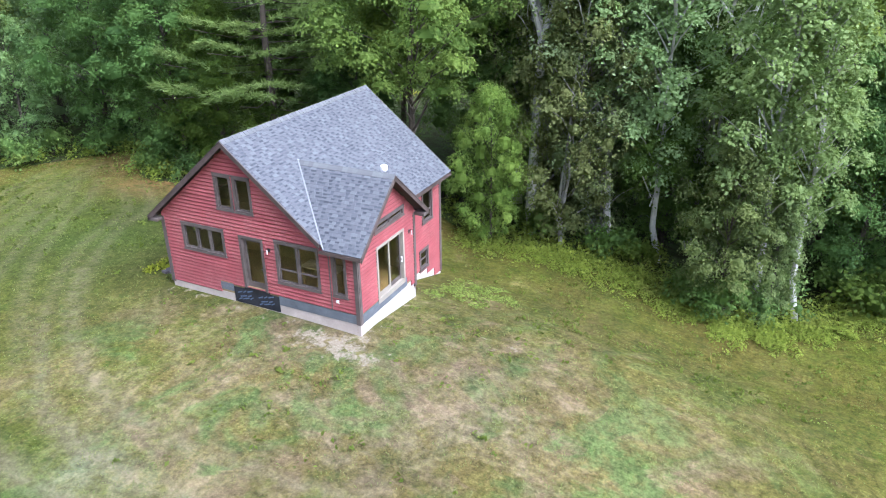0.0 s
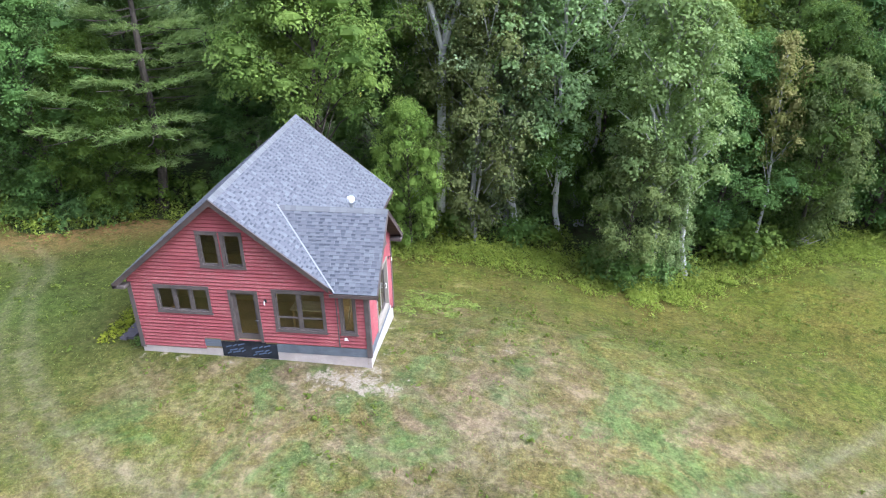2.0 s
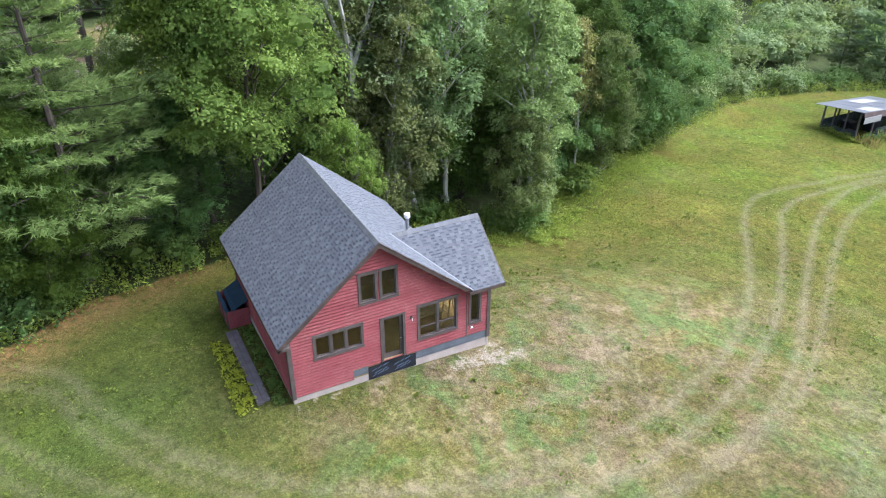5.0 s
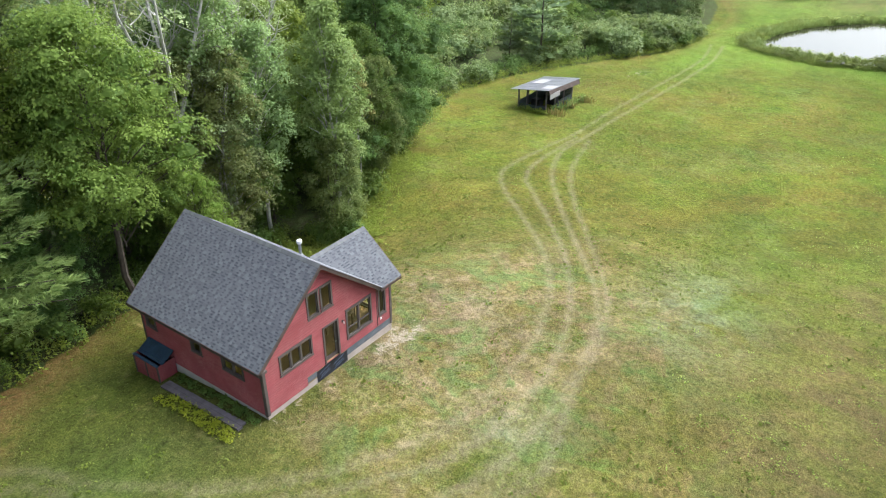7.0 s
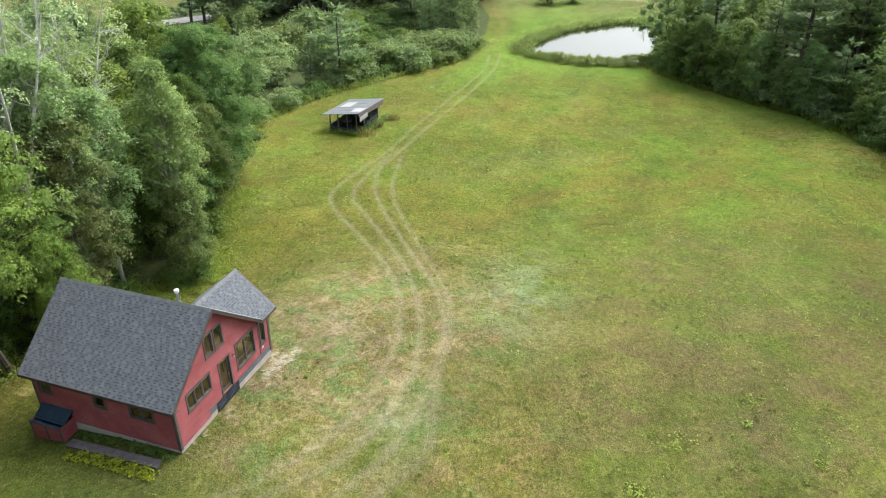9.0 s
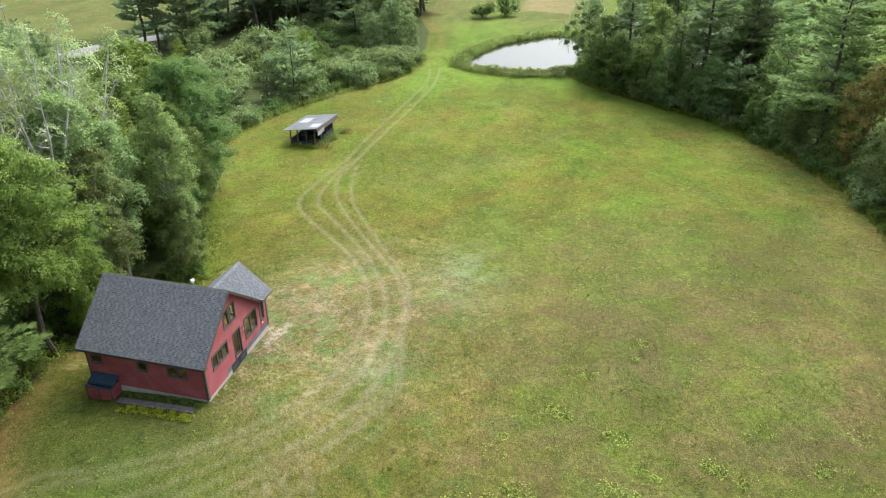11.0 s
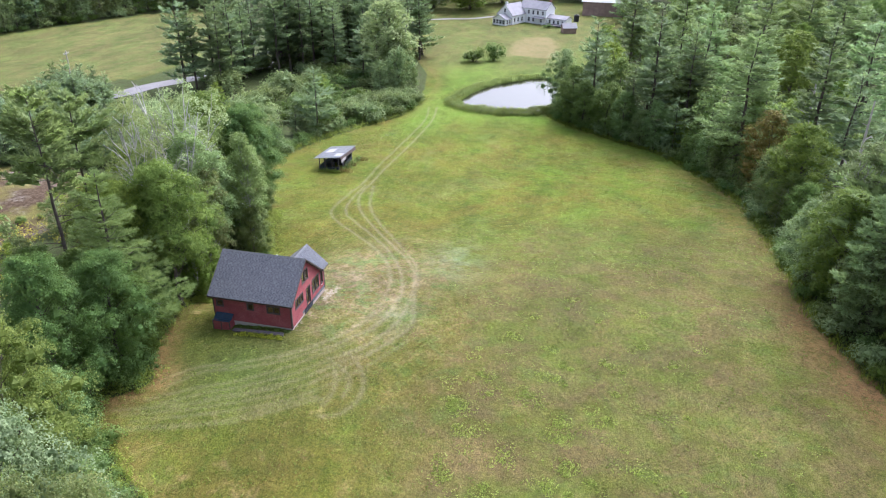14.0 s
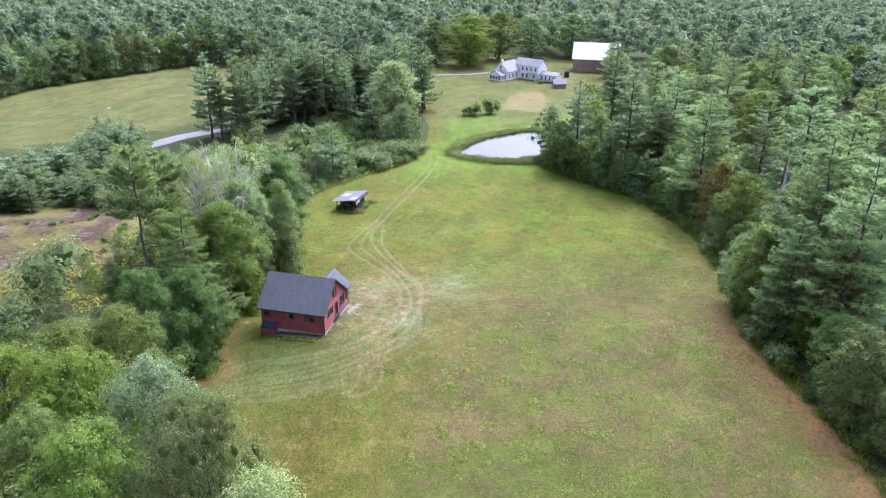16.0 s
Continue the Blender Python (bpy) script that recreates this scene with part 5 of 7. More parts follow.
def bare_birch(seed, high):
    rng = np.random.default_rng(seed)
    bm = bmesh.new()
    fork = np.array([.25, .1, high * .48])
    stem(bm, [(0, 0, -.3), (.1, .05, high * .25), tuple(fork)], .013 * high, .010 * high, 8)
    for i in range(4):
        a = i * 1.57 + rng.normal() * .3
        out = np.array([math.cos(a), math.sin(a), 0])
        p1 = fork + out * high * .05 + (0, 0, high * .14)
        p2 = fork + out * high * (.09 + .05 * rng.random()) + (0, 0, high * .30)
        p3 = fork + out * high * (.10 + .09 * rng.random()) + (0, 0, high * (.40 + .12 * rng.random()))
        stem(bm, [tuple(fork), tuple(p1), tuple(p2), tuple(p3)], .0075 * high, .0015 * high, 6)
        for j in range(8):
            q = .2 + .75 * rng.random()
            b = p1 + (p3 - p1) * q
            t = rng.random() * 6.28
            e = b + np.array([math.cos(t) * .8, math.sin(t) * .8, .35 + .5 * rng.random()]) * high * (.04 + .05 * rng.random())
            stem(bm, [tuple(b), tuple((b + e) / 2 - (0, 0, .1)), tuple(e)], .0022 * high, .0007 * high, 4)
    return mesh_of("trunk", bm, BIRCHBARK), None


# name -> (category, label, list of (trunk, crown) meshes, their height)
KINDS = {
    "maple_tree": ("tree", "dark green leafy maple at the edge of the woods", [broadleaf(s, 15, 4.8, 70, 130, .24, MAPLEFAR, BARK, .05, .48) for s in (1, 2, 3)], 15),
    "light_maple_tree": ("tree", "light green leafy maple in the woods", [broadleaf(s, 15, 5.0, 72, 150, .225, MAPLELIGHT, BARK, .08, .5) for s in (4, 5)], 15),
    "aspen_tree": ("tree", "slender aspen with a pale trunk and loose leaves", [broadleaf(s, 17, 2.7, 54, 180, .190, ASPEN, BIRCHBARK, .30, .58, 1, .7, .3, 8) for s in (6, 7, 8)], 17),
    "birch_tree": ("tree", "brownish olive-leaved birch with pale stems", [broadleaf(s, 15, 3.4, 66, 200, .170, OLIVE, PALEBARK, .06, .5, 3, .75, .38, 6) for s in (9, 10)], 15),
    "willow_tree": ("tree", "grey-green leafy tree at the edge of the field", [broadleaf(s, 12, 4.0, 64, 130, .20, GREYLEAF, BARK, .04, .45, 2, .75) for s in (11, 12)], 12),
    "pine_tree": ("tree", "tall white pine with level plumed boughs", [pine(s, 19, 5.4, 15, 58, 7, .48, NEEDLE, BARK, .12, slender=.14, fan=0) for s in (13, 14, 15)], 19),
    "near_pine": ("tree", "tall white pine with soft level boughs behind the house", [pine(s, 19, 5.6, 15, 74, 11, .38, NEARNEEDLE, BARK, .14, slender=.085, fan=0) for s in (13, 14)], 19),
    "bare_pine": ("tree", "tall white pine with a long bare trunk", [pine(s, 20, 5.4, 9, 48, 7, .50, NEEDLE, BARK, .66, 0, .42, .8, 8) for s in (33, 34)], 20),
    "young_pine": ("tree", "bushy green young pine tree", [pine(s, 10, 3.4, 9, 12, 4, .72, DARKNEEDLE, BARK, .04) for s in (16, 17)], 10),
    "bush": ("bush", "rounded leafy green bush at the wood's edge", [shrub(s, 2.2, 1.6, 11, 90, .17, SHRUB) for s in (18, 19, 20)], 2.2),
    "dark_bush": ("bush", "dark green bush at the wood's edge", [shrub(s, 2.6, 1.9, 11, 96, .18, MAPLE) for s in (21, 22)], 2.6),
    "grey_bush": ("bush", "grey-green wild bush in the thicket", [shrub(s, 3.0, 2.4, 12, 96, .21, GREYLEAF) for s in (35, 36)], 3.0),
    "bank_bush": ("bush", "tuft of tall green growth on the pond's bank", [shrub(s, 1.5, 1.7, 7, 60, .19, REED) for s in (55, 56)], 1.5),
    "bright_maple_tree": ("tree", "bright yellow-green leafy maple at the field's corner", [broadleaf(s, 12, 5.0, 84, 240, .145, BRIGHT, BARK, .05, .5) for s in (40, 41)], 12),
    "yellow_maple_tree": ("tree", "olive-yellow leafy maple in the young wood", [broadleaf(s, 12, 5.0, 84, 260, .135, OLIVEGREEN, BARK, .05, .5, 1, .48) for s in (48, 49)], 12),
    "silver_maple": ("tree", "grey-green maple with silvery upturned leaves", [broadleaf(50, 13, 5.0, 90, 300, .14, SILVERGREEN, BARK, .05, .5, 2, .7, .28)], 13),
    "grey_oak": ("tree", "dusty olive-green round tree at the field's corner", [broadleaf(51, 13, 5.0, 96, 330, .12, DUSTY, BARK, .05, .5, 2, .75, .28)], 13),
    "pale_maple": ("tree", "pale yellow-green tree top at the field's corner", [broadleaf(52, 12, 5.0, 84, 280, .14, PALELEAF, BARK, .05, .5, 2, 1.0, .3)], 12),
    "ochre_tree": ("tree", "olive and ochre leafed tree at the wood's edge", [broadleaf(53, 14, 4.2, 56, 92, .27, OCHREGREEN, BARK, .05, .5)], 14),
    "edge_pine": ("tree", "wide white pine with bare grey limbs below", [pine(54, 26, 7.0, 15, 56, 7, .60, NEEDLE, BARK, .26, .08, .55, .5, 16, .15, 0)], 26),
    "yellow_aspen": ("tree", "aspen with yellowing ochre leaves", [broadleaf(44, 14, 2.2, 40, 70, .22, OCHRE, PALEBARK, .45, .7, 1, .8, .55, 8)], 14),
    "sparse_aspen": ("tree", "thin half-bare aspen with pale stems", [broadleaf(s, 19, 3.2, 60, 120, .145, SILVER, BIRCHBARK, .25, .6, 3, .8, 0, 40) for s in (37, 38)], 19),
    "silver_tree": ("tree", "tall pale green rounded tree by the track", [broadleaf(39, 20, 5.6, 70, 90, .40, SILVER, BARK, .05, .55)], 20),
    "near_maple_tree": ("tree", "dark green leafy maple behind the house", [broadleaf(s, 15, 4.8, 84, 360, .155, MAPLE, BARK, .05, .48) for s in (1, 2, 3)], 15),
    "near_light_maple_tree": ("tree", "light green maple with layered boughs behind the house", [broadleaf(s, 15, 5.0, 76, 360, .155, MAPLELIGHT, BARK, .36, .62, 1, .42) for s in (4, 5)], 15),
    "near_willow_tree": ("tree", "grey-green leafy tree at the edge of the field", [broadleaf(s, 12, 4.0, 58, 230, .185, EDGELEAF, BARK, .02, .42, 2, .75) for s in (11, 12)], 12),
    "bare_birch": ("tree", "dead birch with forked white bare limbs", [bare_birch(s, 20) for s in (42, 43)], 20),
    "dead_tree": ("tree", "bare grey dead tree", [snag(s, 16) for s in (23, 24)], 16),
    "woods_broadleaf": ("tree", "leafy green tree deeper in the woods", [broadleaf(s, 15, 4.6, 42, 52, .40, m, BARK, .05, .5) for s, m in ((25, MAPLEFAR), (26, BRIGHT), (27, OLIVE), (28, GREYLEAF), (29, MAPLEFAR))], 15),
    "woods_pine": ("tree", "white pine standing in the woods", [pine(s, 20, 5.0, 12, 14, 5, .80, DARKNEEDLE, BARK, .10) for s in (30, 31, 32)], 20),
    "row_pine": ("tree", "tall white pine with a bare lower trunk", [pine(s, 24, 4.6, 13, 16, 5, .80, DARKNEEDLE, BARK, .30, 0, .5, .6, 6) for s in (45, 46, 47)], 24),
}
TREES = random.Random(7)


def tree(kind, x, y, high=None, wide=1.0, pick=None):
    """Stands one tree or bush of a kind on the ground."""
    category, label, meshes, usual = KINDS[kind]
    i = TREES.randrange(len(meshes)) if pick is None else pick % len(meshes)
    f = (high or usual * TREES.uniform(.85, 1.12)) / usual
    name = {"woods_broadleaf": "broadleaf_tree", "woods_pine": "pine_tree", "bare_pine": "pine_tree", "row_pine": "pine_tree", "near_pine": "pine_tree", "edge_pine": "pine_tree", "near_maple_tree": "maple_tree", "near_light_maple_tree": "light_maple_tree", "near_willow_tree": "willow_tree"}.get(kind, kind)
    ob = new(name)
    ob.matrix_world = Matrix.Translation((x, y, float(ground_z(x, y)) - .05)) @ Matrix.Rotation(TREES.random() * 6.28, 4, "Z") @ Matrix.Diagonal((f * wide, f * wide, f, 1))
    tagged(ob, label, category, group=name + "s")
    for me in meshes[i]:
        if me:
            p = new(me.name.split(".")[0], me)
            p.parent = ob
    return ob


def stand(line, side, first, last, count, kinds, off=(0.5, 3.0), seed=1, high=None):
    """Trees in a row along a stretch of a plan line, some way off it to one side."""
    rng = random.Random(seed)
    p = np.array(line)
    p = p[(p[:, 0] >= first) & (p[:, 0] <= last)]
    seg = np.r_[0, np.cumsum(np.hypot(*np.diff(p, axis=0).T))]
    for i in range(count):
        s = (i + rng.uniform(.2, .8)) / count * seg[-1]
        x, y = np.interp(s, seg, p[:, 0]), np.interp(s, seg, p[:, 1])
        j = min(len(p) - 2, int(np.searchsorted(seg, s)))
        d = p[j + 1] - p[j]
        d = d / np.hypot(*d)
        o = rng.uniform(*off) * side
        tree(rng.choice(kinds), float(x - d[1] * o), float(y + d[0] * o), high and rng.uniform(*high))


# the wood behind the house, one by one
for kind, x, y, high, wide in (
    ("near_maple_tree", -11.8, 12.8, 14, 1), ("near_maple_tree", -8.4, 12.8, 10.5, .95), ("near_pine", -6.6, 15.6, 20, 1.0), ("near_maple_tree", -8.8, 18.5, 12, 1.1),
    ("near_light_maple_tree", 3.2, 15.6, 18, .88), ("near_light_maple_tree", .6, 19.5, 16, .9), ("near_maple_tree", -1.6, 17.2, 9, 1.1), ("bright_maple_tree", 8.2, 15.3, 9.0, .66), ("near_maple_tree", 6.0, 20.5, 14, .9),
    ("bare_birch", 9.6, 17.6, 23, 1), ("birch_tree", 11.6, 16.9, 15.5, .95), ("birch_tree", 10.0, 19.0, 15, .9), ("birch_tree", 13.6, 18.6, 15, .9), ("aspen_tree", 14.2, 18.2, 20, 1), ("aspen_tree", 16.6, 18.4, 17, 1), ("near_maple_tree", 16.6, 20.6, 14, .9), ("near_maple_tree", 13.0, 23.5, 17, 1),
    ("aspen_tree", 21.8, 15.7, 18.5, .95), ("aspen_tree", 24.0, 16.4, 16, .95), ("near_willow_tree", 20.6, 15.2, 8.8, .85), ("near_willow_tree", 22.9, 16.0, 7, .7), ("near_maple_tree", 19.4, 21.0, 14, .9), ("near_maple_tree", 26.6, 20.6, 13, .95),
    ("yellow_aspen", 28.8, 19.4, 13, .75), ("near_maple_tree", 31.0, 22.0, 14, .9), ("light_maple_tree", 25.0, 25.0, 17, 1), ("near_willow_tree", 31.6, 20.4, 11.5, .75), ("near_maple_tree", 36.8, 23.6, 17.5, .95), ("near_maple_tree", 43.0, 26.2, 17, 1.05), ("light_maple_tree", 37.6, 30.0, 19.5, 1.0), ("maple_tree", 30.6, 27.0, 17, 1), ("maple_tree", 43.5, 32.5, 15, 1),
    ("sparse_aspen", 12.8, 19.6, 25, 1), ("sparse_aspen", 7.4, 21.4, 25, 1), ("sparse_aspen", 18.2, 21.4, 23.5, 1), ("sparse_aspen", 15.6, 24.0, 24, 1), ("aspen_tree", 22.0, 24.0, 20, 1), ("aspen_tree", 20.0, 28.5, 20, 1), ("aspen_tree", 28.5, 32.0, 17, 1), ("bush", 27.6, 18.0, 3.2, 1),
    ("bare_pine", -4.0, 23.4, 26.5, .72), ("bare_pine", 2.8, 25.0, 24.5, .72), ("light_maple_tree", 8.0, 27.0, 15, 1), ("near_maple_tree", -7.0, 25.0, 11, 1),
    ("near_maple_tree", -18.8, 13.4, 16.5, .85), ("maple_tree", -15.0, 15.5, 12, 1), ("maple_tree", -22.6, 10.0, 9, .9), ("birch_tree", -15.5, 23.5, 9, 1.1), ("willow_tree", -22.5, 19.0, 12, .8),
    ("yellow_maple_tree", -28.4, 8.4, 17.5, .72), ("yellow_maple_tree", -32.0, 12.0, 17.5, .75), ("birch_tree", -36.0, 16.5, 15, 1.0), ("willow_tree", -27.5, 16.5, 13, 1),
    ("silver_maple", -38.2, -1.2, 19, .72), ("grey_oak", -41.6, -8.2, 19.6, .66), ("bright_maple_tree", -37.6, 6.0, 18.6, .72), ("bright_maple_tree", -40.0, 12.0, 19.5, .75), ("bright_maple_tree", -47.0, -.6, 18.6, .72), ("pale_maple", -46.6, -15.2, 18.0, .55), ("yellow_maple_tree", -44.0, 5.0, 17.5, .7),
    ("maple_tree", -30.5, 2.0, 8, 1.2), ("maple_tree", -35, -5.5, 8, 1.1), ("maple_tree", -27.0, 6.0, 7, 1.2), ("maple_tree", -44, -12, 9, 1.1), ("maple_tree", -53, -10, 15, 1), ("light_maple_tree", -56, -16, 14, 1), ("willow_tree", -52, 4, 16, 1), ("maple_tree", -46, 18, 16, 1), ("maple_tree", -38, 22, 13, 1),
    ("willow_tree", -1.0, 42.0, 7.5, .8), ("birch_tree", -3.0, 31.0, 9.5, .8), ("willow_tree", -14, 30, 8, .9), ("woods_broadleaf", -22, 29, 9, 1), ("woods_broadleaf", -30, 30, 9, 1),
    ("woods_broadleaf", 48, 36, 14, 1), ("woods_broadleaf", 41, 40, 13, 1), ("woods_broadleaf", 31, 40, 11, 1), ("woods_broadleaf", 20, 38, 11, 1), ("woods_broadleaf", 12, 35, 11, 1),
):
    tree(kind, x, y, high, wide)
stand(WOOD_NORTH, 1, -34, 60, 44, ["bush", "dark_bush", "bush"], (.3, 2.2), 3)
stand(WOOD_NORTH, 1, 48, 132, 40, ["dark_bush", "bush", "grey_bush"], (.6, 4.0), 4)
stand(WOOD_NORTH, 1, 50, 128, 60, ["grey_bush", "grey_bush", "dark_bush"], (4.0, 26.0), 24, (2.5, 5.5))
stand(WOOD_NORTH, 1, 52, 70, 3, ["woods_broadleaf"], (5, 10), 5, (6, 8))
tree("young_pine", 91, 35, 15, .95)
tree("young_pine", 88, 39, 8)
for x, y, h in ((137, 29, 13), (143, 27, 8), (147, 33, 16), (133, 33, 10)):
    tree("willow_tree", x, y, h)
tree("silver_tree", 150, 36, 24, 1.35)
for x, y, h in ((160, 35, 15), (166, 39, 16), (152, 45, 18)):
    tree("woods_pine", x, y, h, 1.1)
stand(WOOD_NORTH, 1, 100, 140, 9, ["dark_bush", "grey_bush"], (2, 10), 6, (3.5, 6))

# the tall pines between road and pond track
PINES = random.Random(11)
for i in range(46):
    q = i / 45
    x, y = 132 + 66 * q + PINES.gauss(0, 6), 88 - 46 * q + PINES.gauss(0, 5)
    tree("row_pine" if i % 2 else "woods_pine", x, y, PINES.uniform(22, 28), PINES.uniform(.85, 1.1))
for i in range(14):
    tree("woods_pine", PINES.uniform(180, 240), PINES.uniform(52, 66), PINES.uniform(18, 23))
for i in range(44):
    tree("woods_broadleaf" if i % 3 == 0 else "grey_bush", PINES.uniform(56, 132), PINES.uniform(44, 78), PINES.uniform(3.5, 7))
for i in range(96):
    x = PINES.uniform(-34, 98)
    tree("young_pine", x, 84 + PINES.uniform(0, 18) + max(0, x) * .08, PINES.uniform(6, 10), 1.35)
for i in range(70):
    x, y = PINES.uniform(20, 80), PINES.uniform(60, 92)
    if not inside(np.array([x]), np.array([y]), GRAVEL)[0]:
        tree("young_pine", x, y, PINES.uniform(5.5, 9), 1.15)
for x, y, h in ((99.0, 114.4, 8.0), (99.9, 112.2, 10.4), (101.1, 109.3, 10.9), (102.2, 105.8, 10.1), (103.3, 103.1, 9.7), (104.3, 100.4, 8.0), (98.2, 116.7, 4.9), (97.2, 119.8, 3.5), (95.5, 86.7, 3.9)):
    tree("young_pine", x, y, h, .82)
for i in range(36):
    tree("bush", PINES.uniform(-10, 46), PINES.uniform(52, 84), PINES.uniform(.5, 1.5), 1.3)
for i in range(26):
    tree("bush" if i % 3 else "woods_broadleaf", PINES.uniform(-52, -14), PINES.uniform(24, 46), PINES.uniform(2.5, 6), 1.3)
for i in range(26):
    tree("woods_broadleaf" if i % 2 else "grey_bush", PINES.uniform(-34, 50), PINES.uniform(38, 50), PINES.uniform(4, 9))
for i in range(34):
    tree("grey_bush" if i % 3 else "young_pine", PINES.uniform(48, 96), PINES.uniform(62, 82), PINES.uniform(3, 7), 1.2)

# the wood across the field
stand(WOOD_SOUTH, -1, -60, 130, 66, ["grey_bush", "dark_bush", "bush"], (.2, 2.5), 8)
for x, y in ((178, -64), (190, -80), (203, -62), (214, -90), (226, -70), (238, -100), (250, -78), (262, -60), (198, -104), (180, -92), (270, -95), (232, -58), (168, -100), (212, -112), (246, -116), (190, -118)):
    tree("woods_pine" if (x + y) % 3 else "woods_broadleaf", x, y, PINES.uniform(16, 22), 1.3)
for kind, x, y, high in (
    ("willow_tree", 131.6, -17.6, 16.0), ("maple_tree", 119.6, -21.1, 14.4), ("maple_tree", 115.5, -24.6, 12.3), ("willow_tree", 134.7, -26.2, 16.0), ("maple_tree", 111.0, -30.1, 12.8), ("maple_tree", 107.0, -34.0, 11.6),
    ("maple_tree", 123.5, -32.8, 16.0), ("willow_tree", 103.0, -38.0, 8.3), ("maple_tree", 101.2, -41.1, 11.1), ("row_pine", 106.3, -39.7, 30.7), ("row_pine", 109.6, -35.5, 17.2), ("pine_tree", 125.3, -45.7, 31.0),
    ("pine_tree", 115.1, -50.9, 31.0), ("young_pine", 98.0, -45.0, 12.3), ("maple_tree", 91.3, -47.5, 6.0), ("willow_tree", 81.4, -52.1, 6.0), ("willow_tree", 68.9, -55.4, 4.0), ("edge_pine", 81.3, -55.5, 28.6),
    ("ochre_tree", 69.5, -58.6, 16.0), ("light_maple_tree", 53.5, -60.9, 16.3), ("birch_tree", 50.9, -58.0, 8.2), ("willow_tree", 29.6, -58.0, 11.3), ("light_maple_tree", 23.4, -59.9, 14.9), ("pine_tree", 15.3, -61.2, 18.2),
    ("ochre_tree", 13.4, -66.2, 16.0), ("willow_tree", -4.3, -65.4, 12.3), ("light_maple_tree", 133.7, -73.9, 23.0), ("row_pine", 71.2, -65.4, 30.2), ("dead_tree", 86.0, -67.9, 25.0), ("dead_tree", 36.9, -62.7, 23.3),
    ("pine_tree", 91.6, -78.1, 31.0), ("pine_tree", 30.5, -69.0, 31.0), ("edge_pine", 23.1, -64.8, 28.1), ("pine_tree", 98.6, -92.4, 31.0), ("pine_tree", 11.6, -67.0, 27.6), ("pine_tree", 148.4, -67.9, 31.0),
    ("pine_tree", 187.9, -86.8, 31.0), ("pine_tree", 199.9, -99.7, 31.0), ("birch_tree", 271.5, -67.4, 20.0), ("light_maple_tree", 233.0, -53.2, 23.0), ("row_pine", 170.3, -34.6, 31.0), ("birch_tree", 30.9, -62.0, 19.5),
    ("willow_tree", 59.2, -58.4, 11.8), ("light_maple_tree", 196.2, -80.4, 23.0), ("light_maple_tree", 220.7, -113.4, 23.0), ("light_maple_tree", 259.0, -130.8, 23.0), ("pine_tree", 205.7, -67.9, 31.0),
):
    tree(kind, x, y, high)
stand(WOOD_SOUTH, -1, -40, 62, 16, ["willow_tree", "maple_tree", "birch_tree", "light_maple_tree"], (3.0, 6), 9, (7, 11))
stand(WOOD_SOUTH, -1, 62, 136, 20, ["maple_tree", "woods_broadleaf"], (2.0, 5), 10, (6, 10))
for i in range(145):
    x = PINES.uniform(-40, 275)
    edge_y = float(np.interp(x, [p[0] for p in WOOD_SOUTH], [p[1] for p in WOOD_SOUTH]))
    y = edge_y - 8 - 95 * PINES.random() ** 1.25
    if PINES.random() < .34:
        tree("woods_pine", x, y, PINES.uniform(17, 26))
    else:
        tree("woods_broadleaf", x, y, PINES.uniform(13, 20))


def far_crown(seed, lobes, sides, rings, plates, high, wide, cone):
    """One distant crown of rounded, uneven boughs with loose leaf sprays on them. Gives corners, faces and a tone for each corner."""
    rng = np.random.default_rng(seed)
    verts, faces, tones, at = [], [], [], 0
    e = np.linspace(-.7, 1.5, rings + 1)[:, None]
    ring = np.arange(rings)[:, None] * sides + np.arange(sides)
    across = np.arange(rings)[:, None] * sides + (np.arange(sides) + 1) % sides
    shell = np.stack([ring, across, across + sides, ring + sides], 2).reshape(-1, 4)
    for i in range(lobes):
        q = (i + .5) / lobes
        a = i * 2.4 + rng.normal() * .4
        if cone:
            r = wide * (1 - q) * .45
            radii = np.array([1, 1, .55]) * wide * (.24 + .42 * (1 - q))
            c = np.array([math.cos(a) * r, math.sin(a) * r, high * (.10 + .85 * q)])
        else:
            r = wide * (.62 if q < .5 else 1.1 * (1 - q)) * (.75 + .5 * rng.random())
            radii = np.array([1, 1, .78]) * wide * (.28 + .13 * rng.random()) * (18 / (lobes + 4)) ** .4
            c = np.array([math.cos(a) * r, math.sin(a) * r, high * (.16 + .66 * q + .08 * rng.random())])
        turn = np.arange(sides) / sides * 6.28319 + rng.random() * 6
        d = np.stack([np.cos(e) * np.cos(turn), np.cos(e) * np.sin(turn), np.sin(e) * np.ones(sides)], 2).reshape(-1, 3)
        body = c + d * radii * (.52 + rng.normal(size=(len(d), 1)) * .10)
        own = .42 + rng.normal() * .10
        d = unit(rng, plates, -.3)
        leaf = leaf_faces(c + d * radii * (.72 + .40 * rng.random((plates, 1))), d * .8 + np.array([0, 0, .75]) + rng.normal(size=(plates, 3)) * .28, wide * (.22 - .0017 * plates) * (.6 + .7 * rng.random(plates)), .75, rng)
        verts += [body, leaf.reshape(-1, 3)]
        faces += [shell + at, np.arange(plates * 4).reshape(-1, 4) + at + len(body)]
        tones += [own + rng.normal(size=len(body)) * .03, np.repeat(own + rng.normal(size=plates) * .13, 4)]
        at += len(body) + plates * 4
    return np.concatenate(verts), np.concatenate(faces), np.concatenate(tones)


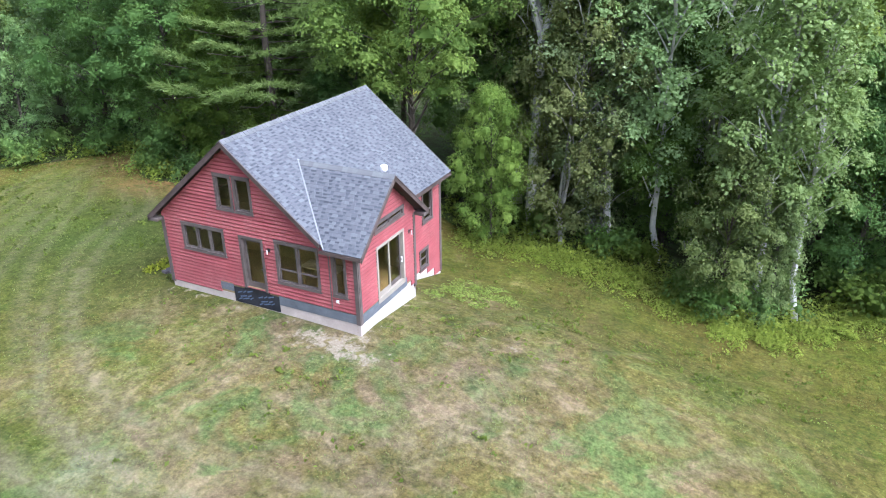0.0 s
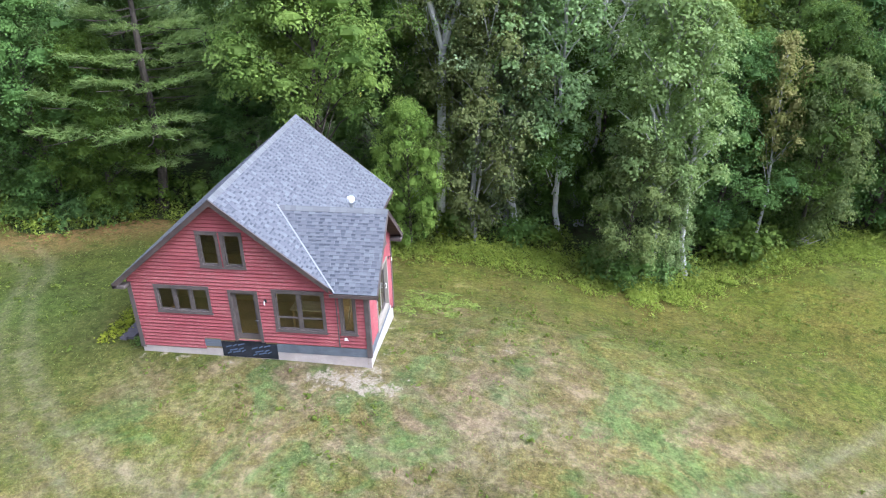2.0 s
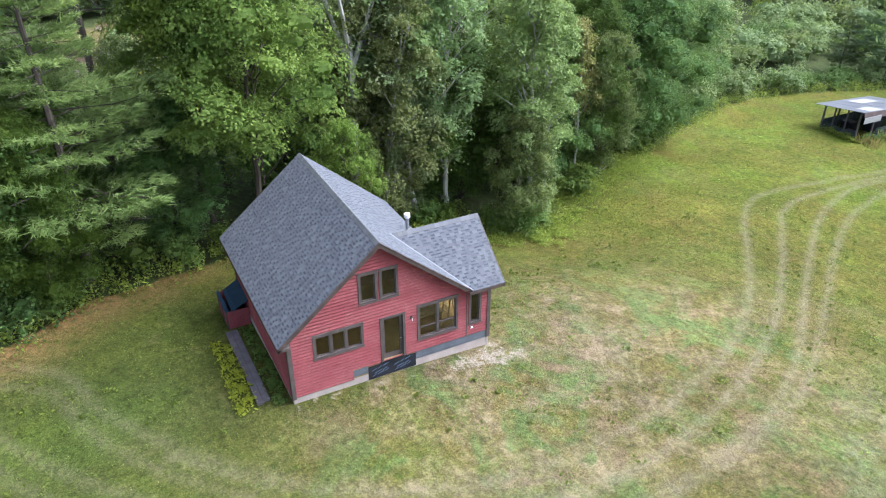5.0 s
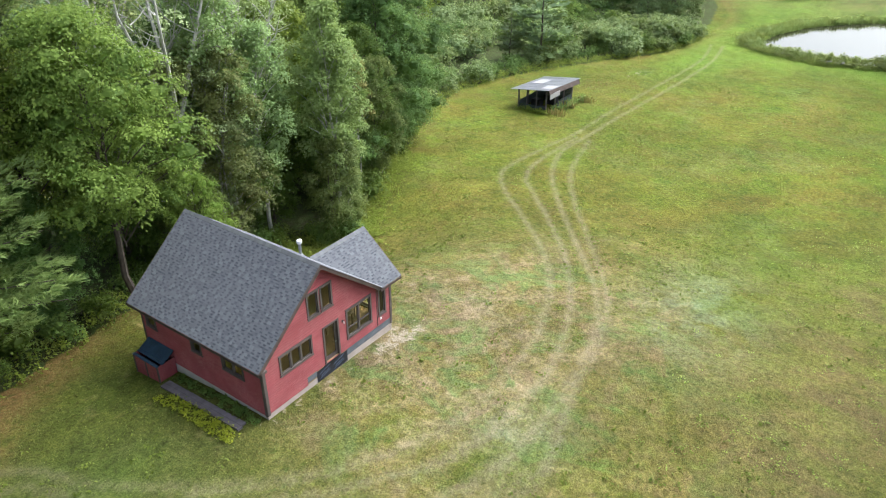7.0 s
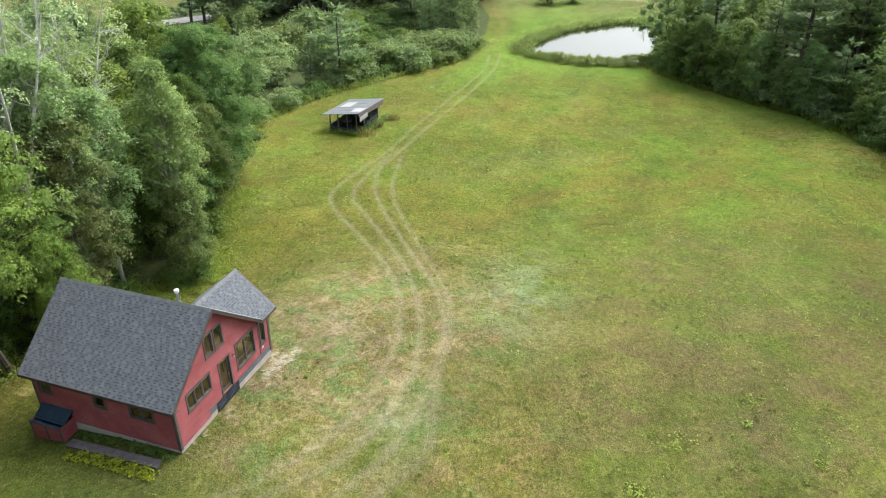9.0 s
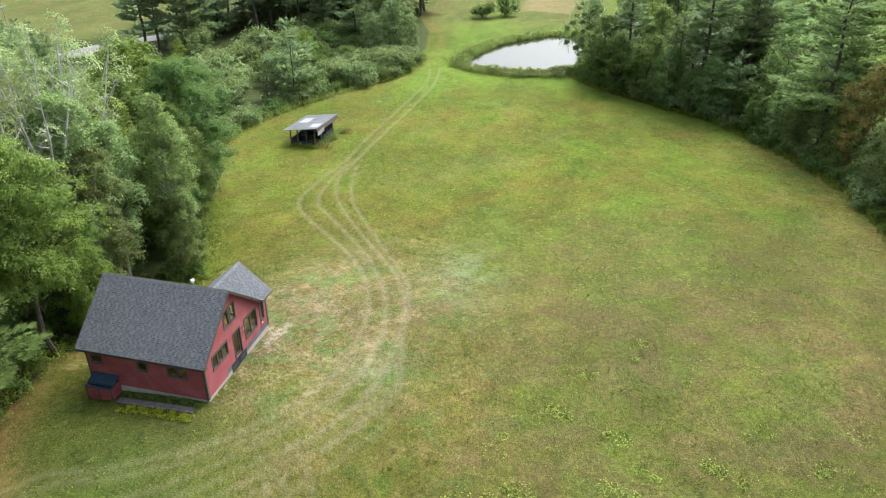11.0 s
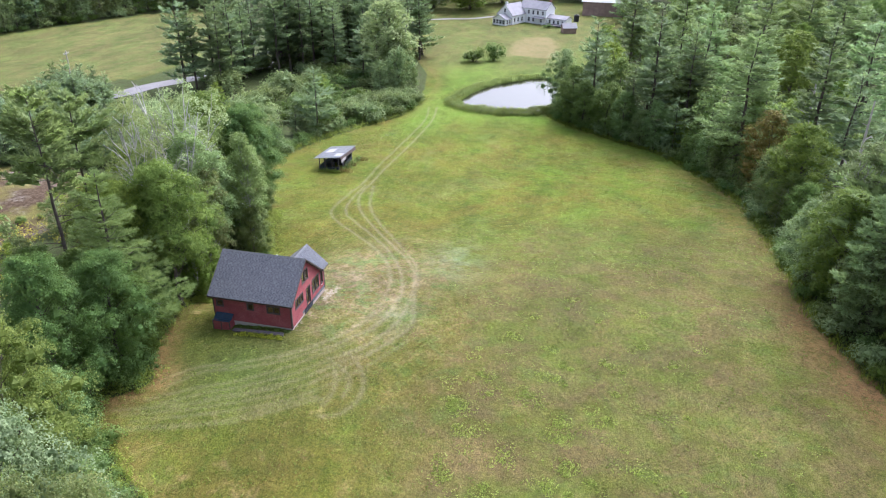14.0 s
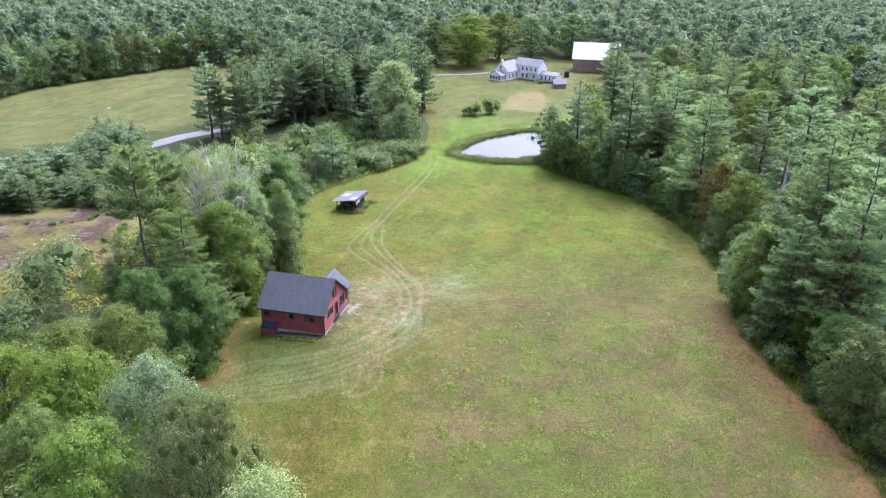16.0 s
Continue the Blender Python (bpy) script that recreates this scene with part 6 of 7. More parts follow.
def far_woods():
    """The forest beyond the fields, of clumpy crowns that grow coarser with distance."""
    rng = np.random.default_rng(5)
    n0 = 20000
    x, y = rng.uniform(-80, 1500, n0), rng.uniform(-620, 900, n0)
    keep = ~inside(x, y, FAR_FIELD) & ~inside(x, y, YARD) & (near_line(x, y, ROAD) > 8) & (near_line(x, y, FAR_FIELD + FAR_FIELD[:1]) > 2.5)
    keep &= (y > 196) | ((y > 150) & (x > 170)) | (x > 345) | ((x > 255) & (y > 64)) | ((x > 285) & (y < -42)) | ((y < -125) & (x > 225)) | ((y < -62) & (x > 282))
    view = np.degrees(np.arctan2(y + 36, x + 81))
    dist = np.hypot(x + 81, y + 36)
    keep &= (view > -24) & (view < 51) & (dist < 1100) & (rng.random(n0) < np.clip(1.2 - dist / 800, .25, .9))
    x, y, dist = x[keep], y[keep], dist[keep]
    steps = ((14, 7, 3, 60), (9, 6, 2, 30), (6, 5, 2, 15))
    leafy = [[far_crown(60 + i, *how, 17, 6.8, False) for i in range(4)] for how in steps]
    piny = [[far_crown(70 + i, *how, 23, 4.6, True) for i in range(3)] for how in steps]
    verts, faces, tones, at = [], [], [], 0
    for tx, ty, td in zip(x, y, dist):
        level = 0 if td < 340 else (1 if td < 520 else 2)
        conifer = rng.random() < .22
        co, fc, tone = (piny if conifer else leafy)[level][rng.integers(3 if conifer else 4)]
        f = rng.uniform(.8, 1.4) * (1.0 + td / 3500)
        a = rng.random() * 6.28
        turn = np.array([[math.cos(a), -math.sin(a), 0], [math.sin(a), math.cos(a), 0], [0, 0, 1]]) * f
        turn[2] *= rng.uniform(.85, 1.2)
        verts.append(co @ turn.T + np.array([tx, ty, float(ground_z(tx, ty))]))
        faces.append(fc + at)
        tones.append(tone + rng.normal() * .22 - (.12 if conifer else 0))
        at += len(co)
    v, fc = np.concatenate(verts).astype(np.float32), np.concatenate(faces).astype(np.int32)
    me = bpy.data.meshes.new("far_woods")
    me.vertices.add(len(v))
    me.vertices.foreach_set("co", v.ravel())
    me.loops.add(fc.size)
    me.loops.foreach_set("vertex_index", fc.ravel())
    me.polygons.add(len(fc))
    me.polygons.foreach_set("loop_start", np.arange(0, fc.size, 4, dtype=np.int32))
    me.update(calc_edges=True)
    me.shade_smooth()
    me.attributes.new("tone", "FLOAT", "POINT").data.foreach_set("value", np.clip(np.concatenate(tones), 0, 1).astype(np.float32))
    me.materials.append(HAZYLEAF)
    tagged(new("far_woods", me), "distant mixed forest of dark green crowns", "forest", kind="stuff")


# bluer, paler leaf colour that carries the haze over the distant forest
HAZYLEAF = leaf_mat("far_leaves", (0.060, 0.100, 0.058), (0.200, 0.268, 0.150), 0.42)
far_woods()
FAR_EDGE = curve([(20, 196), (40, 201), (90, 216), (155, 208), (188, 205), (213, 195), (262, 173), (268, 150)], 3)
stand(FAR_EDGE, 1, 20, 270, 40, ["woods_broadleaf", "light_maple_tree", "willow_tree", "woods_broadleaf"], (1.5, 6), 61, (13, 20))
stand(FAR_EDGE, 1, 20, 270, 34, ["woods_broadleaf", "woods_pine", "maple_tree"], (8, 20), 62, (17, 24))
stand(FAR_EDGE, 1, 20, 270, 46, ["grey_bush", "dark_bush"], (.5, 3), 63, (2.5, 5))
for i in range(26):
    q = i / 25
    tree("grey_bush", 138 + 62 * q + PINES.gauss(0, 2.5), 88 - 26 * q + PINES.gauss(0, 3), PINES.uniform(3, 5.5), 1.3)
for i in range(40):
    tree("grey_bush" if i % 3 else "dark_bush", PINES.uniform(136, 196), PINES.uniform(38, 66), PINES.uniform(2.5, 5), 1.3)

# ---- grass, weeds and reeds ----
def sprays(name, x, y, high, wide, blades, material, label, category, lean=.35, seed=1):
    """Many small tufts of upright blades on the ground, as one mass."""
    rng = np.random.default_rng(seed)
    n = len(x)
    x, y = np.repeat(x, blades), np.repeat(y, blades)
    h = np.repeat(high, blades) * (.5 + .7 * rng.random(n * blades))
    w = np.repeat(wide, blades)
    a = rng.random(n * blades) * 6.283
    r = rng.random(n * blades) ** .5 * w
    bx, by = x + np.cos(a) * r, y + np.sin(a) * r
    bz = ground_z(bx, by) - .02
    b = rng.random(n * blades) * 6.283
    t = h * .055 + .010
    ux, uy = np.cos(b) * t, np.sin(b) * t
    lx, ly = np.cos(a) * h * lean + rng.normal(size=len(h)) * h * .15, np.sin(a) * h * lean + rng.normal(size=len(h)) * h * .15
    lo1, lo2 = np.stack([bx - ux * .5, by - uy * .5, bz], 1), np.stack([bx + ux * .5, by + uy * .5, bz], 1)
    mid = np.stack([bx + lx * .45 + ux, by + ly * .45 + uy, bz + h * .62], 1)
    tip = np.stack([bx + lx, by + ly, bz + h], 1)
    me = quads(name, np.stack([lo1, lo2, mid, tip], 1), material)
    return tagged(new(name, me), label, category, kind="stuff")


def plants(name, x, y, high, wide, leaves, size, material, label, category, seed=1):
    """Many small leafy plants, each a few stems of level leaves, as one mass."""
    rng = np.random.default_rng(seed)
    n = len(x) * leaves
    h = np.repeat(high, leaves)
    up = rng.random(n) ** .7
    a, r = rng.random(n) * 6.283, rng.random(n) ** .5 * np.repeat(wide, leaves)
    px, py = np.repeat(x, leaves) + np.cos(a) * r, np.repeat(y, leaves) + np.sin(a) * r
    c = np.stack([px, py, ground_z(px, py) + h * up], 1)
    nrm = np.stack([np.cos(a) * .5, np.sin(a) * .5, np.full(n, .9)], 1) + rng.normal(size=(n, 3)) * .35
    # tone rises with leaf height, so the shade low in each plant is coloured in
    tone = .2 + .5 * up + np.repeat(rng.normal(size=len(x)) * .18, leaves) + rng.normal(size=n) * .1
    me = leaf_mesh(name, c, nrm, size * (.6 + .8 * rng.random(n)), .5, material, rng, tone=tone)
    return tagged(new(name, me), label, category, kind="stuff")


RNG = np.random.default_rng(3)


def scatter(n, x0, x1, y0, y1, keep):
    x, y = RNG.uniform(x0, x1, n), RNG.uniform(y0, y1, n)
    ok = keep(x, y)
    return x[ok], y[ok]


def on_grass(x, y):
    house_pad = (x > -.3) & (x < 9.6) & (y > -.3) & (y < 9.7)
    ruts = np.minimum(near_line(x, y, TRACKS[0]), near_line(x, y, TRACKS[1]))
    bare = ((x - 9.2) / 1.9) ** 2 + ((y + 1.1) / 1.0) ** 2 < 1
    return inside(x, y, FIELD) & ~house_pad & (ruts > .35) & ~bare


x, y = scatter(24000, -22, 34, -26, 17, on_grass)
sprays("grass", x, y, RNG.uniform(.03, .10, len(x)), RNG.uniform(.05, .18, len(x)), 3, GRASSBLADE, "short green and straw grass tufts", "grass", .8, 2)
x, y = scatter(9000, -60, 100, -60, 24, on_grass)
rough = smooth(-9, -22, y) + .25 * smooth(20, 40, x)
patchy = (RNG.random(len(x)) < rough) & (np.sin(x * .23 + 2 * np.sin(y * .11)) * np.sin(y * .29 + np.sin(x * .17)) > RNG.uniform(-.3, .5, len(x)))
x, y = x[patchy], y[patchy]
plants("broad_weeds", x, y, RNG.uniform(.05, .22, len(x)), RNG.uniform(.12, .50, len(x)), 9, .105, WEED, "low light green weeds in the meadow", "weeds", 4)
x, y = RNG.normal(size=520) * 10 - 11, RNG.normal(size=520) * 7 - 27
lot = np.sin(x * .75 + 1.4 * np.sin(y * .5)) * np.sin(y * .9 + np.sin(x * .6)) > .12
x, y = x[lot], y[lot]
x, y = x[y < -18], y[y < -18]
plants("broad_weeds", x, y, RNG.uniform(.04, .16, len(x)), RNG.uniform(.35, 1.1, len(x)), 60, .17, CLUMP, "clumps of bright green weeds in the meadow", "weeds", 24)

x, y = scatter(15000, -62, 100, -60, 26, on_grass)
drift = np.sin(x * .13 + 1.7 * np.sin(y * .19 + 2)) * np.sin(y * .17 + 1.4 * np.sin(x * .11)) > RNG.uniform(-.6, .6, len(x))
x, y = x[drift], y[drift]
plants("dark_weeds", x, y, RNG.uniform(.06, .22, len(x)), RNG.uniform(.10, .42, len(x)), 6, .17, DARKWEED, "low dark green weeds scattered in the meadow", "weeds", 44)


def verge(line, first, last, n, spread, seed, side):
    rng = np.random.default_rng(seed)
    p = np.array(line)
    p = p[(p[:, 0] >= first) & (p[:, 0] <= last)]
    i = rng.uniform(0, len(p) - 1.01, n)
    j = i.astype(int)
    q = p[j] + (p[j + 1] - p[j]) * (i - j)[:, None]
    d = p[j + 1] - p[j]
    d /= np.hypot(d[:, 0], d[:, 1])[:, None]
    o = rng.normal(size=n) * spread * .5 + spread * .35
    return q[:, 0] - d[:, 1] * o * side, q[:, 1] + d[:, 0] * o * side


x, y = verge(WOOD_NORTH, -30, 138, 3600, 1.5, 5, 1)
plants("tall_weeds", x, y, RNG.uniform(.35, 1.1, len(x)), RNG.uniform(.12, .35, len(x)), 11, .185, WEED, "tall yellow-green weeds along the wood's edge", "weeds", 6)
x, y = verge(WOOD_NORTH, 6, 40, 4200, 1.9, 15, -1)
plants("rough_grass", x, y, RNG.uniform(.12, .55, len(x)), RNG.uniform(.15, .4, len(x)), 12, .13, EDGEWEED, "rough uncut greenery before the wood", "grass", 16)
x, y = verge(WOOD_SOUTH, -40, 130, 2400, 1.4, 7, -1)
sprays("tall_weeds", x, y, RNG.uniform(.3, .9, len(x)), RNG.uniform(.1, .3, len(x)), 8, WEED, "tall weeds along the far wood's edge", "weeds", .35, 8)
x, y = verge(POND, 120, 170, 7000, 4.2, 9, 1)
ring_out = ~inside(x, y, POND)
x, y = x[ring_out], y[ring_out]
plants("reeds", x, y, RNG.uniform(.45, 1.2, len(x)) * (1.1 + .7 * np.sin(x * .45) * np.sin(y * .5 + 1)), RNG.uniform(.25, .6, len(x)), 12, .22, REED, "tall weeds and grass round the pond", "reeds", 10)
x, y = verge(POND, 138, 170, 2200, 2.2, 19, 1)
ring_out = ~inside(x, y, POND)
sprays("reeds", x[ring_out], y[ring_out], RNG.uniform(.8, 1.6, ring_out.sum()), RNG.uniform(.2, .4, ring_out.sum()), 10, REED, "upright reeds on the pond's far bank", "reeds", .12, 11)
x, y = scatter(120, -2.2, -1.42, .3, 6.0, lambda a, b: a > -9)
plants("broad_weeds", x, y, RNG.uniform(.06, .26, len(x)), RNG.uniform(.1, .3, len(x)), 12, .13, YELLOWWEED, "bushy yellow-green weeds beside the plank", "weeds", 12)
x, y = scatter(110, -.65, -.15, .2, 6.6, lambda a, b: a > -9)
plants("broad_weeds", x, y, RNG.uniform(.08, .25, len(x)), RNG.uniform(.08, .2, len(x)), 10, .15, SHRUB, "dark weeds along the foundation", "weeds", 13)
x, y = scatter(300, 9.2, 13.0, 4.8, 10.5, lambda a, b: np.hypot(a - 10.4, b - 7.0) < 2.0 + .6 * np.sin(a * 3 + b * 2))
plants("broad_weeds", x, y, RNG.uniform(.03, .16, len(x)), RNG.uniform(.15, .4, len(x)), 16, .075, EDGEWEED, "bright yellow-green weeds behind the house", "weeds", 14)

x, y = scatter(900, -14, 34, 36, 56, lambda a, b: np.sin(a * .3 + 1) + np.sin(b * .4) > -.4)
plants("goldenrod", x, y, RNG.uniform(.4, 1.1, len(x)), RNG.uniform(.3, .8, len(x)), 14, .26, GOLD, "yellow goldenrod on the edge of the gravel", "wildflowers", 31)

bank = np.array(POND)
for i in range(0, len(bank) - 1):
    way = bank[i + 1] - bank[i]
    out = np.array([-way[1], way[0]]) / np.hypot(*way)
    for j in range(2):
        q = bank[i] + out * PINES.uniform(.7, 3.6)
        tree("bank_bush", float(q[0]), float(q[1]), PINES.uniform(.8, 1.7), PINES.uniform(.8, 1.2))


# ---- the open shed ----
def open_shed():
    gx, gy = 64.3, 19.5
    base = float(ground_z(68, 21))
    s = thing("field_shed", "old open pole shed with a pale tin roof", "shed", at=(gx, gy, base))
    L, W = 7.3, 4.0

    def top(x, y):
        return 3.36 - .062 * (x + .5) - .125 * (y + .5)

    for i in range(4):
        for yy in (0, W):
            x = i * L / 3
            bm = bmesh.new()
            box(bm, (x - .08, yy - .08, -.7), (x + .08, yy + .08, top(x, yy) - .08), .01)
            part("post", bm, PLANK, s)
    for yy in (1.4, 2.8):
        bm = bmesh.new()
        box(bm, (-.06, yy - .06, -.4), (.06, yy + .06, top(0, yy) - .08))
        part("post", bm, PLANK, s)
    for x0, y0, x1, y1, rows in ((0, 0, 0, W, 5), (0, W, L, W, 6), (L, 0, L, W, 8), (3.2, 0, L, 0, 5)):
        for r in range(rows):
            bm = bmesh.new()
            box(bm, (min(x0, x1) - .03, min(y0, y1) - .03, -.25 + r * .25), (max(x0, x1) + .03, max(y0, y1) + .03, -.03 + r * .25))
            part("rail", bm, SHEDBOARD, s, "dark grey-green weathered boards")

    def sheet(name, x0, x1, y0, y1, lift, thick, mat, label):
        bm = bmesh.new()
        ring = [(x0, y0), (x1, y0), (x1, y1), (x0, y1)]
        solid(bm, [(x, y, top(x, y) + lift) for x, y in ring], [(x, y, top(x, y) + lift + thick) for x, y in ring])
        part(name, bm, mat, s, label)

    for i in range(9):
        sheet("roof_sheet", -.55 + i * 1.02, .455 + i * 1.02, -.55, W + 1.0, 0 if i % 2 else .008, .03, SHEDTIN, "grey tin roof sheet")
    sheet("roof_patch", .6, 2.6, -.4, 1.2, .045, .015, SHEDTINPALE, "pale patch on the roof")
    sheet("roof_patch", 3.6, 6.4, 2.6, 4.2, .045, .015, SHEDTINPALE, "pale patch on the roof")
    bm = bmesh.new()
    solid(bm, [(-.55, -.62, top(-.55, -.6) + .02), (L + .6, -.62, top(L + .6, -.6) + .02), (L + .6, -.80, top(L + .6, -.6) - .55), (-.55, -.80, top(-.55, -.6) - .55)],
          [(-.55, -.57, top(-.55, -.6) + .02), (L + .6, -.57, top(L + .6, -.6) + .02), (L + .6, -.75, top(L + .6, -.6) - .55), (-.55, -.75, top(-.55, -.6) - .55)])
    part("fascia", bm, FASCIA, s, "dark brown deep fascia")
    bm = bmesh.new()
    box(bm, (-.58, -.86, 2.30), (2.0, -.82, 2.92))
    part("loose_panel", bm, SHEDTINPALE, s, "pale hanging panel")
    for i in range(4):
        bm = bmesh.new()
        box(bm, (.6 + i * 1.7, .8 + (i % 2) * 1.4, -.4), (1.7 + i * 1.7, 2.0 + (i % 2) * 1.4, .6 + .3 * (i % 3)), .03)
        part("stored_crate", bm, DARK, s)
    x, y = scatter(70, gx - 1.0, gx - .1, gy - .9, gy + W, lambda a, b: a > -9)
    plants("tall_weeds", x, y, RNG.uniform(.2, .7, len(x)), RNG.uniform(.15, .4, len(x)), 16, .16, EDGEWEED, "green weeds round the foot of the shed", "weeds", 22)
    x, y = scatter(60, gx - .8, gx + 9.5, gy - 2.6, gy - .6, lambda a, b: np.sin(a * 1.3) > .2)
    sprays("tall_weeds", x, y, RNG.uniform(.4, 1.0, len(x)), RNG.uniform(.3, .6, len(x)), 14, STRAW, "dry tan weeds before the shed", "weeds", .3, 23)
    x, y = scatter(60, gx + .5, gx + 9, gy - 1.5, gy - .1, lambda a, b: a > -9)
    plants("tall_weeds", x, y, RNG.uniform(.4, 1.1, len(x)), RNG.uniform(.15, .4, len(x)), 22, .18, SHRUB, "weeds grown up against the shed", "weeds", 21)


open_shed()


# ---- the white farmhouse and its barn ----
def gabled(parent, x0, x1, y0, y1, z1, rise, along="x", wall=None, roof=None, over=.4):
    """A plain gabled block: walls, then two roof slabs."""
    wall, roof = wall or WHITE, roof or GREYROOF
    bm = bmesh.new()
    if along == "x":
        my = (y0 + y1) / 2
        ring = [(y0, -1), (y1, -1), (y1, z1), (my, z1 + rise), (y0, z1)]
        solid(bm, [(x0, a, b) for a, b in ring], [(x1, a, b) for a, b in ring])
    else:
        mx = (x0 + x1) / 2
        ring = [(x0, -1), (x1, -1), (x1, z1), (mx, z1 + rise), (x0, z1)]
        solid(bm, [(a, y0, b) for a, b in ring], [(a, y1, b) for a, b in ring])
    part("wall", bm, wall, parent)
    for w in (-1, 1):
        bm = bmesh.new()
        if along == "x":
            my, half = (y0 + y1) / 2, (y1 - y0) / 2
            k = (half + over) / half
            a, b = (my, z1 + rise + .05), (my + w * half * k, z1 + rise + .05 - rise * k)
            solid(bm, [(x0 - over, *a), (x1 + over, *a), (x1 + over, *b), (x0 - over, *b)], [(x0 - over, a[0], a[1] + .18), (x1 + over, a[0], a[1] + .18), (x1 + over, b[0], b[1] + .18), (x0 - over, b[0], b[1] + .18)])
        else:
            mx, half = (x0 + x1) / 2, (x1 - x0) / 2
            k = (half + over) / half
            a, b = (mx, z1 + rise + .05), (mx + w * half * k, z1 + rise + .05 - rise * k)
            solid(bm, [(a[0], y0 - over, a[1]), (a[0], y1 + over, a[1]), (b[0], y1 + over, b[1]), (b[0], y0 - over, b[1])], [(a[0], y0 - over, a[1] + .18), (a[0], y1 + over, a[1] + .18), (b[0], y1 + over, b[1] + .18), (b[0], y0 - over, b[1] + .18)])
        part("roof", bm, roof, parent)


def farm_window(parent, side, u, z, w=1.0, h=1.4):
    bm = bmesh.new()
    side.slab(bm, u - w / 2, u + w / 2, z, z + h, .0, .05)
    win = part("window", bm, WHITE, parent)
    for i in range(2):
        bm = bmesh.new()
        side.slab(bm, u - w / 2 + .1, u + w / 2 - .1, z + .08 + i * h / 2, z + h / 2 - .04 + i * h / 2, .052, .07)
        part("pane", bm, DARKPANE, win, "dark glass")


DARKPANE = plain("dark_pane", (.02, .022, .028), .1, .1, 1.0, spec=.5)


def farmhouse():
    f = thing("farmhouse", "white two-storey farmhouse with a grey roof and wings", "house", at=(259.6, 17.1, float(ground_z(262, 17))), rz=-27)
    gabled(f, 4.2, 15, .2, 8.4, 4.0, 4.1, "x")
    gabled(f, 14, 21, -10.5, 3.5, 6.3, 2.7, "y")
    gabled(f, 15, 20, -20, -10.5, 3.0, 1.1, "y")
    gabled(f, 0, 4.2, .8, 7.8, 2.6, 1.7, "x")
    sun_front = Side((0, 7.8, 0), (0, -1, 0), (-1, 0, 0))
    for u in (1.0, 2.65, 4.3, 5.95):
        farm_window(f, sun_front, u, .6, 1.35, 1.7)
    sun_side = Side((0, .8, 0), (1, 0, 0), (0, -1, 0))
    for u in (1.2, 3.0):
        farm_window(f, sun_side, u, .6, 1.2, 1.6)
    gable_end = Side((4.2, 8.4, 0), (0, -1, 0), (-1, 0, 0))
    farm_window(f, gable_end, 4.1, 4.9, 1.1, 1.6)
    long = Side((4.2, .2, 0), (1, 0, 0), (0, -1, 0))
    for u in (1.6, 4.2, 7.2):
        farm_window(f, long, u, 1.0, 1.1, 1.7)
    wing = Side((14, 3.5, 0), (0, -1, 0), (-1, 0, 0))
    for u in (5.0, 7.4, 9.8, 12.4):
        farm_window(f, wing, u, 3.9, 1.1, 1.6)
    for u in (5.2, 7.6, 11.6):
        farm_window(f, wing, u, .8, 1.2, 1.7)
    bm = bmesh.new()
    solid(bm, [(11.8, -10.2, 2.6), (14, -10.2, 3.1), (14, -4.6, 3.1), (11.8, -4.6, 2.6)], [(11.8, -10.2, 2.75), (14, -10.2, 3.25), (14, -4.6, 3.25), (11.8, -4.6, 2.75)])
    part("porch_roof", bm, GREYROOF, f)
    for v in (-10.0, -7.4, -4.8):
        bm = bmesh.new()
        box(bm, (11.9, v - .08, -1), (12.06, v + .08, 2.6))
        part("porch_post", bm, WHITE, f)
    ell = Side((15, -10.5, 0), (0, -1, 0), (-1, 0, 0))
    for u in (1.5, 3.6, 5.8, 8.0):
        farm_window(f, ell, u, .8, 1.1, 1.5)
    bm = bmesh.new()
    solid(bm, [(11.6, -19.5, .5), (15, -19.5, .5), (15, -11, .5), (11.6, -11, .5)], [(11.6, -19.5, .75), (15, -19.5, .75), (15, -11, .75), (11.6, -11, .75)])
    part("deck", bm, PLANK, f, "grey wooden deck")
    for x, y, z0, z1, mat in ((5.2, 4.3, 7.2, 9.2, WHITE), (18.5, -9.6, 5, 10.4, BRICKISH)):
        bm = bmesh.new()
        box(bm, (x - .45, y - .45, z0), (x + .45, y + .45, z1), .03)
        part("chimney", bm, mat, f)
    b = thing("barn", "old brown board barn with a pale tin roof", "barn", at=(298.5, -12.4, float(ground_z(300, -15))), rz=-90)
    gabled(b, 0, 22, 0, 14, 6.8, 6.8, "x", BARNWOOD, TIN, .7)
    for i in range(36):
        bm = bmesh.new()
        box(bm, (.05 + i * .61, -.05, -1), (.59 + i * .61, -.005, 6.7))
        part("board", bm, BARNWOOD, b)
    c = thing("garden_shed", "small brown garden shed with a grey roof", "shed", at=(249.0, -8.0, float(ground_z(252, -9))), rz=-70)
    gabled(c, 0, 5.5, 0, 4, 2.2, 1.6, "x", BARNWOOD, GREYROOF, .35)
    d = thing("water_tank", "dark green upright tank in the farmyard", "tank", at=(281, -11.0, float(ground_z(281, -11))))
    bm = bmesh.new()
    tube(bm, [(0, 0, -.2), (0, 0, 2.6), (0, 0, 2.9), (0, 0, 3.0)], [1.2, 1.2, .9, .3], 16)
    part("body", bm, DARK, d)
    bm = bmesh.new()
    tube(bm, [(0, 0, 2.95), (0, 0, 3.2)], [.3, .3], 12)
    part("hatch", bm, DARK, d)


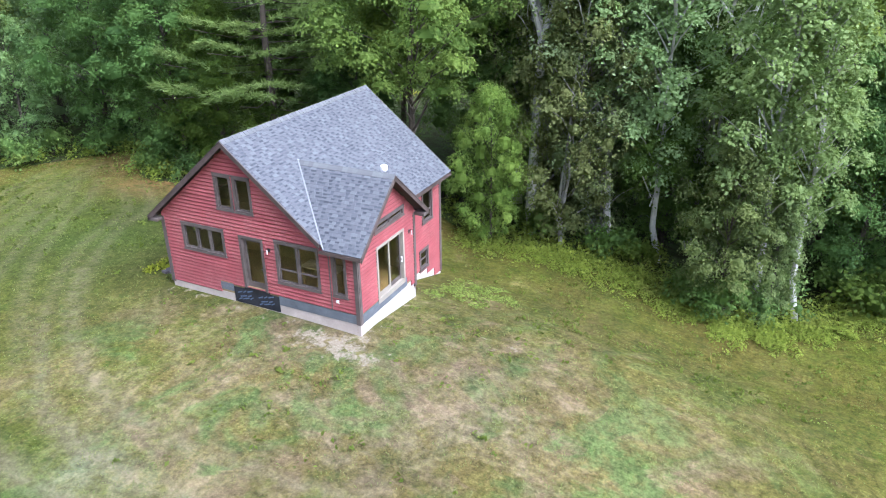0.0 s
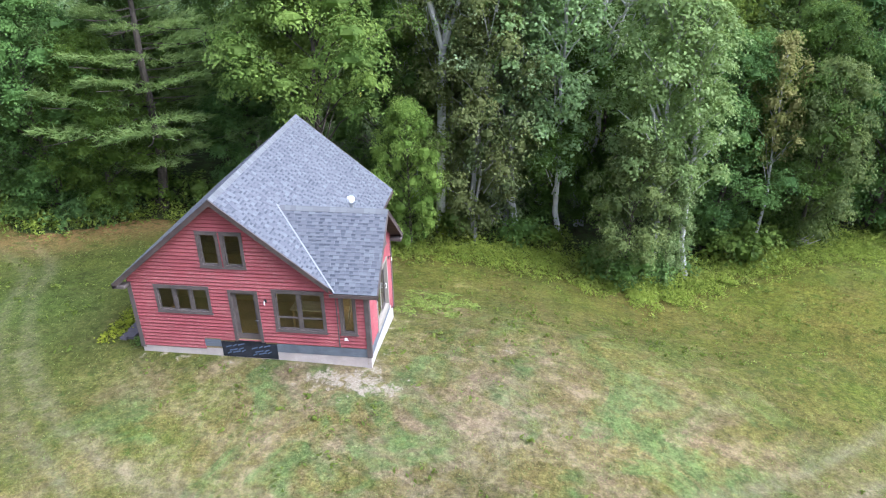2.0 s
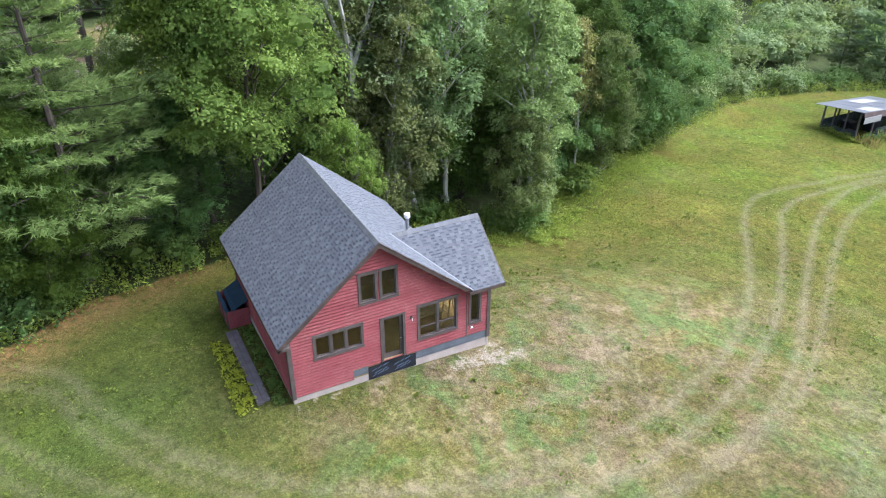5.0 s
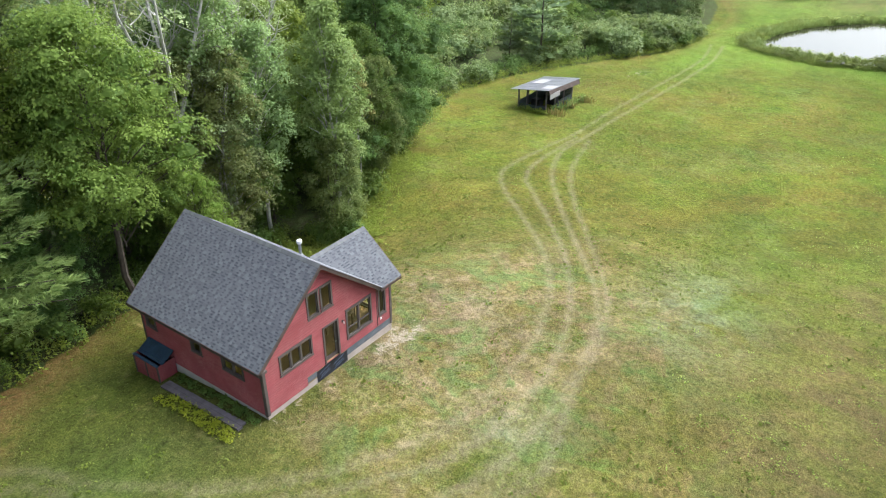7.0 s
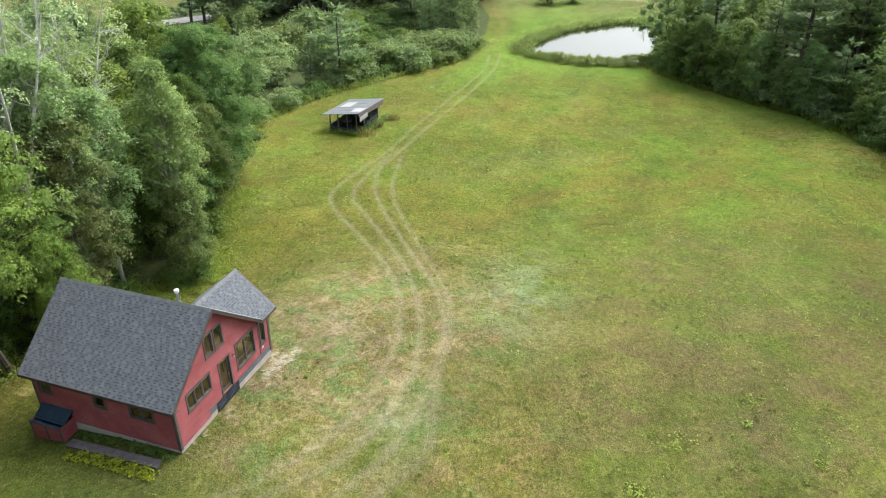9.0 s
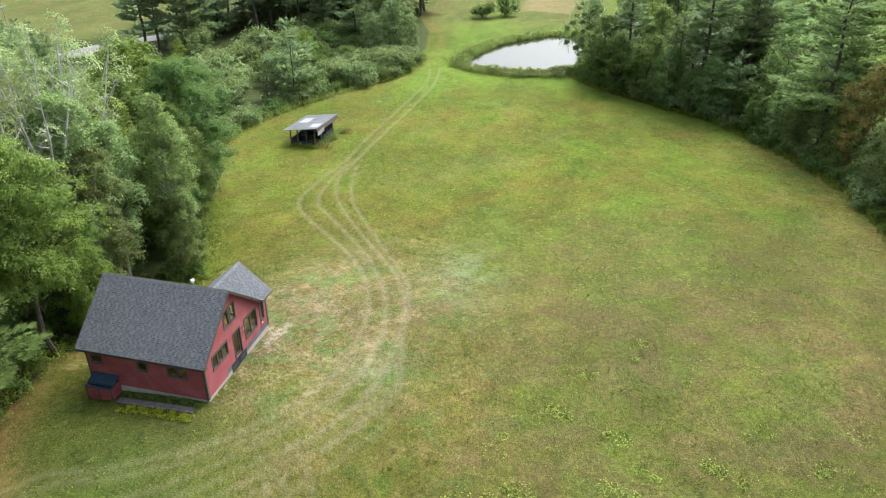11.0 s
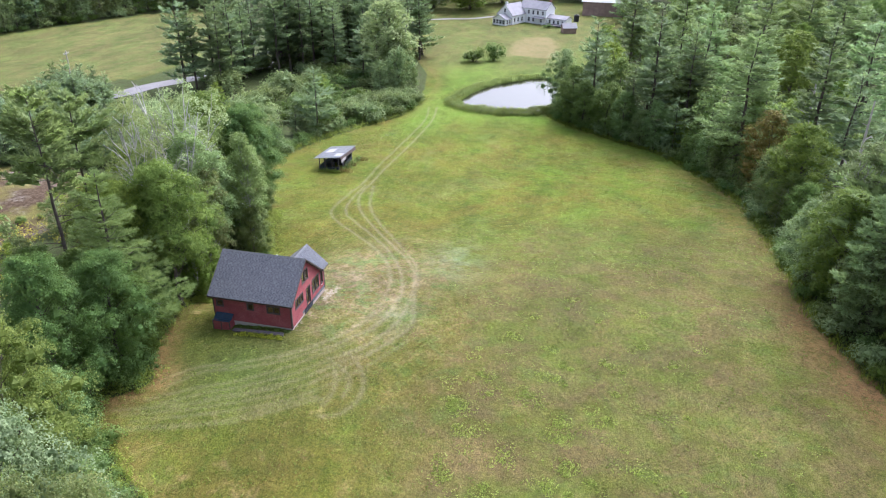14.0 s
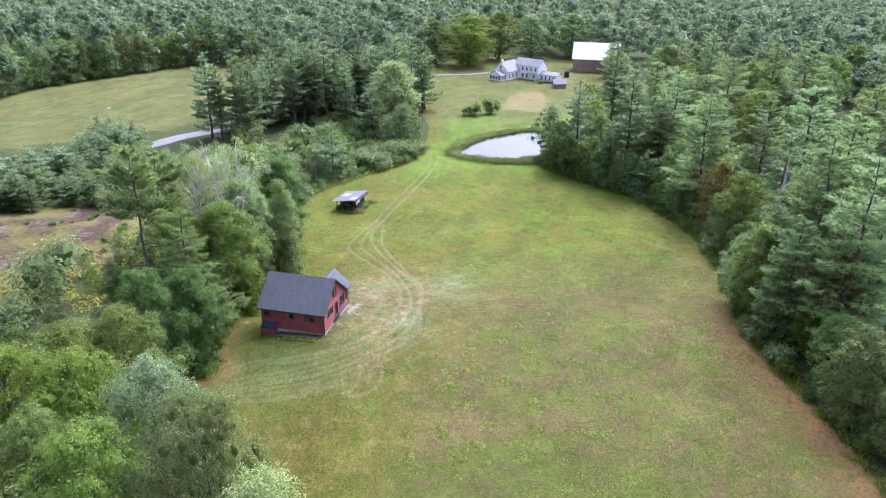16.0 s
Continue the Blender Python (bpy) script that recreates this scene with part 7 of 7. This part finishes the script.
BRICKISH = plain("chimney_brick", (.26, .12, .09), .9, .25, 3.0)
farmhouse()
for x, y, h, w in ((187, 17.0, 5.0, 1.0), (187.6, 17.6, 4.0, 1.1), (191, 10.5, 6.5, .75), (191.4, 10.2, 5.0, .9)):
    tree("dark_bush" if h > 4.5 else "grey_bush", x, y, h, w)
tree("bush", 260.5, -.2, 1.9, 1.9)
for x, y, h, kind in ((300, 42, 25, "bright_maple_tree"), (326, 30, 25, "light_maple_tree"), (338, 14, 23, "maple_tree"), (300, 60, 22, "maple_tree"), (347, -8, 24, "maple_tree"), (292, -33, 16, "pine_tree"), (284, -31, 17, "pine_tree"), (332, 50, 24, "maple_tree")):
    tree(kind, x, y, h, 1.0 if kind == "pine_tree" else 1.55)


def utility_pole():
    for x, y in ((111.5, 116.8),):
        p = thing("utility_pole", "grey wooden utility pole with a crossarm", "utility pole", at=(x, y, float(ground_z(x, y))))
        bm = bmesh.new()
        tube(bm, [(0, 0, -.5), (0, 0, 11.6)], [.16, .11], 8)
        part("pole", bm, DEADWOOD, p)
        bm = bmesh.new()
        box(bm, (-1.1, -.06, 10.7), (1.1, .06, 10.85))
        part("crossarm", bm, DEADWOOD, p)
        for u in (-.9, -.3, .3, .9):
            bm = bmesh.new()
            tube(bm, [(u, 0, 10.85), (u, 0, 11.05)], [.05, .03], 6)
            part("insulator", bm, WHITE, p)


utility_pole()


def brush_pile(x, y):
    """A heap of grey cut branches at the wood's edge."""
    rng = random.Random(4)
    pile = thing("brush_pile", "heap of grey dead branches at the wood's edge", "brush pile", at=(x, y, float(ground_z(x, y))))
    for i in range(16):
        bm = bmesh.new()
        a, ln = rng.random() * 3.14, rng.uniform(.8, 2.0)
        cx, cy, cz = rng.gauss(0, .4), rng.gauss(0, .3), rng.uniform(.05, .5)
        dx, dy, dz = math.cos(a) * ln / 2, math.sin(a) * ln / 2, rng.uniform(-.2, .35)
        tube(bm, [(cx - dx, cy - dy, max(.02, cz - dz)), (cx + rng.gauss(0, .06), cy + rng.gauss(0, .06), cz + .06), (cx + dx, cy + dy, cz + dz)], [.045, .035, .015], 6)
        part("branch", bm, DEADWOOD, pile)


brush_pile(31.4, 20.0)
